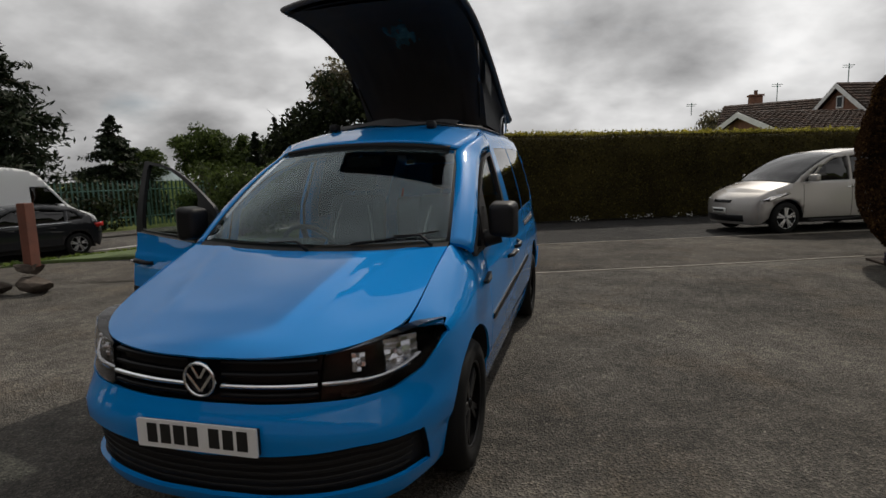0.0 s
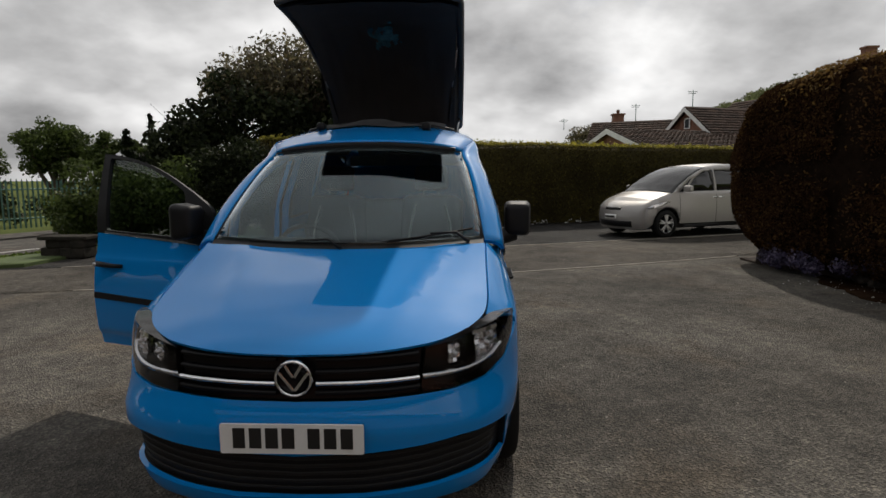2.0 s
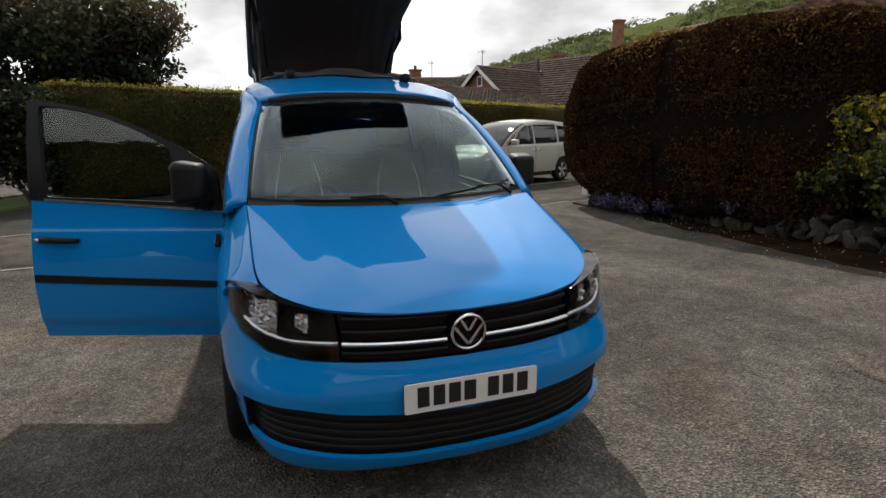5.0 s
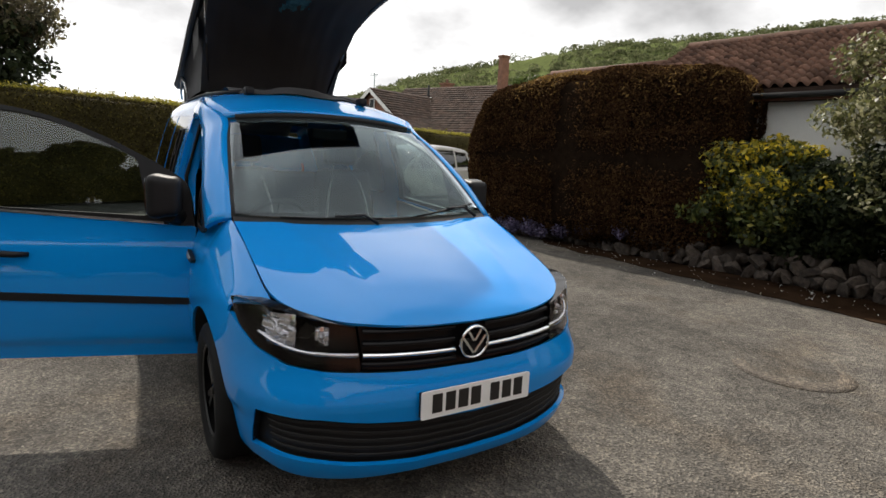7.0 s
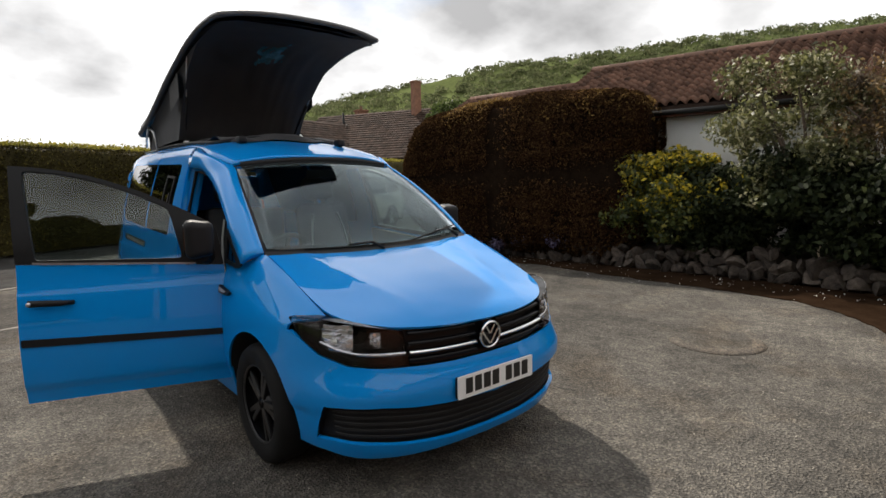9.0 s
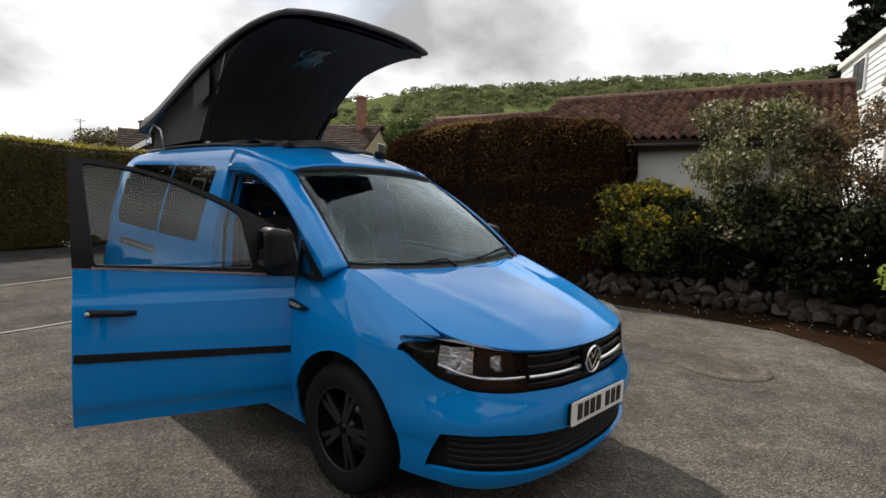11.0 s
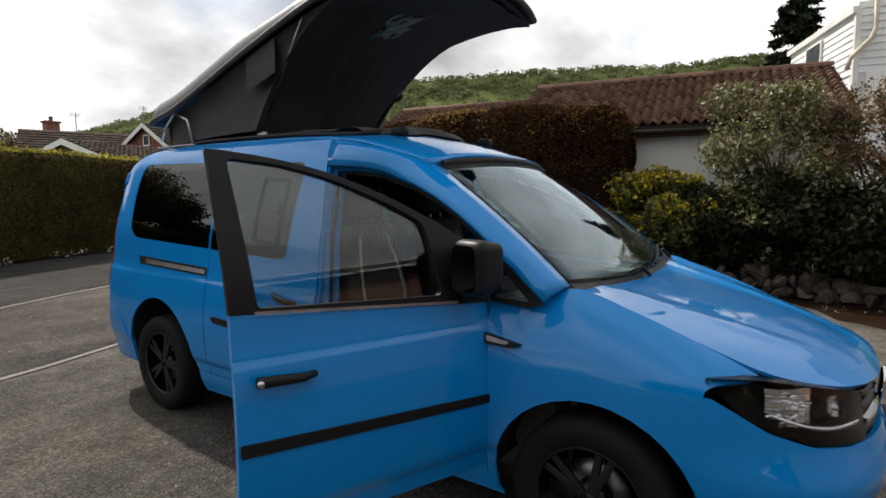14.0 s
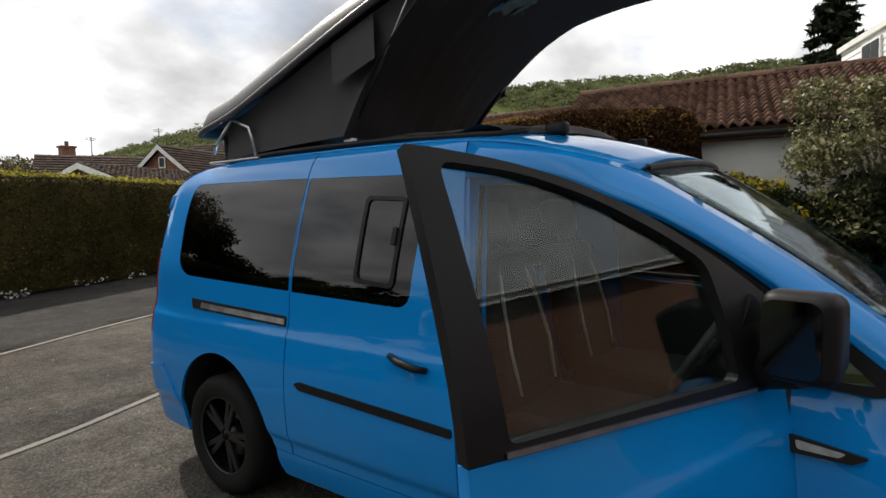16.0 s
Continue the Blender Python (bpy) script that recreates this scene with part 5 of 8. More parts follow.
# cab
part("dashboard", prism_bm(rounded([(0.10, 1.045), (0.52, 1.030), (0.64, 0.985), (0.66, 0.86), (0.58, 0.72), (0.46, 0.62), (0.40, 0.36), (0.16, 0.36)], 0.03), "x", -0.70, 0.70), TRIM, van, "dark grey dashboard")
part("instrument_hood", prism_bm(rounded([(0.36, 1.02), (0.60, 1.02), (0.66, 1.065), (0.48, 1.095)], 0.02), "x", -0.52, -0.20), TRIM, van)
# steering wheel
cw = Vector((-0.36, 0.76, 0.99))
tilt = Matrix.Translation(cw) @ Matrix.Rotation(radians(-58), 4, "X")
rimp = [tilt @ Vector((0.185 * math.cos(a), 0.185 * math.sin(a), 0)) for a in np.linspace(0, 2 * math.pi, 28, endpoint=False)]
sw = part("steering_wheel", tube_bm(rimp, 0.016, 8, True), TRIM, van, "black steering wheel")
part("wheel_boss", join_bm(*[(lambda b, a: (bmesh.ops.transform(b, matrix=tilt @ Matrix.Rotation(a, 4, "Z"), verts=b.verts[:]), b)[1])(box_bm((0.15, 0.035, 0.02), (0.10, 0, -0.01), 0.006), a) for a in (0, math.pi, -math.pi / 2)], (lambda b: (bmesh.ops.transform(b, matrix=tilt, verts=b.verts[:]), b)[1])(box_bm((0.13, 0.12, 0.05), (0, 0, -0.015), 0.02))), TRIM, sw)
part("steering_column", tube_bm([cw, cw + Vector((0, -0.35, -0.22))], 0.035, 10), TRIM, sw)


def seat(xc, yc, ym=0.0, name="front_seat"):
    s = part(name, box_bm((0.50, 0.52, 0.16), (xc, yc, 0.62), 0.06, seg=3), SEATCLOTH, van, "dark cloth seat with pale piping")
    bk = box_bm((0.50, 0.13, 0.66), (0, 0, 0.33), 0.055, seg=3)
    for vv in bk.verts:
        k = max(0.0, vv.co.z - 0.35)
        vv.co.x *= 1 - 0.45 * k
    m = Matrix.Translation((xc, yc + 0.24, 0.66)) @ Matrix.Rotation(radians(-14), 4, "X")
    bmesh.ops.transform(bk, matrix=m, verts=bk.verts[:])
    part("backrest", assign_smooth(bk), SEATCLOTH, s)
    hr = box_bm((0.26, 0.11, 0.19), (0, 0, 0.80), 0.045, seg=3)
    bmesh.ops.transform(hr, matrix=m, verts=hr.verts[:])
    part("headrest", assign_smooth(hr), SEATCLOTH, s)
    for dx in (-0.06, 0.06):
        part("headrest_post", tube_bm([m @ Vector((dx, 0, 0.62)), m @ Vector((dx, 0, 0.74))], 0.007, 8), CHROME, s)
        part("piping", tube_bm([m @ Vector((dx * 2.6, -0.066, 0.06)), m @ Vector((dx * 2.9, -0.074, 0.24)), m @ Vector((dx * 2.5, -0.074, 0.42)), m @ Vector((dx * 1.9, -0.068, 0.56))], 0.008, 6), HEADLINER, s)
    part("seat_base", box_bm((0.42, 0.44, 0.28), (xc, yc, 0.43), 0.02), TRIM, s)


seat(-0.37, 1.22)
seat(0.37, 1.22)
# rear of the cabin: bed, panels
part("rear_bench", box_bm((1.15, 0.75, 0.35), (0.05, 2.55, 0.50), 0.05), SEATCLOTH, van, "dark rear bench seat")
bk = box_bm((1.15, 0.14, 0.62), (0.05, 2.98, 0.92), 0.05)
part("rear_backrest", bk, SEATCLOTH, van)
part("roof_lining", shell([(0.86 * x_, y_, z_ - 0.045) for x_, y_, z_ in g], grid_faces(ny, nx), 0.006, HEADLINER, "lining", outward=(0, 0, 1)), None, van)
# interior mirror and sun visors
part("interior_mirror", box_bm((0.23, 0.025, 0.065), (0.0, 0.86, 1.545), 0.012), PLASTIC, van)
for xs in (-0.33, 0.33):
    part("sun_visor", box_bm((0.40, 0.15, 0.02), (xs, 0.955, 1.615), 0.008, Matrix.Rotation(radians(18), 4, "X")), TRIM, van)
part("parking_paper", box_bm((0.20, 0.14, 0.002), (0.30, 0.28, 1.050), 0.0, Matrix.Rotation(radians(0), 4, "Z")), PAPER, van, "white paper sheet on the dashboard")

# ---- pop-top: moulded lid hinged at the back, canvas hanging from it ----
LIDZ = smooth_interp([(0.85, 2.572), (1.0, 2.580), (1.2, 2.584), (1.45, 2.570), (1.75, 2.518), (2.1, 2.418), (2.45, 2.308), (2.8, 2.192), (3.2, 2.066), (3.60, 1.985)])
pop = part("pop_top_lid", bmesh.new(), GRP, van, "dark grey moulded lid raised at the front")
NU, NV = 33, 40


def lid_pt(u, q, lift=0.0):
    """u across -1..1, q from 0 at the front to 1 at the rear."""
    w = interp(q, [(0.0, 0.600), (0.03, 0.610), (0.10, 0.612), (0.5, 0.615), (0.97, 0.605), (1.0, 0.58)])
    front = -0.06 * (1 - abs(u) ** 3) * max(0.0, 1 - q * 4)
    camber = 0.045 * (1 - abs(u) ** 2.5) * max(0.0, 1 - q * 2.5)
    rise = interp(q, [(0.0, 0.03), (0.12, 0.055), (0.35, 0.14), (0.55, 0.19), (1.0, 0.185)]) * (1 - abs(u) ** 6) ** 0.5 * min(1.0, (q / 0.06) ** 0.5 if q > 0 else 0) * min(1.0, ((1 - q) / 0.04) ** 0.5 if q < 1 else 0)
    y = 1.0 + 2.57 * q + front
    sl = LIDZ(y + 0.05) - LIDZ(y - 0.05)
    k = rise + lift + camber
    return (u * w, y - sl * 10 * k * 0.9, LIDZ(y) + k)


us = np.sin(np.linspace(-math.pi / 2, math.pi / 2, NU))
qs = 0.5 - 0.5 * np.cos(np.linspace(0, math.pi, NV))
lv = [lid_pt(u, q) for q in qs for u in us]
pop.data = shell(lv, grid_faces(NV, NU), 0.022, GRP, "pop_top_lid", outward=(0, 0.3, 1))
edge = [lid_pt(-1, q) for q in qs] + [lid_pt(u, 1) for u in us[1:-1]] + [lid_pt(1, q) for q in qs[::-1]] + [lid_pt(u, 0) for u in us[::-1][1:-1]]
part("lid_edge", tube_bm(edge, 0.018, 8, True), GRP, pop)
lin = [tuple(np.array(lid_pt(u * 0.96, q)) - np.array([0, 0, 0.05])) for q in np.linspace(0.01, 0.99, 24) for u in np.linspace(-1, 1, 13)]
part("lid_lining", mesh_from("lining", lin, grid_faces(24, 13), FABRIC, True), None, pop, "black lining under the lid")

# canvas front: hangs from under the lid and bows back to the roof
CORNER = spline([(0.0, 1.03, 2.560), (0.15, 1.27, 2.560), (0.30, 1.55, 2.530), (0.45, 1.80, 2.435), (0.60, 2.00, 2.290), (0.80, 2.20, 2.090), (1.0, 2.36, 1.868)], 6)
CQ, CY, CZ = ([p[k] for p in CORNER] for k in range(3))


def canvas_front(u, q):
    """q from 0 at the front of the lid to 1 at the roof."""
    y, z = float(np.interp(q, CQ, CY)), float(np.interp(q, CQ, CZ))
    w = interp(q, [(0, 0.560), (0.3, 0.570), (0.6, 0.555), (1.0, 0.545)])
    c = (1 - u * u)
    y += 0.05 * c * math.sin(math.pi * min(1, q)) + 0.020 * lumpy(u * 3, q * 2, 0.0, 1.4, 4.0) + 0.014 * lumpy(u * 9, q * 2.0, 0.0, 1.0, 7.0) * min(1.0, 3 * q)
    z += 0.02 * c * (1 - q)
    return (u * w, y, z)


cf = [canvas_front(u, q) for q in np.linspace(0, 1, 44) for u in np.linspace(-1, 1, 61)]
canvas = part("canvas_front", mesh_from("canvas_front", cf, grid_faces(44, 61), FABRIC, True), None, van, "black canvas bowing back to the roof")
# teal reflection streak, painted as a ragged glossy sheet on the canvas
fl = []
for q in np.linspace(0, 1, 15):
    for u in np.linspace(0, 1, 19):
        uu = -0.24 + 0.40 * u + 0.10 * q
        qq = 0.24 + 0.18 * q + 0.03 * math.sin(5 * u)
        fl.append(tuple(np.array(canvas_front(uu, qq)) + np.array([0, -0.005 - 0.006 * lumpy(u, q, 0, 9.0, 2.0), -0.006])))
ragged = [f for f in grid_faces(15, 19) if max(abs((f[0] // 19) / 14 - 0.5), abs((f[0] % 19) / 18 - 0.5)) * 2 + 0.75 * lumpy(f[0] // 19, f[0] % 19, 0, 0.33, 6.0) < 0.72]
part("canvas_reflection", mesh_from("canvas_reflection", fl, ragged, TEAL, True), None, canvas, "ragged teal reflection streak on the canvas")
for side in (-1, 1):
    cs = []
    for q in np.linspace(0, 1, 22):
        for r_ in np.linspace(0, 1, 14):
            cq = 0.30 + 0.70 * r_
            fp = np.array(canvas_front(side, cq))
            top_y = 1.55 + (3.36 - 1.55) * q
            yy_ = fp[1] + (3.36 - fp[1]) * q
            zt, zb_ = LIDZ(yy_) - 0.015, roof_pt(0.9, yy_)[2] + 0.004
            f0 = (fp[2] - (roof_pt(0.9, fp[1])[2] + 0.004)) / max(0.02, (LIDZ(fp[1]) - 0.015) - (roof_pt(0.9, fp[1])[2] + 0.004))
            z_ = zb_ + (zt - zb_) * max(0.0, min(1.0, f0))
            x_ = side * (0.545 + 0.03 * (1 - r_)) - side * 0.03 * math.sin(math.pi * r_) + 0.006 * lumpy(yy_, z_, 0, 5.0, 2.0)
            if q == 0:
                x_ = fp[0]
            cs.append((x_, yy_, z_))
    sidec = part("canvas_side", mesh_from("canvas_side", cs, grid_faces(22, 14), CANVAS, True), None, van, "dark grey canvas side")
    # stitched panel on the canvas side
    wv = [(side * 0.588, y_, LIDZ(y_) - 0.03 - 0.20 * v_) for y_ in np.linspace(2.10, 2.38, 5) for v_ in np.linspace(0, 1, 5)]
    part("canvas_patch", mesh_from("canvas_patch", wv, grid_faces(5, 5), FABRIC, True), None, sidec, "darker stitched panel")
    st0, st1 = (side * 0.480, 2.385, 1.868), (side * 0.575, 1.865, 2.470)
    strut = part("gas_strut", tube_bm([st0, tuple(np.array(st0) + (np.array(st1) - np.array(st0)) * 0.55)], 0.010, 8), PLASTIC, van, "thin gas strut")
    part("strut_rod", tube_bm([tuple(np.array(st0) + (np.array(st1) - np.array(st0)) * 0.5), st1], 0.005, 8), BRUSHED, strut)
    part("strut_foot", box_bm((0.04, 0.06, 0.03), (side * 0.480, 2.385, 1.852), 0.006), BRUSHED, strut)
    hb0 = (side * 0.555, 3.05, roof_pt(0.93, 3.05)[2] + 0.01)
    brk = part("hinge_bracket", tube_bm([hb0, (side * 0.57, 3.09, 1.985), (side * 0.58, 3.235, 2.045)], 0.011, 8), BRUSHED, van, "bright steel hinge bracket")
    part("hinge_arm", tube_bm([(side * 0.58, 3.235, 2.045), (side * 0.57, 3.40, 1.93), (side * 0.555, 3.47, 1.87)], 0.010, 8), BRUSHED, brk)
    part("hinge_plate", box_bm((0.05, 0.48, 0.012), (side * 0.555, 3.25, roof_pt(0.93, 3.25)[2] + 0.012), 0.004), BRUSHED, brk)
rc = [(u * 0.55, 3.36 + 0.02 * r_, 1.83 + 0.16 * r_) for r_ in np.linspace(0, 1, 4) for u in np.linspace(-1, 1, 9)]
part("canvas_back", mesh_from("canvas_back", rc, grid_faces(4, 9), CANVAS, True), None, van)
# low black frame of the roof opening, and the loose canvas laid over the cab roof
frp = rounded([(-0.545, 1.42), (0.545, 1.42), (0.555, 3.40), (-0.555, 3.40)], 0.14, 6)
frame_pts = []
for a_, b_ in zip(frp, frp[1:] + frp[:1]):
    for k in range(4):
        q = k / 4
        xx, yy_ = a_[0] + (b_[0] - a_[0]) * q, a_[1] + (b_[1] - a_[1]) * q
        frame_pts.append((xx, yy_, roof_pt(xx / 0.60, yy_)[2] + 0.016))
part("opening_frame", tube_bm(frame_pts, 0.014, 8, True), PLASTIC, van, "black frame round the roof opening")
sk = []
for u in np.linspace(-1, 1, 37):
    for q in np.linspace(0, 1, 22):
        x_ = u * (0.535 - 0.05 * q)
        y_ = 2.48 - q * (1.20 + 0.05 * math.sin(u * 7.0) - 0.16 * abs(u) ** 3)
        wob = 0.40 * (0.022 * (1 + lumpy(u * 2.2, q * 5, 0, 1.3, 6.0)) + 0.030 * max(0.0, lumpy(u * 3, q * 4, 0, 1.7, 1.0)) + 0.085 * math.exp(-((q - 0.88) / 0.09) ** 2) * (0.5 + 0.5 * math.sin(u * 6 + 2)))
        z_ = roof_pt(x_ / 0.60, y_)[2] + 0.010 + (wob if q < 0.99 else 0.0)
        sk.append((x_, y_, z_))
part("canvas_skirt", mesh_from("canvas_skirt", sk, grid_faces(37, 22), CANVAS, True), None, van, "loose folded canvas over the cab roof")
for xx, yy_ in ((0.36, 1.22), (-0.40, 1.30)):
    part("roof_latch", assign_smooth(box_bm((0.06, 0.09, 0.055), (xx, yy_, roof_pt(xx / 0.6, yy_)[2] + 0.03), 0.018)), PLASTIC, van, "black roof catch")
# ---- hedges, shrubs and trees ----
def clipped_hedge(name, label, inside, leaf, size, n, category="hedge", seed=1, core_shrink=0.10, flat=0.8, long=1.5):
    """inside(u, v) gives a surface point and its normal for u, v in 0..1; a dark solid core stands under the leaves."""
    r = np.random.default_rng(seed)
    h = thing(name, label, category)
    NU_, NV_ = 72, 20
    core = []
    for i in range(NU_):
        for j in range(NV_):
            p, nn = inside(i / (NU_ - 1), j / (NV_ - 1))
            k = core_shrink + 0.05 * lumpy(*p, 1.7, seed)
            core.append(tuple(np.array(p) - np.array(nn) * k))
    part("branch_core", mesh_from("core", core, grid_faces(NU_, NV_), BARK, True), None, h)
    P, Nn = [], []
    uv = r.random((n, 2))
    for a, b in uv:
        p, nn = inside(a, b)
        d = 0.05 * lumpy(*p, 1.3, seed) + 0.035 * lumpy(*p, 4.0, seed) - abs(r.normal(0, 0.035))
        P.append(np.array(p) + np.array(nn) * d)
        Nn.append(nn)
    part("foliage", leaf_mesh("foliage", P, Nn, size, leaf, flat, seed, long), None, h, "", "stuff")
    return h


def capsule_shape(c, axis, half_len, half_w, z0, z1, ex=3.2, ball=0.9, ex2=4.0):
    """A clipped hedge with rounded ends: plan superellipse round an axis, section rounded to the top."""
    ax = np.array([axis[0], axis[1], 0.0]); ax /= np.linalg.norm(ax)
    nn = np.array([ax[1], -ax[0], 0.0])

    def sp(v, e):
        return math.copysign(abs(v) ** (2 / e), v)

    def f(u, v):
        def at(u, v):
            a = 2 * math.pi * u
            b = -math.pi / 2 + math.pi * (0.02 + 0.98 * v)
            e2 = 2.3 + (ex2 - 2.3) * (0.5 + 0.5 * math.cos(a)) ** 0.8
            cb = abs(math.cos(b)) ** (2 / e2)
            sb = sp(math.sin(b), e2)
            e = ex if math.cos(a) > 0 else ball
            x, y = sp(math.cos(a), e), sp(math.sin(a), e)
            p = np.array([c[0], c[1], 0]) + ax * (half_len * cb * x) + nn * (half_w * cb * y)
            p[2] = (z0 + z1) / 2 + (z1 - z0) / 2 * sb
            return p
        p = at(u, v)
        q1, q2 = at(u + 0.004, v), at(u, min(0.999, v + 0.004))
        n = np.cross(q1 - p, q2 - p)
        ln_ = np.linalg.norm(n)
        if ln_ < 1e-9:
            n = np.array([0, 0, 1.0])
        else:
            n /= ln_
        if n @ (p - np.array([c[0], c[1], (z0 + z1) / 2])) < 0:
            n = -n
        return p, n
    return f


def area_sample(f, n, seed, weight=None):
    """Spread points evenly over a surface f(u, v)."""
    r = np.random.default_rng(seed)
    gu, gv = np.linspace(0, 1, 61), np.linspace(0.0, 1, 31)
    P = np.array([[f(u, v)[0] for v in gv] for u in gu])
    A = np.linalg.norm(np.cross(P[1:, :-1] - P[:-1, :-1], P[:-1, 1:] - P[:-1, :-1]), axis=2)
    if weight is not None:
        A = A * np.array([[weight(P[i, j]) for j in range(30)] for i in range(60)])
    pr = (A / A.sum()).ravel()
    idx = r.choice(len(pr), n, p=pr)
    i, j = idx // 30, idx % 30
    a, b = r.random(n), r.random(n)
    return [((i[k] + a[k]) / 60, (j[k] + b[k]) / 30) for k in range(n)]


def leafy(parent, f, n, size, mat, seed, rough=0.06, flat=0.8, long=1.5, weight=None, name="foliage", deep=0.04):
    r = np.random.default_rng(seed)
    P, Nn = [], []
    for u, v in area_sample(f, n, seed, weight):
        p, nn = f(u, v)
        d = rough * lumpy(*p, 1.2, seed) + rough * 0.6 * lumpy(*p, 4.0, seed) - abs(r.normal(0, deep))
        P.append(p + nn * d)
        Nn.append(nn)
    return part(name, leaf_mesh(name, P, Nn, size, mat, flat, seed, long), None, parent, "", "stuff")


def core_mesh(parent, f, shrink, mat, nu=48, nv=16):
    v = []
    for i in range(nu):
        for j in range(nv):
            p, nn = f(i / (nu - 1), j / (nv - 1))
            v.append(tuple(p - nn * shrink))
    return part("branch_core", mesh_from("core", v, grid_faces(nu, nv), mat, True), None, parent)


# big rounded hedge on the bed
ball = thing("rounded_hedge", "large dark brown-green clipped hedge with rounded end", "hedge")
fb = capsule_shape((6.50, 5.0), (0.22, -0.975), 2.78, 1.12, 0.10, 2.98, 6.0, 2.4, 8.0)
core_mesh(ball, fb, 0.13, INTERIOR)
leafy(ball, fb, 165000, 0.027, YEW, 3, 0.09, 0.9, 1.9)
# sunlight on the upper hedge, painted as paler leaves above 2.3 m
leafy(ball, fb, 9000, 0.030, YEWTIP, 5, 0.09, 0.9, 2.2, lambda p: max(0.0, p[2] - 2.3) ** 1.5, "sunlit_tips", 0.01)

# long privet hedge behind the lane
H0, H1 = np.array([-4.3, 10.95]), np.array([16.0, 20.3])
hd = (H1 - H0) / np.linalg.norm(H1 - H0)
hn = np.array([hd[1], -hd[0]])             # towards the lane


def long_hedge(u, v):
    prof = [(0.0, 0.05), (0.03, 0.6), (0.0, 1.2), (0.02, 1.9), (-0.06, 2.30), (-0.20, 2.42), (-0.7, 2.45), (-1.15, 2.40), (-1.3, 2.25), (-1.32, 1.2), (-1.3, 0.1)]

    def at(u, v):
        s = v * (len(prof) - 1)
        i = min(int(s), len(prof) - 2)
        q = s - i
        o = prof[i][0] * (1 - q) + prof[i + 1][0] * q
        z = prof[i][1] * (1 - q) + prof[i + 1][1] * q
        b = H0 + (H1 - H0) * u + hn * o
        z *= 1 + 0.02 * lumpy(b[0], b[1], 0, 0.5, 1.0)
        return np.array([b[0], b[1], z])
    p = at(u, v)
    n = np.cross(at(min(1, u + 0.002), v) - at(max(0, u - 0.002), v), at(u, min(1, v + 0.01)) - at(u, max(0, v - 0.01)))
    n /= max(1e-9, np.linalg.norm(n))
    c = H0 + (H1 - H0) * u - hn * 0.65
    if n @ (p - np.array([c[0], c[1], 1.2])) < 0:
        n = -n
    return p, n


priv = thing("long_hedge", "long clipped privet hedge with a yellow-green top", "hedge")
core_mesh(priv, long_hedge, 0.07, PRIVET, 90, 24)
leafy(priv, long_hedge, 130000, 0.036, PRIVET, 4, 0.07, 0.9, 1.6, lambda p: 1.0 if p[0] < 11 else 0.3)
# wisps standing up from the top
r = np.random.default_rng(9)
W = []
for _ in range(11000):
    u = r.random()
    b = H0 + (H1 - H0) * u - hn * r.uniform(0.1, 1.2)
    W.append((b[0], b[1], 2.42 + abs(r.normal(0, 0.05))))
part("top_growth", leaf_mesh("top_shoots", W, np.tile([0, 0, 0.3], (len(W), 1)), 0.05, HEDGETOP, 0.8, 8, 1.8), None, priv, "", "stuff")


def blob_points(clumps, n, seed, fill=0.35):
    """Points in leaf clumps: (x, y, z, rx, ry, rz) each."""
    r = np.random.default_rng(seed)
    vol = np.array([c[3] * c[4] * c[5] for c in clumps]) ** 0.67
    k = r.choice(len(clumps), n, p=vol / vol.sum())
    d = r.normal(0, 1, (n, 3))
    d /= np.linalg.norm(d, axis=1, keepdims=True)
    rad = 1 - fill * np.abs(r.normal(0, 1, n)).clip(0, 2.2)
    C = np.array(clumps)[k]
    P = C[:, :3] + d * C[:, 3:] * rad[:, None]
    return P, d


def random_clumps(c, rad, n, size, seed, low=-0.7):
    r = np.random.default_rng(seed)
    out = []
    for _ in range(n):
        d = r.normal(0, 1, 3)
        d /= np.linalg.norm(d)
        d[2] = max(low, d[2])
        q = r.uniform(0.45, 0.92)
        s = size * r.uniform(0.6, 1.35)
        out.append((c[0] + d[0] * rad[0] * q, c[1] + d[1] * rad[1] * q, c[2] + d[2] * rad[2] * q, s, s, s * r.uniform(0.6, 0.95)))
    return out


def limbs(parent, base, tips, r0, seed, name="trunk", mat=BARK):
    """A trunk that forks into limbs that end at the tips."""
    r = np.random.default_rng(seed)
    bms = []
    b = np.array(base, float)
    for t in tips:
        t = np.array(t, float)
        mid = b + (t - b) * 0.45 + np.array([r.normal(0, 0.06), r.normal(0, 0.06), 0.12]) * np.linalg.norm(t - b) * 0.5
        pts = spline([tuple(b), tuple(mid), tuple(t)], 5)
        m = len(pts)
        bms.append(tube_bm(pts, [r0 * (1 - 0.85 * i / (m - 1)) for i in range(m)], 6))
    return part(name, join_bm(*bms), mat, parent)


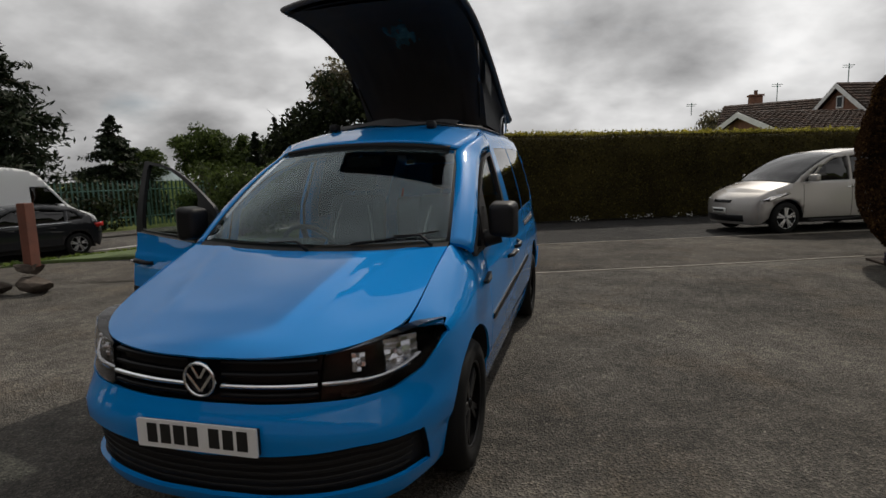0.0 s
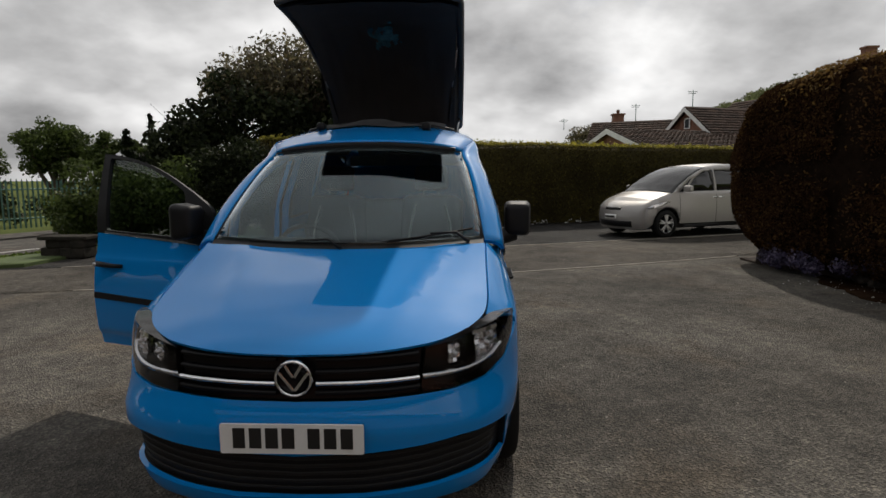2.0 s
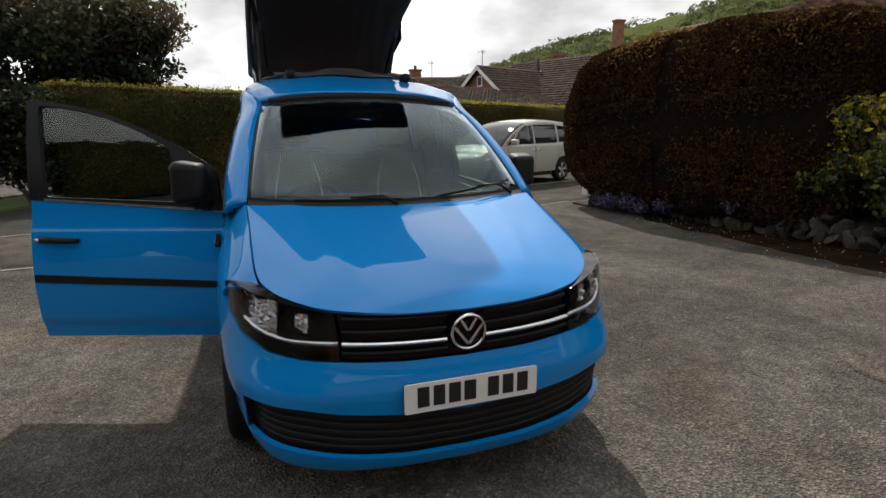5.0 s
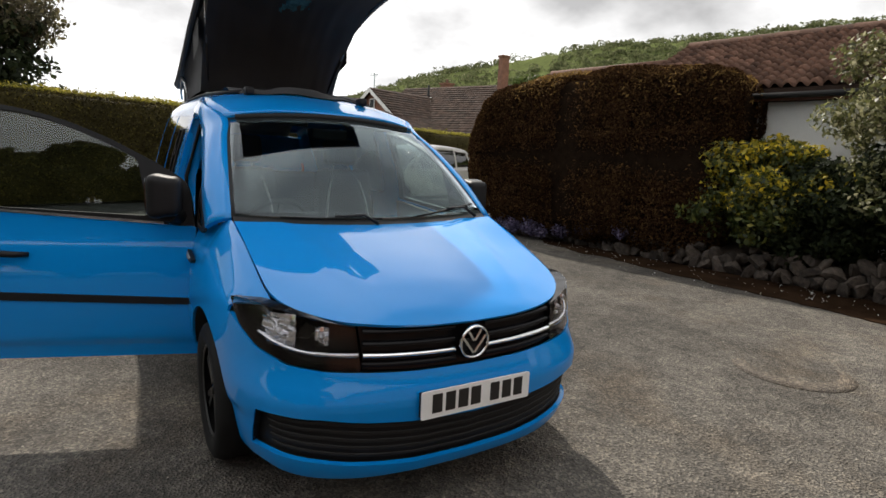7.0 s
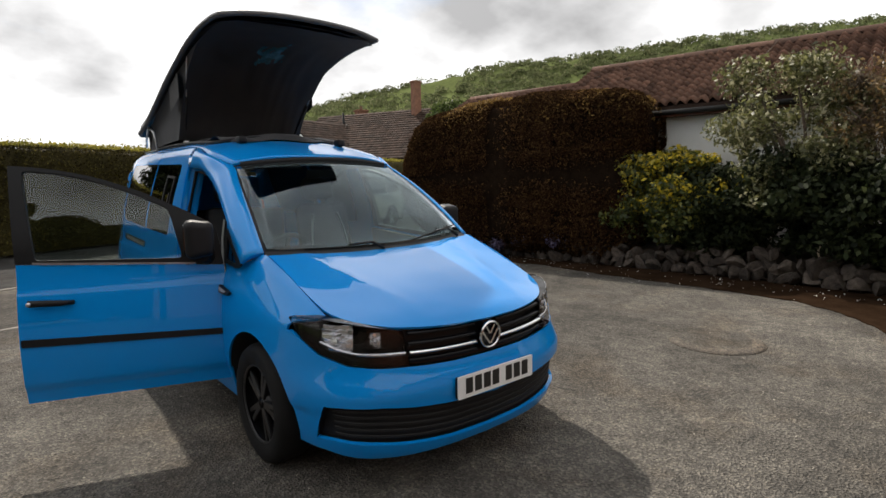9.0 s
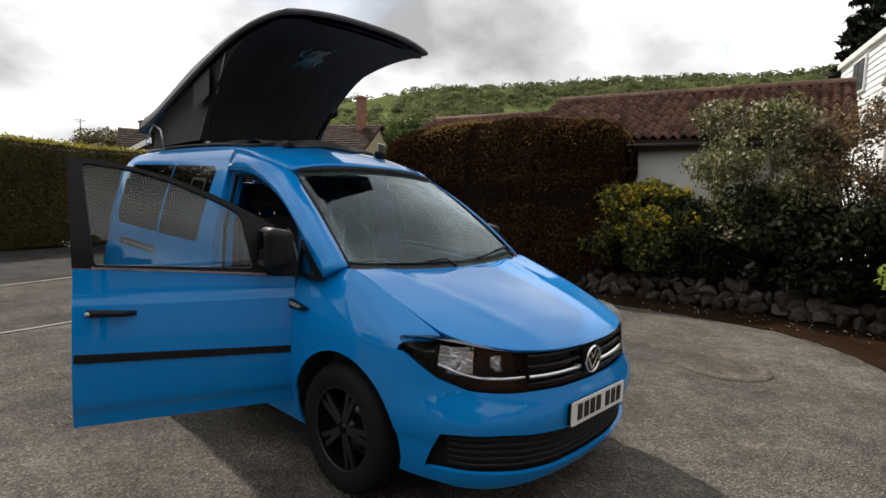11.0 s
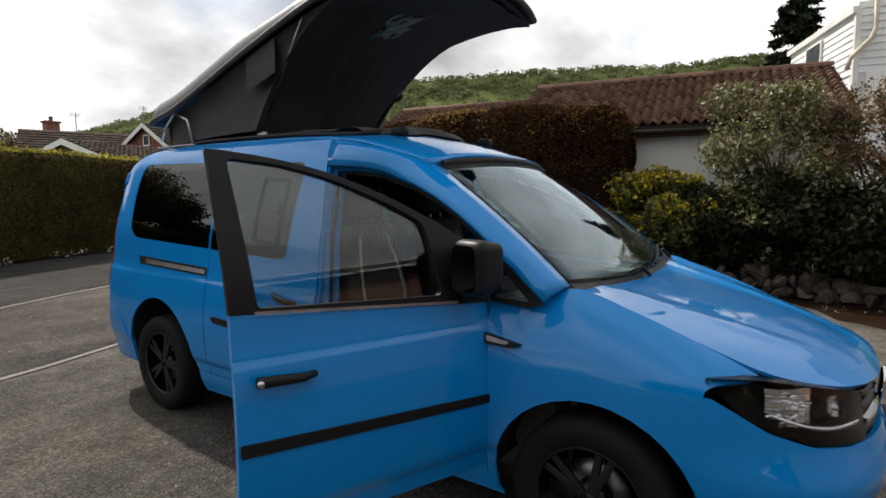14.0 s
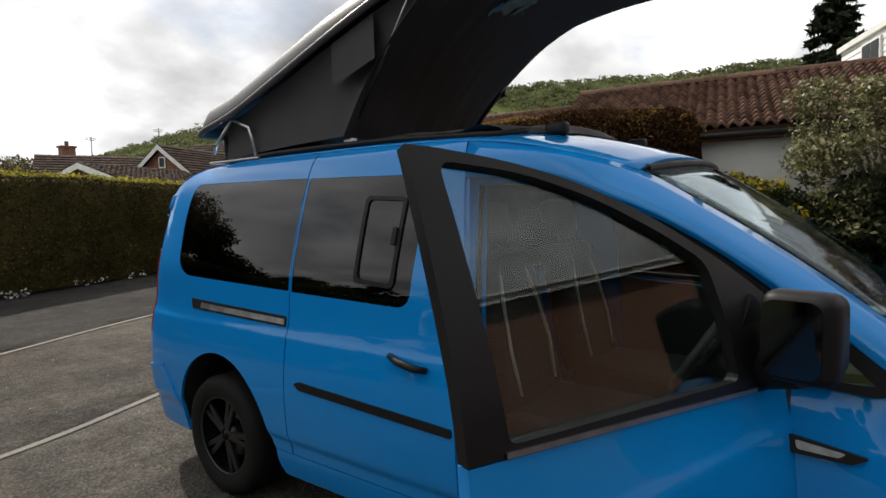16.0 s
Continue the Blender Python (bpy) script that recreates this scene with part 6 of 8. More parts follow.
def shrub(name, label, c, rad, nclump, csize, nleaf, leaf, lsize, seed, base=None, category="shrub", flat=0.9, fill=0.4, low=-0.7, long=1.6, twigs=0, group=""):
    s = thing(name, label, category, group=group)
    cl = random_clumps(c, rad, nclump, csize, seed, low)
    P, d = blob_points(cl, nleaf, seed, fill)
    P[:, 2] = np.maximum(P[:, 2], 0.06)
    dz = dip(c[0], c[1])
    P[:, 2] += dz
    part("foliage", leaf_mesh("foliage", P, d, lsize, leaf, flat, seed, long), None, s, "", "stuff")
    base = base or (c[0], c[1], 0.0)
    base = (base[0], base[1], base[2] + dz)
    cl = [(q[0], q[1], q[2] + dz) + tuple(q[3:]) for q in cl]
    limbs(s, base, [q[:3] for q in cl[:min(len(cl), 14)]], max(0.025, 0.035 * rad[2]), seed)
    if twigs:
        r = np.random.default_rng(seed + 5)
        bms = []
        for k in range(twigs):
            q = cl[r.integers(len(cl))]
            a = np.array(q[:3])
            e = a + np.array([r.normal(0, 0.45), r.normal(0, 0.45), abs(r.normal(0.55, 0.3))]) * q[3] * (1.5 if c[1] > 8 else 0.9)
            bms.append(tube_bm([tuple(a), tuple((a + e) / 2 + r.normal(0, 0.04, 3)), tuple(e)], [0.012, 0.009, 0.004], 4))
        part("twig_mass", join_bm(*bms), BARK, s, "", "stuff")
    return s


# bed by the garage
gs = shrub("golden_shrub", "green shrub with bright yellow variegated leaves", (6.66, 1.80, 1.08), (0.70, 1.50, 0.92), 60, 0.30, 20000, VARIEG, 0.052, 11, (6.8, 1.9, 0.35))
r_g = np.random.default_rng(77)
tops = [c for c in random_clumps((6.66, 1.80, 1.10), (0.72, 1.52, 0.95), 60, 0.28, 11) if c[2] > 0.95]
P, d = blob_points(tops, 10000, 27, 0.25)
k = P[:, 2] + 0.25 * r_g.normal(0, 1, len(P)) > 1.05
part("golden_leaves", leaf_mesh("golden_leaves", P[k], d[k], 0.05, GOLDEN, 0.9, 28), None, gs, "bright yellow leaf tips", "stuff")
shrub("silver_shrub", "tall evergreen shrub with silvery glossy leaves", (6.85, 0.20, 1.95), (0.80, 1.15, 1.40), 64, 0.26, 15000, OLIVE, 0.044, 12, (7.1, -0.1, 0.35), twigs=70, fill=0.55)
shrub("twiggy_shrub", "half-bare brown twiggy shrub", (7.05, -1.25, 2.0), (0.75, 1.25, 1.15), 56, 0.30, 10500, OCHRE, 0.038, 13, (7.1, -1.3, 0.3), twigs=420)
shrub("dark_shrub", "dark low evergreen shrub in the bed", (6.66, -0.9, 1.0), (0.6, 1.8, 0.85), 52, 0.36, 24000, DARKLEAF, 0.06, 14, (6.9, -0.9, 0.3))
shrub("dark_shrub", "dark low evergreen shrub in the bed", (6.68, 1.0, 0.92), (0.5, 0.9, 0.72), 34, 0.32, 14000, DARKLEAF, 0.055, 15, (6.9, 0.9, 0.3))
shrub("lime_conifer", "bright lime-green feathery conifer", (5.75, -2.35, 0.85), (0.66, 0.76, 0.86), 40, 0.26, 9000, LIME, 0.040, 16, (5.75, -2.35, 0.0), long=2.6)
shrub("mauve_bedding", "low mauve-flowered ground cover along the bed", (5.72, 5.7, 0.22), (0.45, 1.35, 0.16), 24, 0.20, 6000, LILAC, 0.035, 17, (5.7, 5.7, 0.0), "ground cover", low=-0.2)
shrub("mauve_bedding", "low mauve-flowered ground cover along the bed", (5.95, 3.9, 0.38), (0.25, 0.8, 0.12), 12, 0.16, 2500, LILAC, 0.035, 18, (5.95, 3.9, 0.2), "ground cover", low=-0.2)
shrub("dark_shrub", "dark evergreen shrub at the end of the hedge", (-4.9, 11.0, 1.35), (0.95, 0.8, 1.2), 34, 0.40, 9000, DARKLEAF, 0.065, 19, (-4.9, 11.0, 0.0))
# behind the hedge and to the side of the lane
shrub("elder_bush", "tall overgrown bush with budding branches", (-5.2, 14.2, 2.6), (3.6, 1.8, 2.1), 90, 0.68, 26000, DARKLEAF, 0.11, 21, (-4.5, 14.2, 0.0), twigs=60)


def budding_bush(c, rad, stems, seed):
    """Upright budding stems that fan out of a dark bush, each with small leaves towards its tip."""
    t = thing("budding_bush", "pale budding stems rising above a dark bush", "shrub")
    r = np.random.default_rng(seed)
    dz = dip(c[0], c[1])
    bms, P, N = [], [], []
    for _ in range(stems):
        a, k = r.uniform(0, 6.283), math.sqrt(r.random())
        up = math.sqrt(max(0.0, 1 - k * k)) * r.uniform(0.55, 1.08)
        tip = np.array([c[0] + math.cos(a) * k * rad[0], c[1] + math.sin(a) * k * rad[1], c[2] + up * rad[2] + dz])
        foot = np.array([c[0] + math.cos(a) * k * rad[0] * 0.72, c[1] + math.sin(a) * k * rad[1] * 0.72, c[2] - 0.5 + dz])
        bend = (foot + tip) / 2 + r.normal(0, 0.08, 3)
        bms.append(tube_bm([tuple(foot), tuple(bend), tuple(tip)], [0.016, 0.011, 0.004], 4))
        for _ in range(26):
            q = r.uniform(0.30, 1.02)
            p = (bend + (tip - bend) * (2 * q - 1)) if q > 0.5 else (foot + (bend - foot) * 2 * q)
            P.append(p + r.normal(0, 0.075, 3))
            N.append(r.normal(0, 1, 3) + np.array([0, 0, 0.4]))
    part("stem_mass", join_bm(*bms), BARK, t, "", "stuff")
    part("foliage", leaf_mesh("foliage", P, np.array(N) / np.linalg.norm(N, axis=1, keepdims=True), 0.085, BUD, 0.9, seed), None, t, "", "stuff")
    limbs(t, (c[0] + 0.6, c[1], dz), [(c[0] + k, c[1] + 0.3 * k, c[2] + dz) for k in (-2.0, -1.1, -0.3, 0.5, 1.3, 2.0)], 0.07, seed)


budding_bush((-4.55, 14.5, 3.9), (2.85, 1.5, 1.78), 520, 22)
shrub("roadside_bush", "dense dark green bush beside the lane", (-7.0, 9.7, 1.0), (1.7, 1.4, 0.95), 40, 0.42, 12000, BROADLEAF, 0.070, 23, (-7.0, 9.7, 0.0))
shrub("roadside_bush", "dense dark green bush beside the lane", (-9.3, 12.3, 0.95), (1.6, 1.3, 0.9), 30, 0.5, 6000, BROADLEAF, 0.085, 24, (-9.3, 12.3, 0.0))
shrub("garden_tree", "small fresh green tree between the roofs", (11.4, 12.9, 3.5), (0.75, 0.75, 0.95), 26, 0.40, 4200, BROADLEAF, 0.075, 25, (11.4, 12.9, 0.0), "tree")


def broadleaf(name, label, at, h, rad, seed, leaf=BROADLEAF, n=9000, size=0.16):
    t = thing(name, label, "tree")
    dz = dip(*at)
    c = (at[0], at[1], h - rad[2] + dz)
    cl = random_clumps(c, rad, 46, rad[0] * 0.30, seed, -0.6)
    P, d = blob_points(cl, n, seed, 0.4)
    part("crown", leaf_mesh("crown", P, d, size, leaf, 0.9, seed), None, t, "", "stuff")
    limbs(t, (at[0], at[1], dz), [q[:3] for q in cl[:16]], 0.16, seed)


broadleaf("round_tree", "rounded spring-green broadleaf tree", (-25.6, 33.0), 5.9, (2.5, 2.5, 2.1), 31)
broadleaf("round_tree", "rounded spring-green broadleaf tree", (-21.2, 32.5), 5.0, (1.7, 1.7, 1.6), 32)
broadleaf("round_tree", "rounded spring-green broadleaf tree", (-17.5, 33.5), 4.3, (2.6, 2.0, 1.5), 33)
broadleaf("round_tree", "rounded spring-green broadleaf tree", (-31.5, 33.0), 4.6, (2.0, 2.0, 1.7), 34)
broadleaf("round_tree", "rounded spring-green broadleaf tree", (-12.0, 24.0), 3.2, (2.2, 1.6, 1.3), 35, DARKLEAF)
broadleaf("far_tree", "far pale broadleaf tree over the rooftops", (15.0, 58.0), 6.8, (3.2, 3.2, 2.2), 36, BUD, 6000, 0.2)
broadleaf("far_tree", "far pale broadleaf tree over the rooftops", (21.0, 60.0), 6.4, (2.8, 2.8, 2.0), 37, BUD, 6000, 0.2)

# tall garden trees behind the camera, mirrored in the door's glass
for x_t, y_t, h_t, w_t, k_t in ((-14.6, -9.4, 9.9, 3.0, 51), (-12.4, -11.8, 9.6, 3.2, 52), (-10.4, -13.9, 9.0, 2.7, 53), (-8.6, -14.6, 7.0, 2.2, 54), (-17.4, -7.2, 9.2, 2.8, 55), (-18.0, -4.2, 8.6, 2.8, 59), (-18.6, -1.0, 7.6, 2.6, 60), (-11.0, -10.6, 4.2, 2.4, 56), (-8.4, -12.6, 3.8, 2.2, 57), (-13.8, -8.0, 4.0, 2.4, 58)):
    broadleaf("garden_tree", "tall dark leafy tree beside the brick house", (x_t, y_t), h_t, (w_t, w_t, 0.47 * h_t), k_t, DARKLEAF, 20000, 0.26)


def conifer(name, label, at, h, rad, seed, levels=17, leaf=CONIFER, size=0.16, per=9):
    t = thing(name, label, "tree")
    r = np.random.default_rng(seed)
    dz = dip(*at)
    part("trunk", tube_bm([(at[0], at[1], dz), (at[0], at[1], h * 0.5 + dz), (at[0], at[1], h + dz)], [0.05 * h * 0.4, 0.03 * h * 0.4, 0.02], 8), BARK, t)
    P, N = [], []
    bms = []
    for i in range(levels):
        q = i / (levels - 1)
        z = h * (0.10 + 0.88 * q + r.normal(0, 0.012)) + dz
        R = rad * (1 - q) ** 0.85 + 0.06
        for k in range(max(4, int(per * (1 - 0.6 * q)))):
            a = r.uniform(0, 6.283)
            zk = z + r.normal(0, 0.35) * h / levels
            L = R * r.uniform(0.6, 1.18)
            dz = L * r.uniform(-0.22, 0.16)
            tip = np.array([at[0] + math.cos(a) * L, at[1] + math.sin(a) * L, zk + dz])
            b0 = np.array([at[0], at[1], zk])
            bms.append(tube_bm([tuple(b0), tuple((b0 + tip) / 2 + np.array([0, 0, 0.05 * L])), tuple(tip)], [0.03, 0.02, 0.006], 4))
            m = int(95 * L / max(rad, 0.1)) + 30
            for _ in range(m):
                s = r.uniform(0.15, 1.03)
                P.append(b0 + (tip - b0) * s + np.array([r.normal(0, 0.10 * L), r.normal(0, 0.10 * L), r.normal(-0.03, 0.05 * L)]))
                N.append((math.cos(a) * 0.3, math.sin(a) * 0.3, 0.7))
    part("branch_whorl", join_bm(*bms), BARK, t, "", "stuff")
    part("foliage", leaf_mesh("foliage", P, N, size, leaf, 0.7, seed, 2.4), None, t, "", "stuff")


conifer("conifer", "tall dark spreading conifer", (-22.6, 15.4), 8.9, 3.6, 41, 22, size=0.15, per=17)
conifer("conifer", "dark cone-shaped conifer across the road", (-25.0, 24.2), 5.2, 2.4, 42, 19, size=0.13, per=15)
conifer("small_conifer", "small dark feathery conifer", (-12.4, 20.6), 4.0, 0.8, 43, 12, size=0.12)
conifer("small_conifer", "small dark feathery conifer", (-13.6, 20.8), 3.5, 0.7, 44, 12, size=0.12)
conifer("small_conifer", "small dark feathery conifer", (-11.5, 21.2), 3.2, 0.7, 45, 12, size=0.12)
conifer("conifer", "tall dark conifer behind the white house", (23.2, 1.0), 10.6, 2.2, 46, 30, size=0.17, per=16)


# verge grass and hillside woodland
r = np.random.default_rng(3)
G = []
while len(G) < 5000:
    s, o = r.uniform(-4, 12), r.uniform(3.7, 6.2)
    x, y = rd(s, o)
    G.append((x, y, 0.065 + dip(x, y)))
part("verge_blades", leaf_mesh("verge_blades", G, np.tile([0.4, 0, 0.2], (len(G), 1)), 0.055, GRASS, 0.8, 6, 2.0))
tagged(bpy.data.objects["verge_blades"], "short uneven grass blades on the verge", "grass", kind="stuff")

wood = thing("hillside_wood", "spring-green woodland covering the distant hillside", "woodland", kind="stuff")
P, N = [], []
GROWN = []
while len(GROWN) < 5200:
    a, dd = radians(r.uniform(2, 100)), r.uniform(190, 395)
    dd /= max(0.45, math.cos(a - radians(53.13)))
    x, y = dd * math.sin(a), dd * math.cos(a)
    h = hill_h(x, y)
    if h < 2 or (lumpy(x, y, 0, 0.02, 9.0) < -0.35 and r.random() < 0.8):
        continue
    GROWN.append((x, y, h, r.uniform(2.2, 4.2) * (0.75 + 0.5 * r.random() ** 3)))
for x, y, h, k in GROWN:
    m = 36
    d = r.normal(0, 1, (m, 3))
    d[:, 2] = np.abs(d[:, 2])
    d /= np.linalg.norm(d, axis=1, keepdims=True)
    q = d * k * (0.75 + 0.3 * r.random((m, 1))) * np.array([1.25, 1.25, 0.85])
    P += [(x + a[0], y + a[1], h + 0.3 + a[2]) for a in q]
    N += [tuple(a) for a in d]
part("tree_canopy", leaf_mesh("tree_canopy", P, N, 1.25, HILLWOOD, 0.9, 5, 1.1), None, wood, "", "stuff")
# ---- bed, stone wall, houses ----
bed_outline = [(6.05, 7.3), (5.45, 7.0), (5.55, 6.0), (6.02, 5.4), (6.10, 3.2), (6.36, 1.1), (6.45, -0.4), (6.25, -2.0), (6.0, -5.0), (12.0, -5.0), (12.0, 9.0), (7.5, 8.6)]
pts, faces = flat_fill(bed_outline, (), 0.35)
bv = []
for x, y in pts:
    edge_x = interp(y, [(-5, 6.0), (-2, 6.25), (-0.4, 6.45), (1.1, 6.36), (3.2, 6.10), (5.4, 6.02), (6.0, 5.55), (7.3, 6.0)])
    h = min(0.36, max(0.03, 0.03 + (x - edge_x - 0.05) * 1.1)) + 0.05 * lumpy(x, y, 0, 2.1)
    bv.append((x, y, max(0.012, h)))
solo("flower_bed", shell(bv, faces, 0.2, SOIL, "flower_bed", outward=(0, 0, 1)), None, "dark soil bed behind the stone edging", "flower bed", kind="structure")
# damp earth spilled onto the drive in front of the stones
eo = spline([(6.35, 5.3), (5.50, 4.9), (5.38, 3.4), (5.40, 1.6), (5.34, 0.1), (5.18, -0.75), (4.65, -1.35), (4.1, -1.9), (4.4, -2.8), (5.6, -3.2), (6.6, -2.4), (6.6, 1.2)], 16, True)
pts, faces = flat_fill([(p[0] + 0.16 * lumpy(p[0], p[1], 0, 1.7, 3.0) + 0.08 * lumpy(p[0], p[1], 0, 6.0, 1.0), p[1] + 0.12 * lumpy(p[0], p[1], 0, 2.3, 5.0)) for p in eo], (), 0.3)
solo("spilled_earth", shell([(x, y, 0.008 + 0.004 * lumpy(x, y, 0, 3.0)) for x, y in pts], faces, 0.006, EARTH, "spilled_earth", outward=(0, 0, 1)), None, "thin brown earth washed over the tarmac edge", "soil", kind="structure")

wall = thing("stone_edging", "low dry-laid wall of rough grey stones edging the bed", "stone wall")
r = np.random.default_rng(21)


def stone_mesh(seed):
    q = np.random.default_rng(seed)
    bm = bmesh.new()
    bmesh.ops.create_icosphere(bm, subdivisions=2, radius=0.5)
    planes = [(d / np.linalg.norm(d), q.uniform(0.16, 0.34)) for d in q.normal(0, 1, (9, 3))]
    for v in bm.verts:
        c = np.array(v.co)
        for d, k in planes:
            s = c @ d
            if s > k:
                c = c - d * (s - k)
        ln = np.linalg.norm(c)
        if ln > 0.37:
            c = c * (0.37 + 0.35 * (ln - 0.37)) / ln
        c += q.normal(0, 0.008, 3)
        v.co = Vector(c)
    me = bpy.data.meshes.new("stone")
    bm.to_mesh(me)
    bm.free()
    me.materials.append(STONE)
    return me


stones = [stone_mesh(k) for k in range(9)]


def wall_x(y):
    return interp(y, [(-4.5, 6.02), (-2, 6.22), (-0.4, 6.42), (1.1, 6.33), (3.2, 6.06), (5.4, 5.98), (5.9, 5.65), (6.6, 5.5)])


for course, (z, hh) in enumerate(((0.08, 0.24), (0.22, 0.22), (0.33, 0.16))):
    y = -3.2
    while y < (6.4 if course == 0 else 5.2):
        w = r.uniform(0.08, 0.27) * (0.8 if course == 2 else 1)
        if course < 2 or r.random() < 0.55:
            ob = new("stone", stones[r.integers(len(stones))])
            ob.parent = wall
            s = 1.45
            ob.matrix_basis = Matrix.Translation((wall_x(y + w / 2) + r.normal(0.03 * course, 0.03), y + w / 2, z * r.uniform(0.9, 1.1))) @ Euler((r.normal(0, 0.5), r.normal(0, 0.4), r.normal(0, 0.5))).to_matrix().to_4x4() @ Matrix.Diagonal((r.uniform(0.22, 0.34) * s, w * s, hh * s * r.uniform(0.8, 1.2), 1))
        y += w * r.uniform(0.86, 1.0)
big = new("stone", stones[3]); big.parent = wall
big.matrix_basis = Matrix.Translation((6.40, -0.42, 0.24)) @ Matrix.Diagonal((0.42, 0.40, 0.62, 1))
# a bent pale pipe end on the wall
pp = spline([(6.36, -0.42, 0.40), (6.33, -0.42, 0.50), (6.34, -0.45, 0.56), (6.38, -0.53, 0.585), (6.42, -0.60, 0.57)], 5)
solo("bent_pipe", tube_bm(pp, 0.011, 8), CREAM, "bent white pipe standing on the stones", "pipe")
# fallen petals on the shaded strip
P = []
for _ in range(260):
    y = r.uniform(-2.6, 5)
    P.append((wall_x(y) - abs(r.normal(0.35, 0.35)), y, 0.016))
part("fallen_petals", leaf_mesh("fallen_petals", P, np.tile([0, 0, 1.0], (len(P), 1)), 0.018, WHITEPETAL, 0.3, 7, 1.3))
tagged(bpy.data.objects["fallen_petals"], "white petals fallen on the tarmac", "petals", kind="stuff")
P = []
for _ in range(90):
    u = r.choice([0.26, 0.28, 0.33, 0.345, 0.36, 0.40, 0.42, 0.52, 0.27]) + r.normal(0, 0.004)
    b = H0 + (H1 - H0) * u + hn * r.uniform(0.05, 0.25)
    P.append((b[0], b[1], r.uniform(0.03, 0.16)))
part("white_flowers", leaf_mesh("white_flowers", P, np.tile([0, 0, 0.6], (len(P), 1)), 0.05, WHITEPETAL, 0.8, 7, 1.2))
tagged(bpy.data.objects["white_flowers"], "white flowers along the foot of the hedge", "flowers", kind="stuff")

# ---- garage with clay pantiles ----
RID = Vector((9.45, 5.25, 3.92))
RV = Vector((0.18, -0.984, 0)).normalized()       # along the ridge
PV = Vector((RV.y, -RV.x, 0)).normalized()        # from the ridge towards the drive
if PV.x > 0:
    PV = -PV
RUN, DROP, RLEN = 2.52, 1.22, 5.75
garage = thing("garage", "white rendered garage with a brown pantile roof", "garage")


def roof_at(a, b, lift=0.0):
    """a metres along the ridge, b from 0 at the ridge to 1 at the eave."""
    n = (PV * DROP + Vector((0, 0, RUN))).normalized()
    return RID + RV * a + PV * (RUN * b) - Vector((0, 0, DROP * b)) + n * lift


def block(p, along, across, l, w, h, z0=0.0):
    """A box by its corner and two plan directions."""
    bm = bmesh.new()
    c = [p, p + along * l, p + along * l + across * w, p + across * w]
    A = [bm.verts.new((q.x, q.y, z0)) for q in c]
    B = [bm.verts.new((q.x, q.y, z0 + h)) for q in c]
    bm.faces.new(A[::-1]); bm.faces.new(B)
    for i in range(4):
        j = (i + 1) % 4
        bm.faces.new((A[i], A[j], B[j], B[i]))
    bmesh.ops.recalc_face_normals(bm, faces=bm.faces[:])
    return bm


w0 = RID + PV * (RUN - 0.22) + RV * 0.12
w0.z = 0
part("wall", block(w0, RV, -PV, RLEN - 0.24, 4.6, 2.50), RENDERW, garage, "white rendered wall")
for sgn in (1, -1):
    bm = bmesh.new()
    q = [RID + RV * 0.0, RID + RV * RLEN, RID + RV * RLEN + PV * sgn * RUN - Vector((0, 0, DROP)), RID + PV * sgn * RUN - Vector((0, 0, DROP))]
    lo = [bm.verts.new(v - Vector((0, 0, 0.10))) for v in q]
    hi = [bm.verts.new(v - Vector((0, 0, 0.02))) for v in q]
    bm.faces.new(lo); bm.faces.new(hi[::-1])
    for i in range(4):
        bm.faces.new((lo[i], lo[(i + 1) % 4], hi[(i + 1) % 4], hi[i]))
    bmesh.ops.recalc_face_normals(bm, faces=bm.faces[:])
    part("roof_deck", bm, ROOFFAR, garage)
for a in (0.14, RLEN - 0.14):
    bm = bmesh.new()
    q = [RID + RV * a - Vector((0, 0, 0.1)), RID + RV * a + PV * (RUN - 0.2) - Vector((0, 0, DROP)), RID + RV * a - PV * (RUN - 0.2) - Vector((0, 0, DROP))]
    A = [bm.verts.new(v - RV * 0.04) for v in q]
    B = [bm.verts.new(v + RV * 0.04) for v in q]
    bm.faces.new(A); bm.faces.new(B[::-1])
    for i in range(3):
        bm.faces.new((A[i], A[(i + 1) % 3], B[(i + 1) % 3], B[i]))
    bmesh.ops.recalc_face_normals(bm, faces=bm.faces[:])
    part("gable_end", bm, RENDERW, garage)
part("fascia", block(RID + PV * (RUN - 0.02) - Vector((0, 0, 0)), RV, -PV, RLEN, 0.03, 0.12, 2.50), WOODPOST, garage, "dark brown fascia board")
part("gutter", tube_bm([tuple(roof_at(0.0, 1.03, -0.10)), tuple(roof_at(RLEN, 1.03, -0.10))], 0.045, 8), UNDER, garage, "black gutter")


def pantile(w, l):
    """One S-shaped clay tile, x across, y down the slope, with a thick lower edge."""
    v, f = [], []
    n = 9
    for y in (0.0, l):
        for i in range(n):
            x = w * 1.06 * i / (n - 1)
            z = 0.038 * math.sin(2 * math.pi * (i / (n - 1)) - 0.6) + (0.060 if y > 0 else 0.004)
            v.append((x, y, z))
    for i in range(n):
        x, y, z = v[n + i]
        v.append((x, y - 0.002, z - 0.058))
    f = [[i, i + 1, n + i + 1, n + i] for i in range(n - 1)] + [[n + i, n + i + 1, 2 * n + i + 1, 2 * n + i] for i in range(n - 1)]
    return mesh_from("tile", v, f, TILE, True)


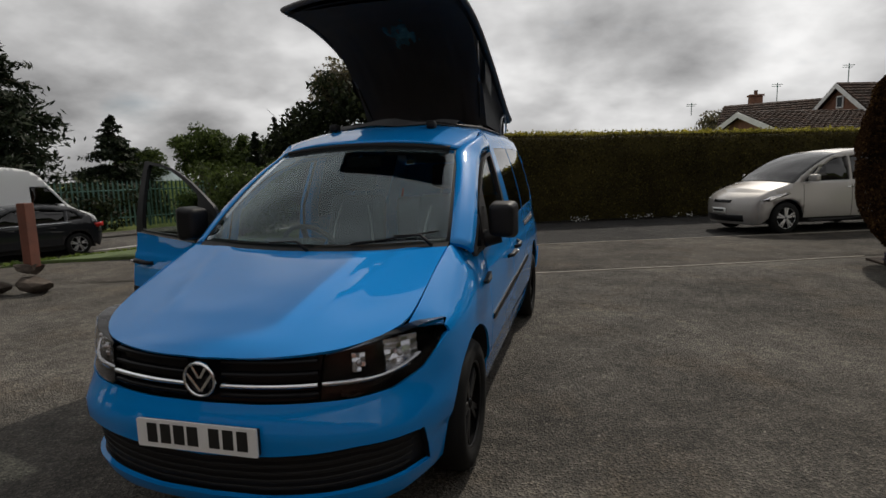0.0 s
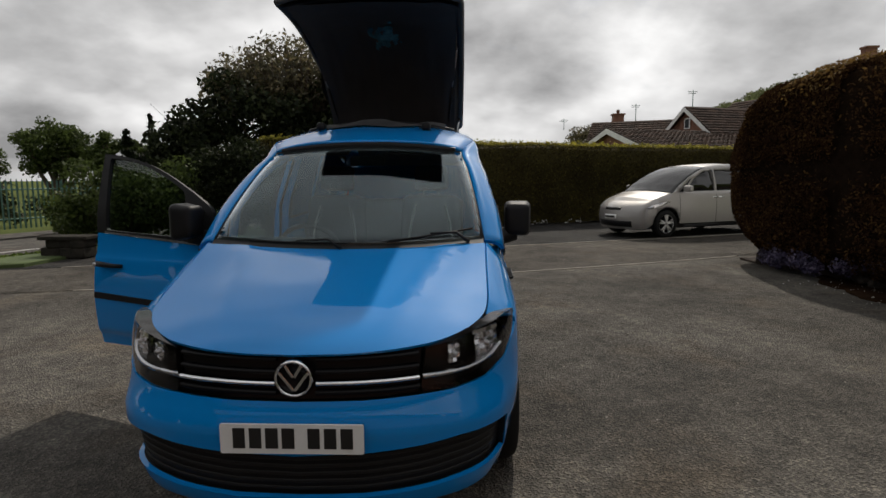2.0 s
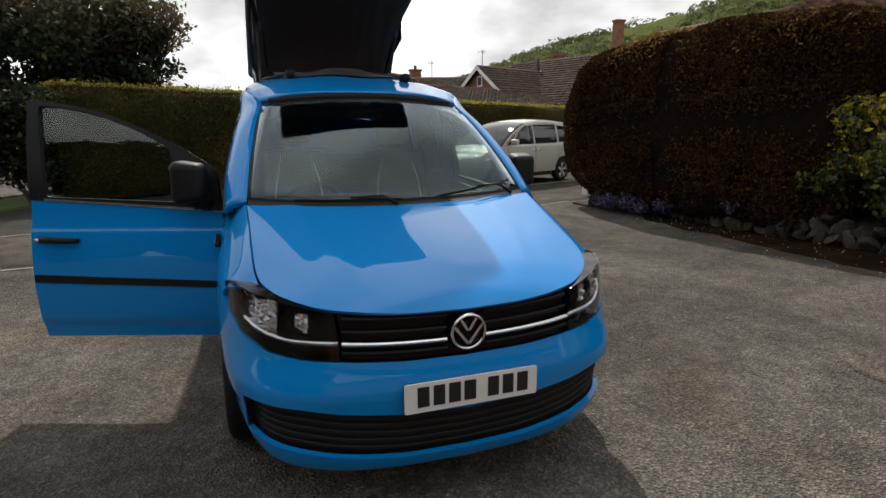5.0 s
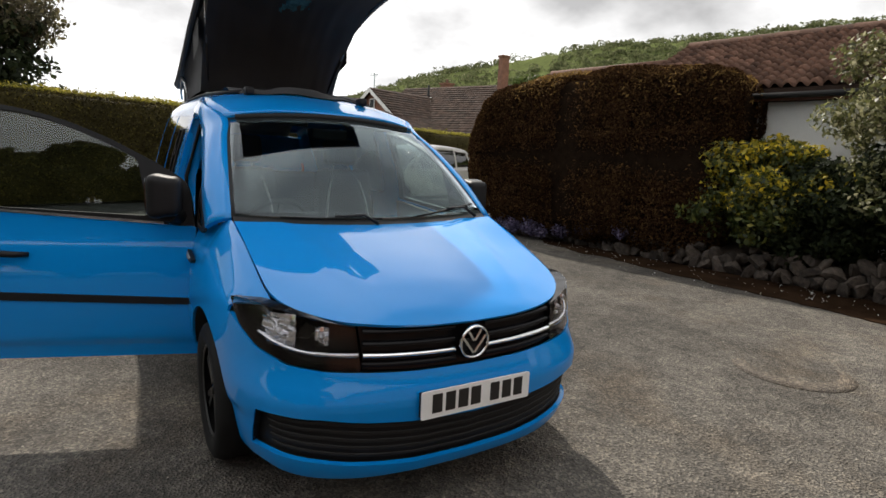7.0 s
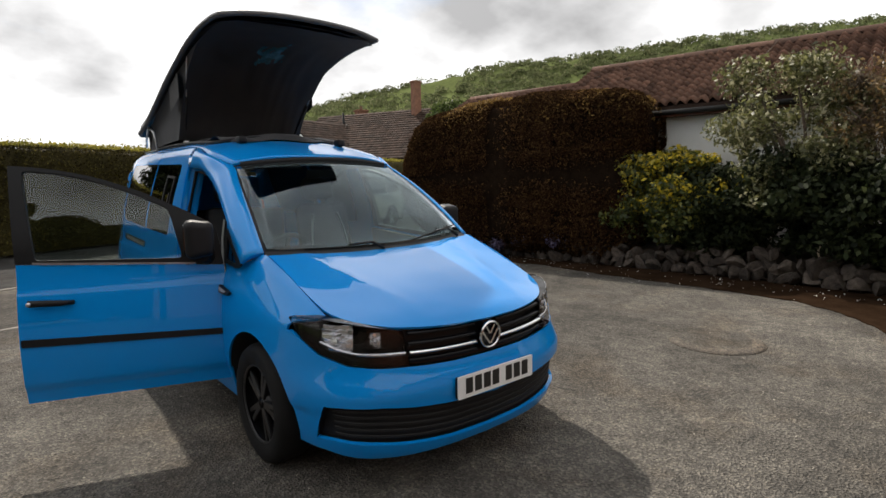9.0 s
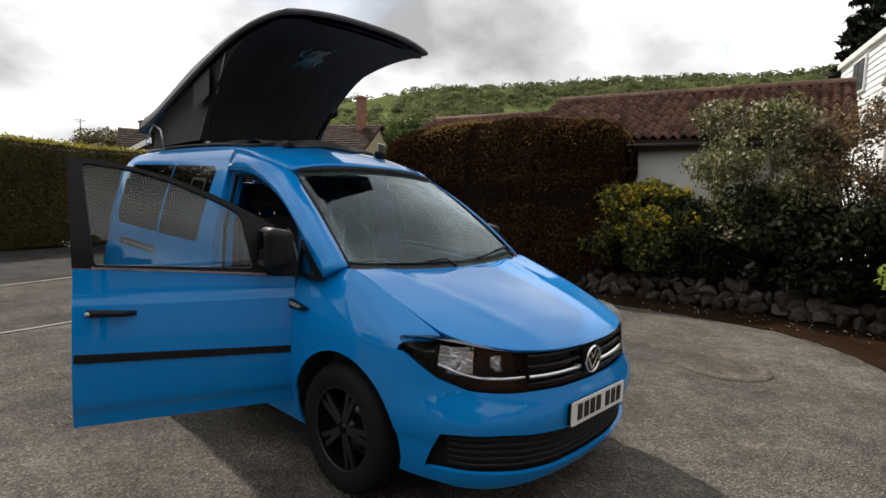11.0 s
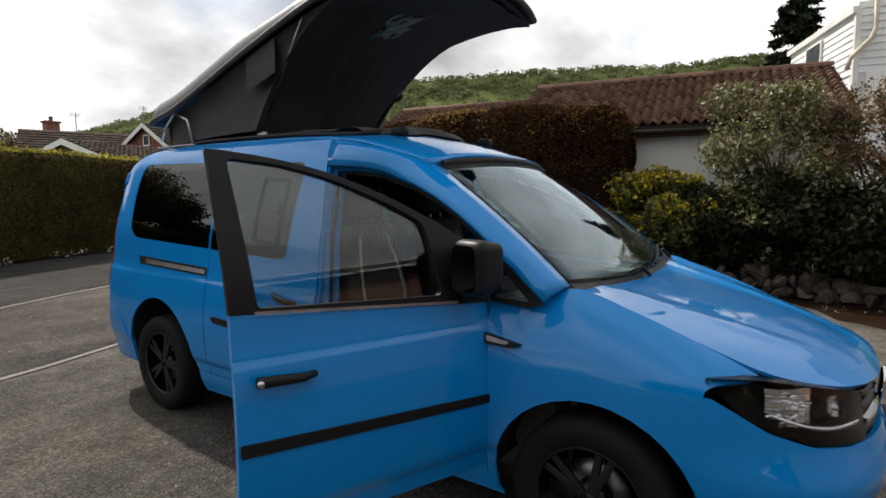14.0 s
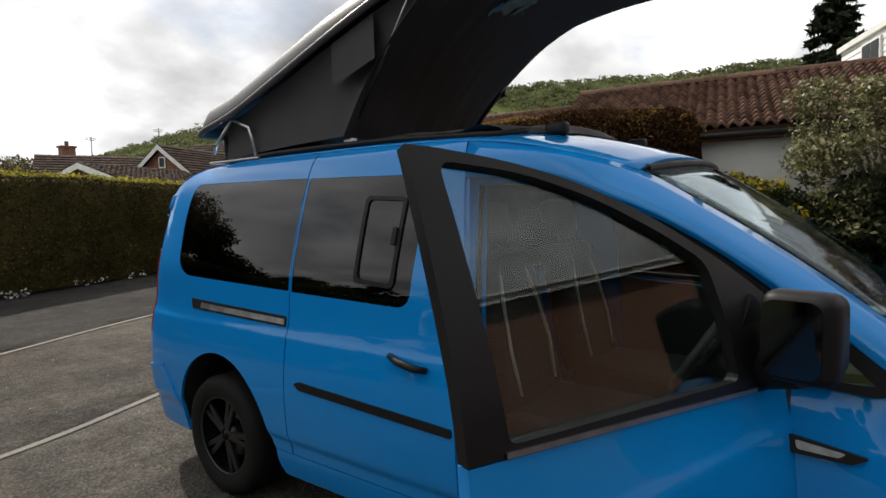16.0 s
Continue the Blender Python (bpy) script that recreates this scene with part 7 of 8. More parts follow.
COLS, ROWS_ = 34, 14
tw, tl = RLEN / COLS, math.hypot(RUN, DROP) / ROWS_
tmesh = [pantile(tw, tl * 1.12)]
xaxis = RV
yaxis = (PV * RUN - Vector((0, 0, DROP))).normalized()
zaxis = xaxis.cross(yaxis)
if zaxis.z < 0:
    zaxis = -zaxis
base_rot = Matrix((xaxis, yaxis, zaxis)).transposed().to_4x4()
tile_jobs = []
for i in range(COLS):
    for j in range(ROWS_):
        p = roof_at(i * tw, j / ROWS_, 0.025 + 0.004 * r.normal())
        tile_jobs.append(Matrix.Translation(p) @ base_rot @ Euler((r.normal(0, 0.012), r.normal(0, 0.012), r.normal(0, 0.008))).to_matrix().to_4x4())


def half_round(l, rad):
    v = []
    for y in (0, l):
        for a in np.linspace(-1.45, 1.45, 7):
            v.append((rad * math.sin(a), y, rad * math.cos(a) - rad * 0.55 + (0.012 if y == 0 else 0)))
    return mesh_from("ridge_tile", v, grid_faces(2, 7), TILE, True)


ridge_mesh = half_round(0.43, 0.13)
RIDGE_JOBS = [Matrix.Translation(RID + RV * (k * RLEN / 14) + Vector((0, 0, 0.05))) @ Matrix((Vector((-RV.y, RV.x, 0)), RV, Vector((0, 0, 1)))).transposed().to_4x4() for k in range(14)]

# lower wing of the same building, beyond the hedge
wing2 = thing("garage_wing", "lower tiled wing of the white garage", "garage")
WING = 3.6
R2 = RID - RV * WING - Vector((0, 0, 0.30))
w1 = R2 + PV * (RUN - 0.25)
w1.z = 0
part("wall", block(w1, RV, -PV, WING - 0.04, 4.6, 2.25), RENDERW, wing2)
tv, tf = [], []
tb = tmesh[0]
tvs = np.array([v.co[:] for v in tb.vertices])
tfs = [list(p.vertices) for p in tb.polygons]
for sgn in (1,):
    for i in range(int(WING / tw)):
        for j in range(ROWS_):
            p = R2 + RV * (i * tw) + PV * (RUN * j / ROWS_) - Vector((0, 0, DROP * j / ROWS_)) + zaxis * 0.03
            m = np.array((Matrix.Translation(p) @ base_rot))
            o = len(tv)
            tv += [tuple(q) for q in (tvs @ m[:3, :3].T + m[:3, 3])]
            tf += [[a + o for a in f] for f in tfs]
part("tile_field", mesh_from("tile_field", tv, tf, TILEJ, True), None, wing2, "brown pantiles", "stuff")
tv, tf = [], []
for m in tile_jobs[:13 * ROWS_]:
    m, o = np.array(m), len(tv)
    tv += [tuple(q) for q in (tvs @ m[:3, :3].T + m[:3, 3])]
    tf += [[a + o for a in f] for f in tfs]
part("tile_field", mesh_from("tile_field", tv, tf, TILEJ, True), None, garage, "brown pantiles", "stuff")
for sgn in (1, -1):
    bm = bmesh.new()
    q = [R2, R2 + RV * WING, R2 + RV * WING + PV * sgn * RUN - Vector((0, 0, DROP)), R2 + PV * sgn * RUN - Vector((0, 0, DROP))]
    lo = [bm.verts.new(v - Vector((0, 0, 0.09))) for v in q]
    hi = [bm.verts.new(v) for v in q]
    bm.faces.new(lo); bm.faces.new(hi[::-1])
    for i in range(4):
        bm.faces.new((lo[i], lo[(i + 1) % 4], hi[(i + 1) % 4], hi[i]))
    bmesh.ops.recalc_face_normals(bm, faces=bm.faces[:])
    part("roof_deck", bm, ROOFFAR, wing2)
part("ridge", tube_bm([tuple(R2 + Vector((0, 0, 0.03))), tuple(R2 + RV * WING + Vector((0, 0, 0.03)))], 0.09, 8), TILEJ, wing2)

# ---- white weatherboarded house ----
clad = thing("weatherboard_house", "tall white weatherboarded house behind the garage", "house")
CC = Vector((12.7, -0.78, 0))                 # its near corner
CA = Vector((0.10, -0.995, 0)).normalized()   # front, towards the drive
CB = Vector((0.93, 0.37, 0)).normalized()     # side that runs back past the garage
part("wall", block(CC, CA, CB, 9.0, 3.9, 5.5), WHITEWOOD, clad, "white wall")


def board(p, along, out, l, z, h):
    q = [(0, 0.004), (h, 0.004), (h, 0.012), (0.0, 0.034)]
    bm = bmesh.new()
    A = [bm.verts.new(p + out * o + Vector((0, 0, z + k))) for k, o in q]
    B = [bm.verts.new(p + along * l + out * o + Vector((0, 0, z + k))) for k, o in q]
    bm.faces.new(A); bm.faces.new(B[::-1])
    for i in range(4):
        bm.faces.new((A[i], A[(i + 1) % 4], B[(i + 1) % 4], B[i]))
    bmesh.ops.recalc_face_normals(bm, faces=bm.faces[:])
    return bm


OUTA, OUTB = Vector((CA.y, -CA.x, 0)), Vector((-CB.y, CB.x, 0))
if OUTA.x > 0:
    OUTA = -OUTA
if OUTB.y < 0:
    OUTB = -OUTB
for k in range(26):
    if k < 9:
        part("weatherboard", board(CC, CB, OUTB, 3.9, 4.13 + k * 0.152, 0.150), WHITEWOOD, clad)
    cut = max(0.0, (4.13 + k * 0.152 - 5.5) * 1.6)
    part("weatherboard", board(CC + CA * cut, CA, OUTA, 8.9 - 2 * cut, 4.13 + k * 0.152, 0.150), WHITEWOOD, clad)
gp = [(0.0, 5.5), (9.0, 5.5), (4.5, 8.3)]
bm = bmesh.new()
A = [bm.verts.new(CC + CA * u + Vector((0, 0, z))) for u, z in gp]
B = [bm.verts.new(CC + CA * u + CB * 3.9 + Vector((0, 0, z))) for u, z in gp]
bm.faces.new(A); bm.faces.new(B[::-1])
for i in range(3):
    bm.faces.new((A[i], A[(i + 1) % 3], B[(i + 1) % 3], B[i]))
bmesh.ops.recalc_face_normals(bm, faces=bm.faces[:])
part("gable_roof", bm, ROOFFAR, clad)
part("eave_board", block(CC - CA * 0.10 + OUTA * 0.05, CB, CA, 4.0, 0.12, 0.14, 5.42), WHITEPAINT, clad, "white eave board")
part("corner_post", block(CC + OUTA * 0.04 + OUTB * 0.04 , CA, CB, 0.10, 0.10, 5.5), WHITEPAINT, clad)
win = part("side_window", block(CC + CB * 1.7 + OUTB * 0.03, CB, OUTB, 0.95, 0.05, 0.85, 4.45), PVC, clad, "white-framed side window")
for k in (0, 1):
    part("pane", block(CC + CB * (1.76 + 0.43 * k) + OUTB * 0.085, CB, OUTB, 0.38, 0.01, 0.73, 4.51), WINDOWDARK, win)
dp = [CC + CA * o + OUTA * 0.14 + Vector((0, 0, z)) for o, z in ((0.30, 6.0), (0.30, 5.0), (0.24, 4.82), (-0.10, 4.45), (-0.16, 4.2))]
part("downpipe", tube_bm([tuple(p) for p in dp], 0.05, 10), DOWNPIPE, clad, "cream plastic downpipe")
# panel sign on the ground floor, its lettering left as plain shapes
sign = part("sign_board", block(CC + CA * 0.2 + OUTA * 0.06, CA, OUTA, 6.0, 0.05, 1.1, 3.05), WHITEPAINT, clad, "white sign board with plain coloured shapes")
sp = CC + CA * 0.42 + OUTA * 0.115
part("sign_bar", block(sp, CA, OUTA, 0.75, 0.01, 0.10, 3.42), SIGNRED, sign)
bm = prism_bm([(0.30, 3.36), (0.52, 3.36), (0.72, 3.86), (0.62, 3.86)], "y", 0, 0.01)
bmesh.ops.transform(bm, matrix=Matrix((Vector((*CA[:2], 0)), OUTA, Vector((0, 0, 1)))).transposed().to_4x4(), verts=bm.verts[:])
bmesh.ops.translate(bm, vec=sp, verts=bm.verts[:])
part("sign_shape", bm, SIGNRED, sign)
for k in range(6):
    part("sign_bar", block(sp + CA * (0.88 + 0.42 * k), CA, OUTA, 0.30, 0.01, 0.44, 3.38), SIGNBLUE, sign)


# ---- bungalows beyond the hedge ----
def tile_field(corners, mat, w=0.30, l=0.31):
    """Lapped tiles over a roof slope: corners run ridge, eave, eave, ridge."""
    a, b, c, d = (np.array(v) + np.array([0, 0, 0.125]) for v in corners)
    along, down = d - a, b - a
    n, m = max(1, int(np.linalg.norm(along) / w)), max(1, int(np.linalg.norm(down) / l))
    ex, ey = along / n, down / m
    up = np.cross(ex, ey)
    up *= (1 if up[2] > 0 else -1) / np.linalg.norm(up)
    q = np.random.default_rng(n * 31 + m)
    v, f = [], []
    for i in range(n):
        for j in range(m):
            o = a + ex * i + ey * j
            k = 0.045 + 0.012 * q.random()
            base = len(v)
            for x, y, z in ((0.03, 0, 0.004), (0.5, 0, 0.022), (0.97, 0, 0.004), (0.03, 1.06, k), (0.5, 1.06, k + 0.03), (0.97, 1.06, k), (0.03, 1.05, 0.0), (0.5, 1.05, 0.0), (0.97, 1.05, 0.0)):
                v.append(tuple(o + ex * x + ey * y + up * z))
            f += [[base + t for t in g_] for g_ in ((0, 1, 4, 3), (1, 2, 5, 4), (3, 4, 7, 6), (4, 5, 8, 7))]
    return mesh_from("tile_field", v, f, mat, False)


def gabled(name, label, apex, back, half, z_eave, length, wallmat, roofmat=ROOFFAR, over=0.35, barge=True, window=None):
    """A gable that faces the camera: apex point, direction of the ridge going back, half width."""
    h = thing(name, label, "house")
    a = Vector(apex)
    bk = Vector((back[0], back[1], 0)).normalized()
    ac = Vector((bk.y, -bk.x, 0))
    dz = a.z - z_eave
    bm = bmesh.new()
    prof = [(-half, 0), (-half, z_eave), (0, a.z), (half, z_eave), (half, 0)]
    A = [bm.verts.new(Vector((a.x, a.y, 0)) + ac * u + Vector((0, 0, z))) for u, z in prof]
    B = [bm.verts.new(Vector((a.x, a.y, 0)) + ac * u + Vector((0, 0, z)) + bk * length) for u, z in prof]
    bm.faces.new(A); bm.faces.new(B[::-1])
    for i in range(5):
        bm.faces.new((A[i], A[(i + 1) % 5], B[(i + 1) % 5], B[i]))
    bmesh.ops.recalc_face_normals(bm, faces=bm.faces[:])
    part("wall", bm, wallmat, h)
    for s in (-1, 1):
        bm = bmesh.new()
        q = []
        for t in (-over, length + over):
            for u, z in ((0, a.z + 0.06), (half + 0.35, z_eave - 0.35 * dz / half + 0.06)):
                p = Vector((a.x, a.y, 0)) + ac * s * u + bk * t
                q.append(Vector((p.x, p.y, z)))
        order = [q[0], q[1], q[3], q[2]]
        lo, hi = [bm.verts.new(v) for v in order], [bm.verts.new(v + Vector((0, 0, 0.12))) for v in order]
        bm.faces.new(lo); bm.faces.new(hi[::-1])
        for i in range(4):
            bm.faces.new((lo[i], lo[(i + 1) % 4], hi[(i + 1) % 4], hi[i]))
        bmesh.ops.recalc_face_normals(bm, faces=bm.faces[:])
        rf = part("roof", bm, roofmat, h)
        part("tile_field", tile_field(order, COURSE), None, rf, "", "stuff")
        if barge:
            p0, p1 = Vector((a.x, a.y, a.z + 0.02)) - bk * (over + 0.02), Vector((a.x, a.y, z_eave - 0.35 * dz / half)) + ac * s * (half + 0.35) - bk * (over + 0.02)
            bm = bmesh.new()
            A = [bm.verts.new(v) for v in (p0 + Vector((0, 0, 0.14)), p1 + Vector((0, 0, 0.14)), p1 - Vector((0, 0, 0.16)), p0 - Vector((0, 0, 0.16)))]
            B = [bm.verts.new(v.co - bk * 0.03) for v in A]
            bm.faces.new(A); bm.faces.new(B[::-1])
            for i in range(4):
                bm.faces.new((A[i], A[(i + 1) % 4], B[(i + 1) % 4], B[i]))
            bmesh.ops.recalc_face_normals(bm, faces=bm.faces[:])
            part("bargeboard", bm, WHITEPAINT, h, "white bargeboard")
    if window:
        u, z, w, hh = window
        c = Vector((a.x, a.y, 0)) + ac * u - bk * 0.04
        wn = part("gable_window", block(c - ac * w / 2, ac, -bk, w, 0.05, hh, z), PVC, h)
        part("pane", block(c - ac * (w / 2 - 0.07) - bk * 0.055, ac, -bk, w - 0.14, 0.01, hh - 0.14, z + 0.07), WINDOWDARK, wn)
    return h


def chimney(parent, at, w, z0, z1, pots=1, mat=BRICKB):
    c = part("chimney", box_bm((w, w * 0.8, z1 - z0), (at[0], at[1], (z0 + z1) / 2)), mat, parent, "brick chimney stack")
    part("chimney_cap", box_bm((w * 1.2, w, 0.12), (at[0], at[1], z1 - 0.04)), mat, c)
    for k in range(pots):
        part("chimney_pot", lathe_bm([(0.0, 0.34), (0.10, 0.34), (0.13, 0.30), (0.11, 0.0)], (0, 0, 1), (at[0] + (k - (pots - 1) / 2) * 0.3, at[1], z1), 12), TILEJ, c)


BK = (0.36, 0.93)
gabled("bungalow", "brick bungalow with white bargeboards and a brown roof", (15.65, 35.5, 5.87), (0.945, 0.33), 3.6, 3.1, 6.6, BRICKB, window=(0, 4.6, 0.5, 0.7))
gabled("bungalow", "low brick bungalow with a brown tiled roof", (12.2, 37.2, 4.55), BK, 2.0, 3.2, 9.0, BRICKB)
cross = gabled("bungalow", "long brown-roofed bungalow range behind the hedge", (10.9, 41.0, 5.40), (0.93, -0.36), 3.4, 3.2, 6.5, BRICKB, barge=False)
chimney(cross, (13.0, 42.8), 0.8, 4.0, 6.4)
crm = gabled("cream_house", "cream rendered house with a brown tiled roof", (25.66, 31.26, 6.80), (-0.41, 0.91), 5.1, 3.1, 10.5, CREAM, barge=False, window=(0.4, 4.0, 1.3, 1.6))
chimney(crm, (24.7, 32.2), 0.62, 5.6, 9.0, 0)
chimney(crm, (23.56, 38.35), 0.85, 5.7, 7.4, 1)
part("flue", tube_bm([(21.46, 37.7, 5.0), (21.46, 37.7, 7.0)], 0.09, 8), PLASTIC, crm, "black flue pipe")
part("valley_lead", tube_bm([(21.5, 37.35, 6.02), (19.6, 33.9, 3.5)], 0.07, 6), WHITEPAINT, crm, "pale lead valley between the roofs")
gabled("bungalow", "far brown-roofed bungalow over the hedge", (9.6, 31.5, 4.15), (0.94, 0.33), 3.6, 2.9, 11.0, BRICKB)
for p, hgt in (((17.2, 38.8), 7.6), ((14.0, 41.5), 7.0), ((8.8, 43.0), 6.1)):
    ar = solo("roof_aerial", tube_bm([(p[0], p[1], 5.2), (p[0], p[1], hgt)], 0.03, 6), GALV, "thin television aerial on a bungalow roof", "aerial")
    for k in range(2):
        part("aerial_rod", tube_bm([(p[0] - 0.35, p[1], hgt - 0.1 - 0.12 * k), (p[0] + 0.35 - 0.1 * k, p[1] + 0.1, hgt - 0.1 - 0.12 * k)], 0.02, 4), GALV, ar)

# ---- palisade fence across the road ----
fence = thing("palisade_fence", "green-grey steel palisade fence along the road", "fence")
pale = prism_bm(rounded([(-0.035, 0.05), (0.035, 0.05), (0.035, 1.95), (0.0, 2.10), (-0.035, 1.95)], 0.0), "y", -0.008, 0.008)
pm = bpy.data.meshes.new("pale")
pale.to_mesh(pm); pale.free(); pm.materials.append(GALV)
fo = 7.6
for k in range(150):
    x, y = rd(-8 + k * 0.20, -fo)
    ob = new("pale", pm)
    ob.parent = fence
    ob.matrix_basis = Matrix.Translation((x, y, dip(x, y))) @ Matrix.Rotation(math.atan2(RD.y, RD.x), 4, "Z")
for z in (0.45, 1.65):
    a, b = rd(-8.2, -fo - 0.03), rd(22, -fo - 0.03)
    part("rail", tube_bm([(*a, z + dip(*a)), (*b, z + dip(*b))], 0.03, 4), GALV, fence)
for k in range(12):
    x, y = rd(-8 + k * 2.7, -fo - 0.08)
    part("post", box_bm((0.08, 0.08, 2.0), (x, y, 1.0 + dip(x, y))), GALV, fence)
shrub("fence_scrub", "dark scrub growing behind the palisade fence", (*rd(4, -9.6), 1.0), (3.0, 6.0, 1.1), 40, 0.8, 7000, DARKLEAF, 0.14, 51, category="scrub")

shrub("fence_scrub", "dark scrub growing behind the palisade fence", (*rd(14, -9.8), 1.0), (3.0, 6.0, 1.2), 40, 0.8, 7000, DARKLEAF, 0.14, 52, category="scrub")

# ---- gate pier by the road ----
pier = thing("gate_pier", "short rough stone pier with a timber post", "gate pier")
for k, (dx, dy, z, sx, sy_, sz) in enumerate(((0, 0, 0.12, 0.62, 0.5, 0.26), (-0.5, -0.25, 0.12, 0.6, 0.5, 0.26), (-0.12, 0.0, 0.32, 0.55, 0.45, 0.22), (-0.6, -0.3, 0.33, 0.5, 0.45, 0.2))):
    ob = new("stone", stones[k + 1])
    ob.parent = pier
    ob.matrix_basis = Matrix.Translation((-5.77 + dx, 3.20 + dy, z)) @ Matrix.Diagonal((sx * 1.2, sy_ * 1.2, sz * 1.2, 1))
part("timber_post", box_bm((0.14, 0.14, 0.86), (-5.80, 3.20, 0.78), 0.012), WOODPOST, pier, "red-brown timber post")

# low dark stone block across the lane mouth
blk = thing("stone_block_wall", "short dark stretch of rough stone walling by the lane", "stone wall")
for k, (dx, z, w, h) in enumerate(((-0.27, 0.10, 0.40, 0.20), (0.17, 0.10, 0.46, 0.20), (-0.10, 0.27, 0.50, 0.15), (0.28, 0.27, 0.26, 0.15))):
    part("stone", assign_smooth(box_bm((w, 0.36, h), (-6.7 + dx, 7.32 - 0.12 * dx, z), 0.025)), DARKSTONE, blk)
part("coping", box_bm((0.92, 0.44, 0.07), (-6.7, 7.32, 0.378), 0.02), DARKSTONE, blk)

# ---- brick bungalow behind the camera, seen in the glass ----
own = thing("brick_house", "brown brick house with a flat roof and white fascia", "house")
part("wall", box_bm((17.0, 0.3, 3.3), (2.5, -9.15, 1.65)), BRICKB, own)
part("wall", box_bm((0.3, 6.0, 3.3), (-6.0, -12.0, 1.65)), BRICKB, own)
part("roof", box_bm((17.9, 6.6, 0.16), (2.5, -11.9, 3.46), 0.01), ROOFFAR, own, "flat felted roof")
part("fascia", box_bm((18.0, 0.03, 0.26), (2.5, -8.58, 3.43), 0.004), PVC, own, "white fascia board")
part("gutter", tube_bm([(-6.5, -8.50, 3.50), (11.5, -8.50, 3.50)], 0.05, 8), PVC, own, "white gutter")
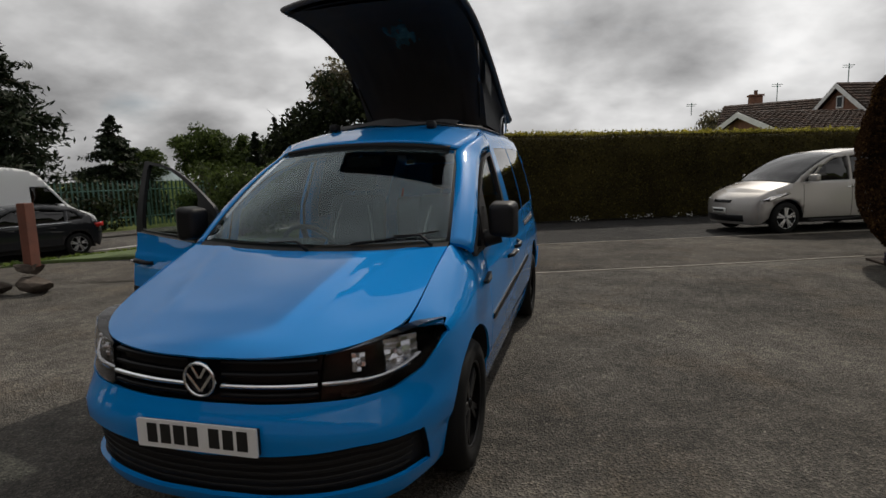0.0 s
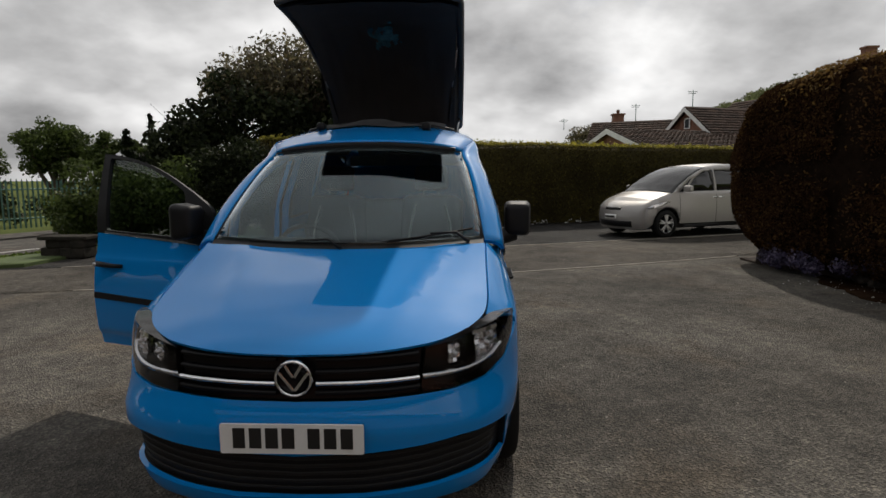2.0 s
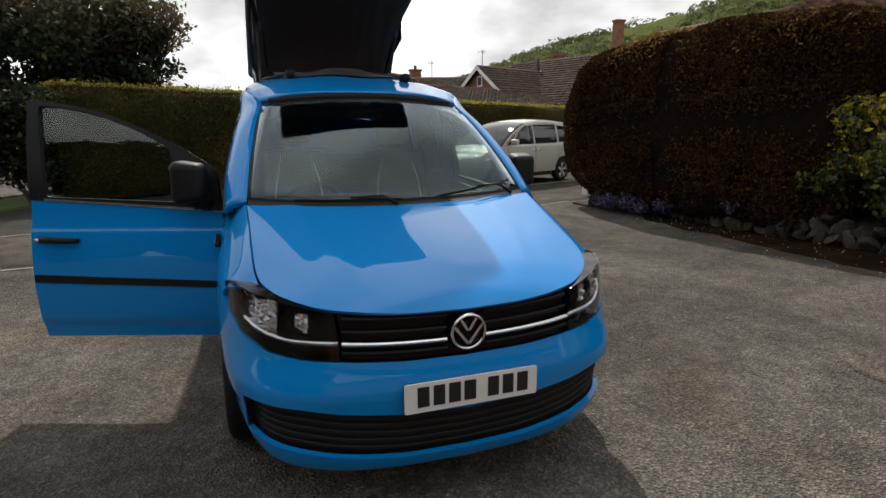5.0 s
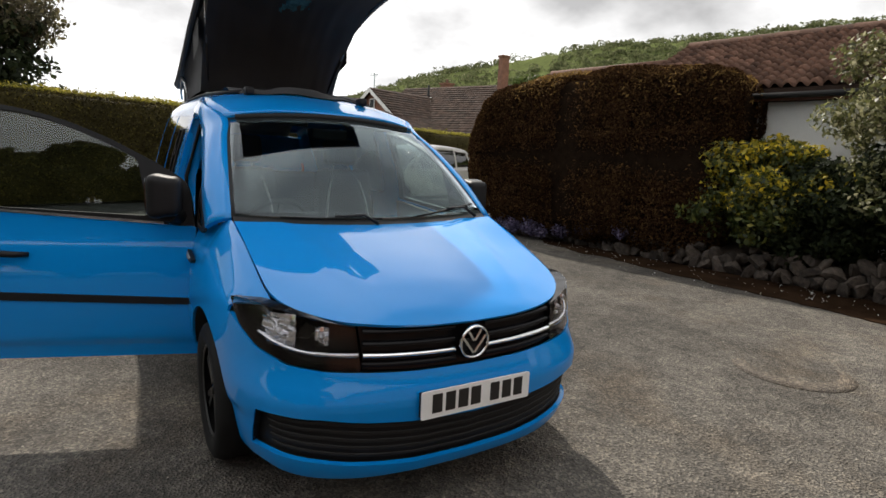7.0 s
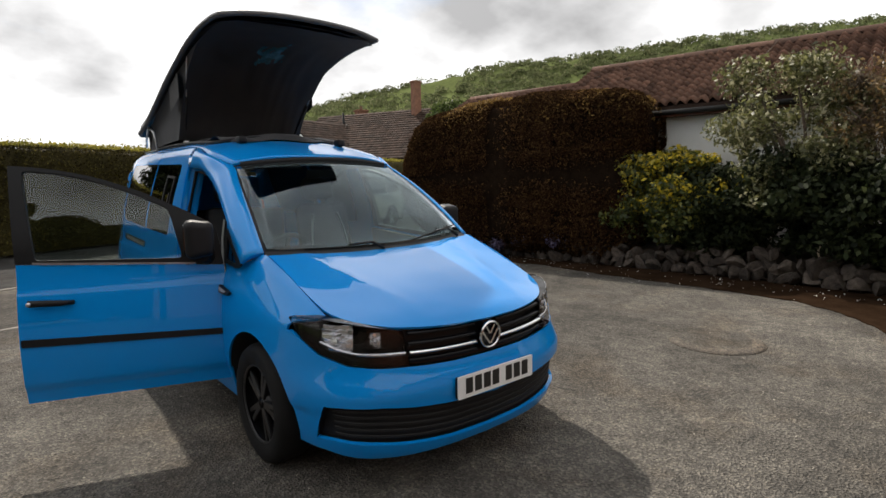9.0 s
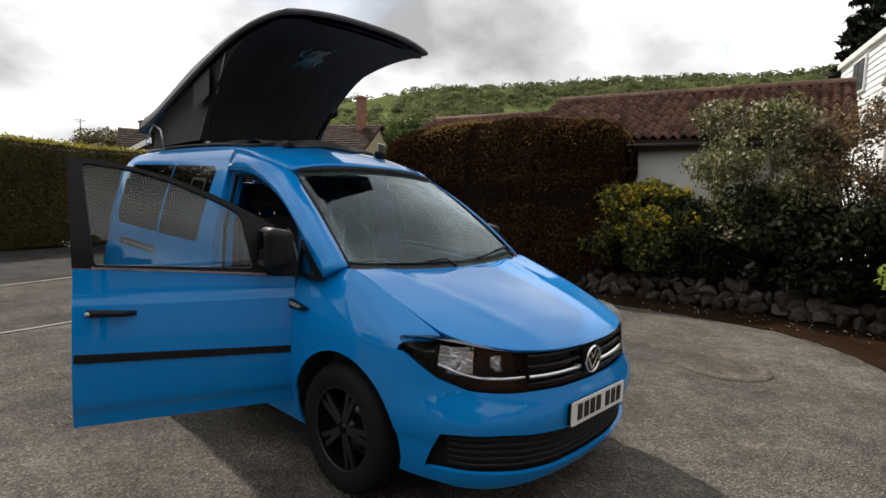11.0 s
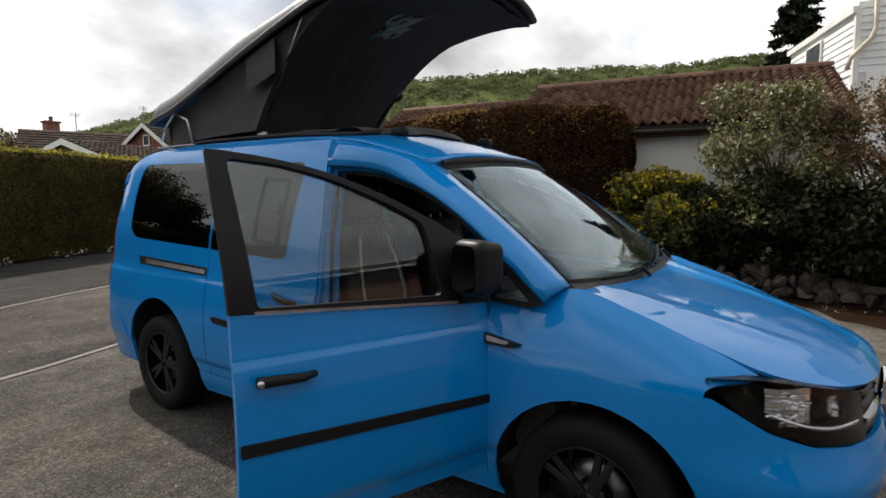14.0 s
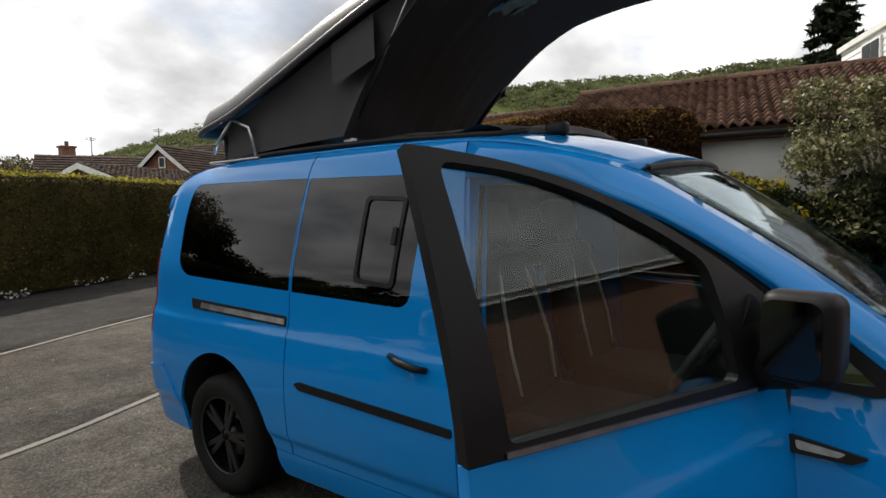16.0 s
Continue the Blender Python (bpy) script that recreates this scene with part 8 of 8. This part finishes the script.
# ---- parked and passing vehicles ----
def vehicle(name, label, category, origin, rear, length, width, contour, zb, wheels, wr, paint, screen, windows, tumble, bulge=0.28, rims=SILVER_ALLOY, plan=None, belt=0.95, rearscreen=None, mirror=None, extras=None):
    """origin: ground point under the middle of the nose; rear: plan direction from nose to tail.
    contour: upper outline from nose foot to tail foot (length, height); screen: the two contour lengths between which it is glass."""
    car = thing(name, label, category)
    rv = Vector((rear[0], rear[1], 0)).normalized()
    sv = Vector((rv.y, -rv.x, 0))
    o = Vector(origin)
    hw0 = width / 2
    pl_ = smooth_interp(plan or [(0.0, 0.80), (0.25, 0.90), (0.6, 0.97), (1.1, 1.0), (length - 0.9, 1.0), (length - 0.25, 0.95), (length, 0.88)])
    tb = smooth_interp(tumble)

    def world(l, w, z):
        return tuple(o + rv * l + sv * w + Vector((0, 0, z)))

    def bl(lc, u):
        f = bulge * u * u * max(0.0, 1 - lc / 1.3)
        g_ = bulge * 0.5 * u * u * max(0.0, 1 - (length - lc) / 0.8)
        return lc + f - g_

    def hw(l, z):
        return hw0 * pl_(l) * tb(z)
    cs = spline(contour, 6)
    # skin over the top, cut into painted and glazed stretches
    runs = []
    for i, p in enumerate(cs):
        l = p[0]
        z = p[1]
        kind = "body"
        if screen[0] <= l <= screen[1] and z > belt - 0.05:
            kind = "screen"
        if rearscreen and rearscreen[0] <= l <= rearscreen[1] and z > belt:
            kind = "rear"
        if not runs or runs[-1][0] != kind:
            if runs:
                runs[-1][1].append(p)
            runs.append([kind, [p]])
        else:
            runs[-1][1].append(p)
    NUc = 15
    for kind, ps in runs:
        if len(ps) < 2:
            continue
        g_ = []
        for l, z in ps:
            for u in np.linspace(-1, 1, NUc):
                ll = bl(l, u)
                crown = 0.05 * (1 - u * u) * (1 if 0.4 < l < length - 0.3 else 0)
                g_.append(world(ll, u * hw(ll, z), z + crown))
        nm = {"body": "body_top", "screen": "windscreen", "rear": "rear_screen"}[kind]
        part(nm, shell(g_, grid_faces(len(ps), NUc), 0.012, paint if kind == "body" else DARKGLASS, nm, world(length / 2, 0, 0.6)), None, car)
    # sides
    up = [(bl(p[0], 1.0), p[1]) for p in cs]
    foot = []
    for wl in reversed(wheels):
        a = np.linspace(0, math.pi, 12)
        foot += [(wl + (wr + 0.06) * math.cos(t), max(zb, wr + (wr + 0.06) * math.sin(t))) for t in a]
    outline = up + foot
    clean = []
    for p in outline:
        if not clean or math.hypot(p[0] - clean[-1][0], p[1] - clean[-1][1]) > 0.012:
            clean.append((float(p[0]), float(p[1])))
    for sd_ in (-1, 1):
        pts, faces = flat_fill(clean, windows, 0.14)
        part("body_side", shell([world(l, sd_ * hw(l, z), z) for l, z in pts], faces, 0.02, paint, "body_side", world(length / 2, 0, 0.6)), None, car)
        for wpoly in windows:
            pts, faces = flat_fill(wpoly, (), 0.2)
            part("side_window", shell([world(l, sd_ * (hw(l, z) - 0.008), z) for l, z in pts], faces, 0.006, DARKGLASS, "side_window", world(length / 2, 0, 0.6)), None, car)
        for wl in wheels:
            c = world(wl, sd_ * (hw0 - 0.11), wr)
            w_ = part("wheel", lathe_bm([(wr * 0.64, 0.085), (wr * 0.66, 0.03), (wr * 0.2, 0.02), (0.0, 0.02)], sv * sd_, c, 28), GLOSSBLACK, car)
            part("tyre", lathe_bm([(wr * 0.66, -0.09), (wr * 0.9, -0.10), (wr, -0.06), (wr, 0.06), (wr * 0.9, 0.10), (wr * 0.66, 0.09)], sv * sd_, c, 32), RUBBER, w_)
            bms = []
            for k in range(5):
                for dd in (-0.16, 0.16):
                    b = box_bm((0.035, 0.03, wr * 0.56), (0, 0, wr * 0.36), 0.006)
                    m = Matrix.Translation(Vector(c) + sv * sd_ * 0.075) @ Matrix((rv, sv, Vector((0, 0, 1)))).transposed().to_4x4() @ Matrix.Rotation(2 * math.pi * k / 5 + dd, 4, "Y")
                    bmesh.ops.transform(b, matrix=m, verts=b.verts[:])
                    bms.append(b)
            sp_ = join_bm(*bms)
            bmesh.ops.recalc_face_normals(sp_, faces=sp_.faces[:])
            part("spokes", sp_, rims, w_)
            part("rim_ring", lathe_bm([(wr * 0.62, 0.080), (wr * 0.67, 0.088), (wr * 0.69, 0.078)], sv * sd_, c, 28, True), rims, w_)
        if mirror:
            ml, mz = mirror
            m_ = box_bm((0.14, 0.22, 0.15), (0, 0, 0), 0.05, seg=3)
            bmesh.ops.transform(m_, matrix=Matrix.Translation(world(ml, sd_ * (hw0 + 0.08), mz)) @ Matrix((rv, sv, Vector((0, 0, 1)))).transposed().to_4x4(), verts=m_.verts[:])
            part("door_mirror", assign_smooth(m_), paint, car)
    part("underbody", (lambda b: (bmesh.ops.transform(b, matrix=Matrix.Translation(world(length / 2, 0, zb + 0.12)) @ Matrix((rv, sv, Vector((0, 0, 1)))).transposed().to_4x4(), verts=b.verts[:]), b)[1])(box_bm((length * 0.86, width * 0.82, 0.25))), UNDER, car)
    part("cabin", (lambda b: (bmesh.ops.transform(b, matrix=Matrix.Translation(world(length * 0.55, 0, belt - 0.15)) @ Matrix((rv, sv, Vector((0, 0, 1)))).transposed().to_4x4(), verts=b.verts[:]), b)[1])(box_bm((length * 0.5, width * 0.74, 0.5), bevel=0.1)), SEATCLOTH, car)

    def patch(nm, corners, mat, push, parent=car, sides=(-1, 1), label=""):
        """A panel on the flank or nose by (length, height) corners, standing proud by push."""
        for sd2 in sides:
            pts, faces = flat_fill(corners, (), 0.1)
            part(nm, shell([world(l, sd2 * (hw(l, z) + push), z) for l, z in pts], faces, 0.01, mat, nm, world(length / 2, 0, 0.6)), None, parent, label)

    def nose(nm, u0, u1, z0, z1, mat, push, end=0, label=""):
        g_ = []
        zs = [p for p in cs]
        for z in np.linspace(z0, z1, 4):
            cand = [p for p in cs if (p[0] < length * 0.4) == (end == 0)]
            lc = float(np.interp(z, *zip(*sorted((p[1], p[0]) for p in cand))))
            for u in np.linspace(u0, u1, 9):
                ll = bl(lc, u)
                g_.append(world(ll + (-push if end == 0 else push), u * hw(ll, z), z))
        return part(nm, shell(g_, grid_faces(4, 9), 0.01, mat, nm, world(length / 2, 0, 0.6)), None, car, label)
    if extras:
        extras(car, patch, nose, world)
    return car


# silver people carrier on the hedge side
def mpv_extras(car, patch, nose, world):
    nose("grille", -0.36, 0.36, 0.66, 0.72, GLOSSBLACK, 0.012, label="dark slim grille")
    nose("lower_intake", -0.72, 0.72, 0.26, 0.40, PLASTIC, 0.010, label="black lower intake")
    nose("number_plate", -0.28, 0.28, 0.44, 0.55, PLATEWHITE, 0.03, label="white number plate with a plain bar")
    nose("plate_bar", -0.23, 0.23, 0.475, 0.52, INK, 0.042)
    patch("headlamp", [(0.30, 0.70), (0.50, 0.69), (0.98, 0.84), (0.93, 0.885), (0.52, 0.80)], LENS, 0.014, label="clear swept-back headlamp")
    patch("headlamp_reflector", [(0.34, 0.71), (0.50, 0.70), (0.94, 0.835), (0.90, 0.87), (0.52, 0.79)], CHROME, 0.006)
    patch("sill_trim", [(1.45, 0.24), (3.3, 0.24), (3.3, 0.30), (1.45, 0.30)], PLASTIC, 0.008)
    for l in (2.35, 2.55):
        patch("door_handle", [(l, 0.93), (l + 0.16, 0.935), (l + 0.16, 0.965), (l, 0.96)], CHROME, 0.02)
    for l in (1.30, 2.48, 3.60):
        patch("door_gap", [(l, 0.32), (l + 0.012, 0.32), (l + 0.012, 1.02), (l, 1.02)], UNDER, 0.001)


vehicle("people_carrier", "silver-beige people carrier parked by the hedge", "car", (4.24, 10.92, 0), (0.906, 0.423), 4.8, 1.80,
        [(0.06, 0.20), (0.0, 0.36), (0.0, 0.55), (0.06, 0.72), (0.25, 0.84), (0.60, 0.95), (0.98, 1.05), (1.35, 1.27), (1.75, 1.49), (2.15, 1.64), (2.6, 1.71), (3.2, 1.735), (4.0, 1.69), (4.45, 1.60), (4.62, 1.35), (4.74, 1.0), (4.80, 0.70), (4.78, 0.35), (4.74, 0.22)],
        0.22, (0.92, 3.83), 0.335, SILVER, (0.98, 2.15), [rounded([(1.28, 1.075), (1.42, 1.085), (1.70, 1.38), (1.66, 1.385)], 0.01), rounded([(1.50, 1.09), (2.44, 1.10), (2.44, 1.60), (2.12, 1.565), (1.80, 1.405)], 0.03), rounded([(2.50, 1.10), (3.56, 1.12), (3.56, 1.615), (2.50, 1.605)], 0.03), rounded([(3.64, 1.13), (4.45, 1.16), (4.25, 1.56), (3.64, 1.605)], 0.04)],
        [(0.15, 0.94), (0.40, 0.99), (0.70, 1.0), (1.0, 0.97), (1.35, 0.90), (1.65, 0.80), (1.80, 0.70)], 0.30, SILVER_ALLOY, None, 1.06, (4.3, 4.7), (1.45, 1.16), mpv_extras)


def black_extras(car, patch, nose, world):
    patch("tail_lamp", [(4.05, 0.76), (4.26, 0.78), (4.26, 0.90), (4.0, 0.88)], REDLAMP, 0.012, label="red tail lamp")
    patch("waist_trim", [(1.2, 0.925), (3.4, 0.945), (3.4, 0.957), (1.2, 0.937)], CHROME, 0.010)
    for l in (1.9, 2.85):
        patch("door_handle", [(l, 0.80), (l + 0.16, 0.80), (l + 0.16, 0.83), (l, 0.83)], BLACKCAR, 0.02)


nose_pt = Vector((-14.6, 7.0, -0.58))
vehicle("black_hatchback", "black hatchback parked beside the verge", "car", nose_pt, RD, 4.32, 1.77,
        [(0.05, 0.20), (0.0, 0.36), (0.02, 0.58), (0.15, 0.72), (0.6, 0.83), (1.15, 0.92), (1.55, 1.15), (1.95, 1.36), (2.4, 1.43), (3.0, 1.42), (3.5, 1.34), (3.9, 1.16), (4.15, 0.98), (4.27, 0.86), (4.32, 0.62), (4.28, 0.36), (4.22, 0.22)],
        0.2, (0.86, 3.55), 0.32, BLACKCAR, (1.15, 1.95), [rounded([(1.55, 0.96), (2.45, 0.965), (2.45, 1.34), (2.1, 1.32), (1.85, 1.2)], 0.03), rounded([(2.52, 0.965), (3.25, 0.985), (3.3, 1.28), (2.52, 1.345)], 0.03), rounded([(3.34, 0.995), (3.7, 1.02), (3.5, 1.22), (3.37, 1.27)], 0.02)],
        [(0.15, 0.94), (0.40, 0.99), (0.70, 1.0), (0.95, 0.97), (1.25, 0.86), (1.45, 0.74)], 0.26, SILVER_ALLOY, None, 0.93, (3.6, 4.15), (1.6, 1.02), black_extras)


def wv_extras(car, patch, nose, world):
    nose("rear_bumper", -0.96, 0.96, 0.36, 0.60, PLASTIC, 0.03, 1)
    nose("number_plate", -0.55, -0.10, 0.72, 0.82, PLATEYELLOW, 0.02, 1)
    nose("door_joint", -0.006, 0.006, 0.6, 2.3, UNDER, 0.012, 1)
    nose("rear_lettering_bar", -0.62, -0.30, 1.55, 1.66, SIGNBLUE, 0.012, 1)
    patch("tail_lamp", [(5.28, 0.95), (5.40, 0.95), (5.40, 1.45), (5.28, 1.45)], REDLAMP, 0.012)
    patch("side_trim", [(0.9, 0.55), (5.2, 0.55), (5.2, 0.68), (0.9, 0.68)], PLASTIC, 0.02)


wv = Vector((-14.3, 12.1, -0.58))
vehicle("white_panel_van", "white high-roofed panel van on the road", "van", (wv.x, wv.y, wv.z), -RD, 5.4, 2.02,
        [(0.05, 0.25), (0.0, 0.5), (0.02, 0.9), (0.2, 1.08), (0.55, 1.20), (0.9, 1.42), (1.35, 1.95), (1.6, 2.25), (1.9, 2.42), (2.6, 2.50), (5.2, 2.50), (5.36, 2.42), (5.39, 1.8), (5.40, 1.0), (5.38, 0.45), (5.34, 0.3)],
        0.3, (0.95, 4.35), 0.34, WHITEVAN, (0.55, 1.6), [rounded([(0.95, 1.32), (1.85, 1.32), (1.85, 1.95), (1.42, 1.92)], 0.04)],
        [(0.2, 0.97), (0.6, 1.0), (1.3, 0.99), (2.2, 0.94), (2.52, 0.90)], 0.15, SILVER_ALLOY, [(0.0, 0.85), (0.3, 0.93), (0.8, 0.99), (5.0, 1.0), (5.4, 0.98)], 1.25, None, (1.15, 1.35), wv_extras)
# ---- pieces of the garage roof ----
for m in tile_jobs[13 * ROWS_:]:
    ob = new("tile", tmesh[0])
    ob.parent = garage
    ob.matrix_basis = m
for m in RIDGE_JOBS:
    ob = new("ridge_tile", ridge_mesh)
    ob.parent = garage
    ob.matrix_basis = m
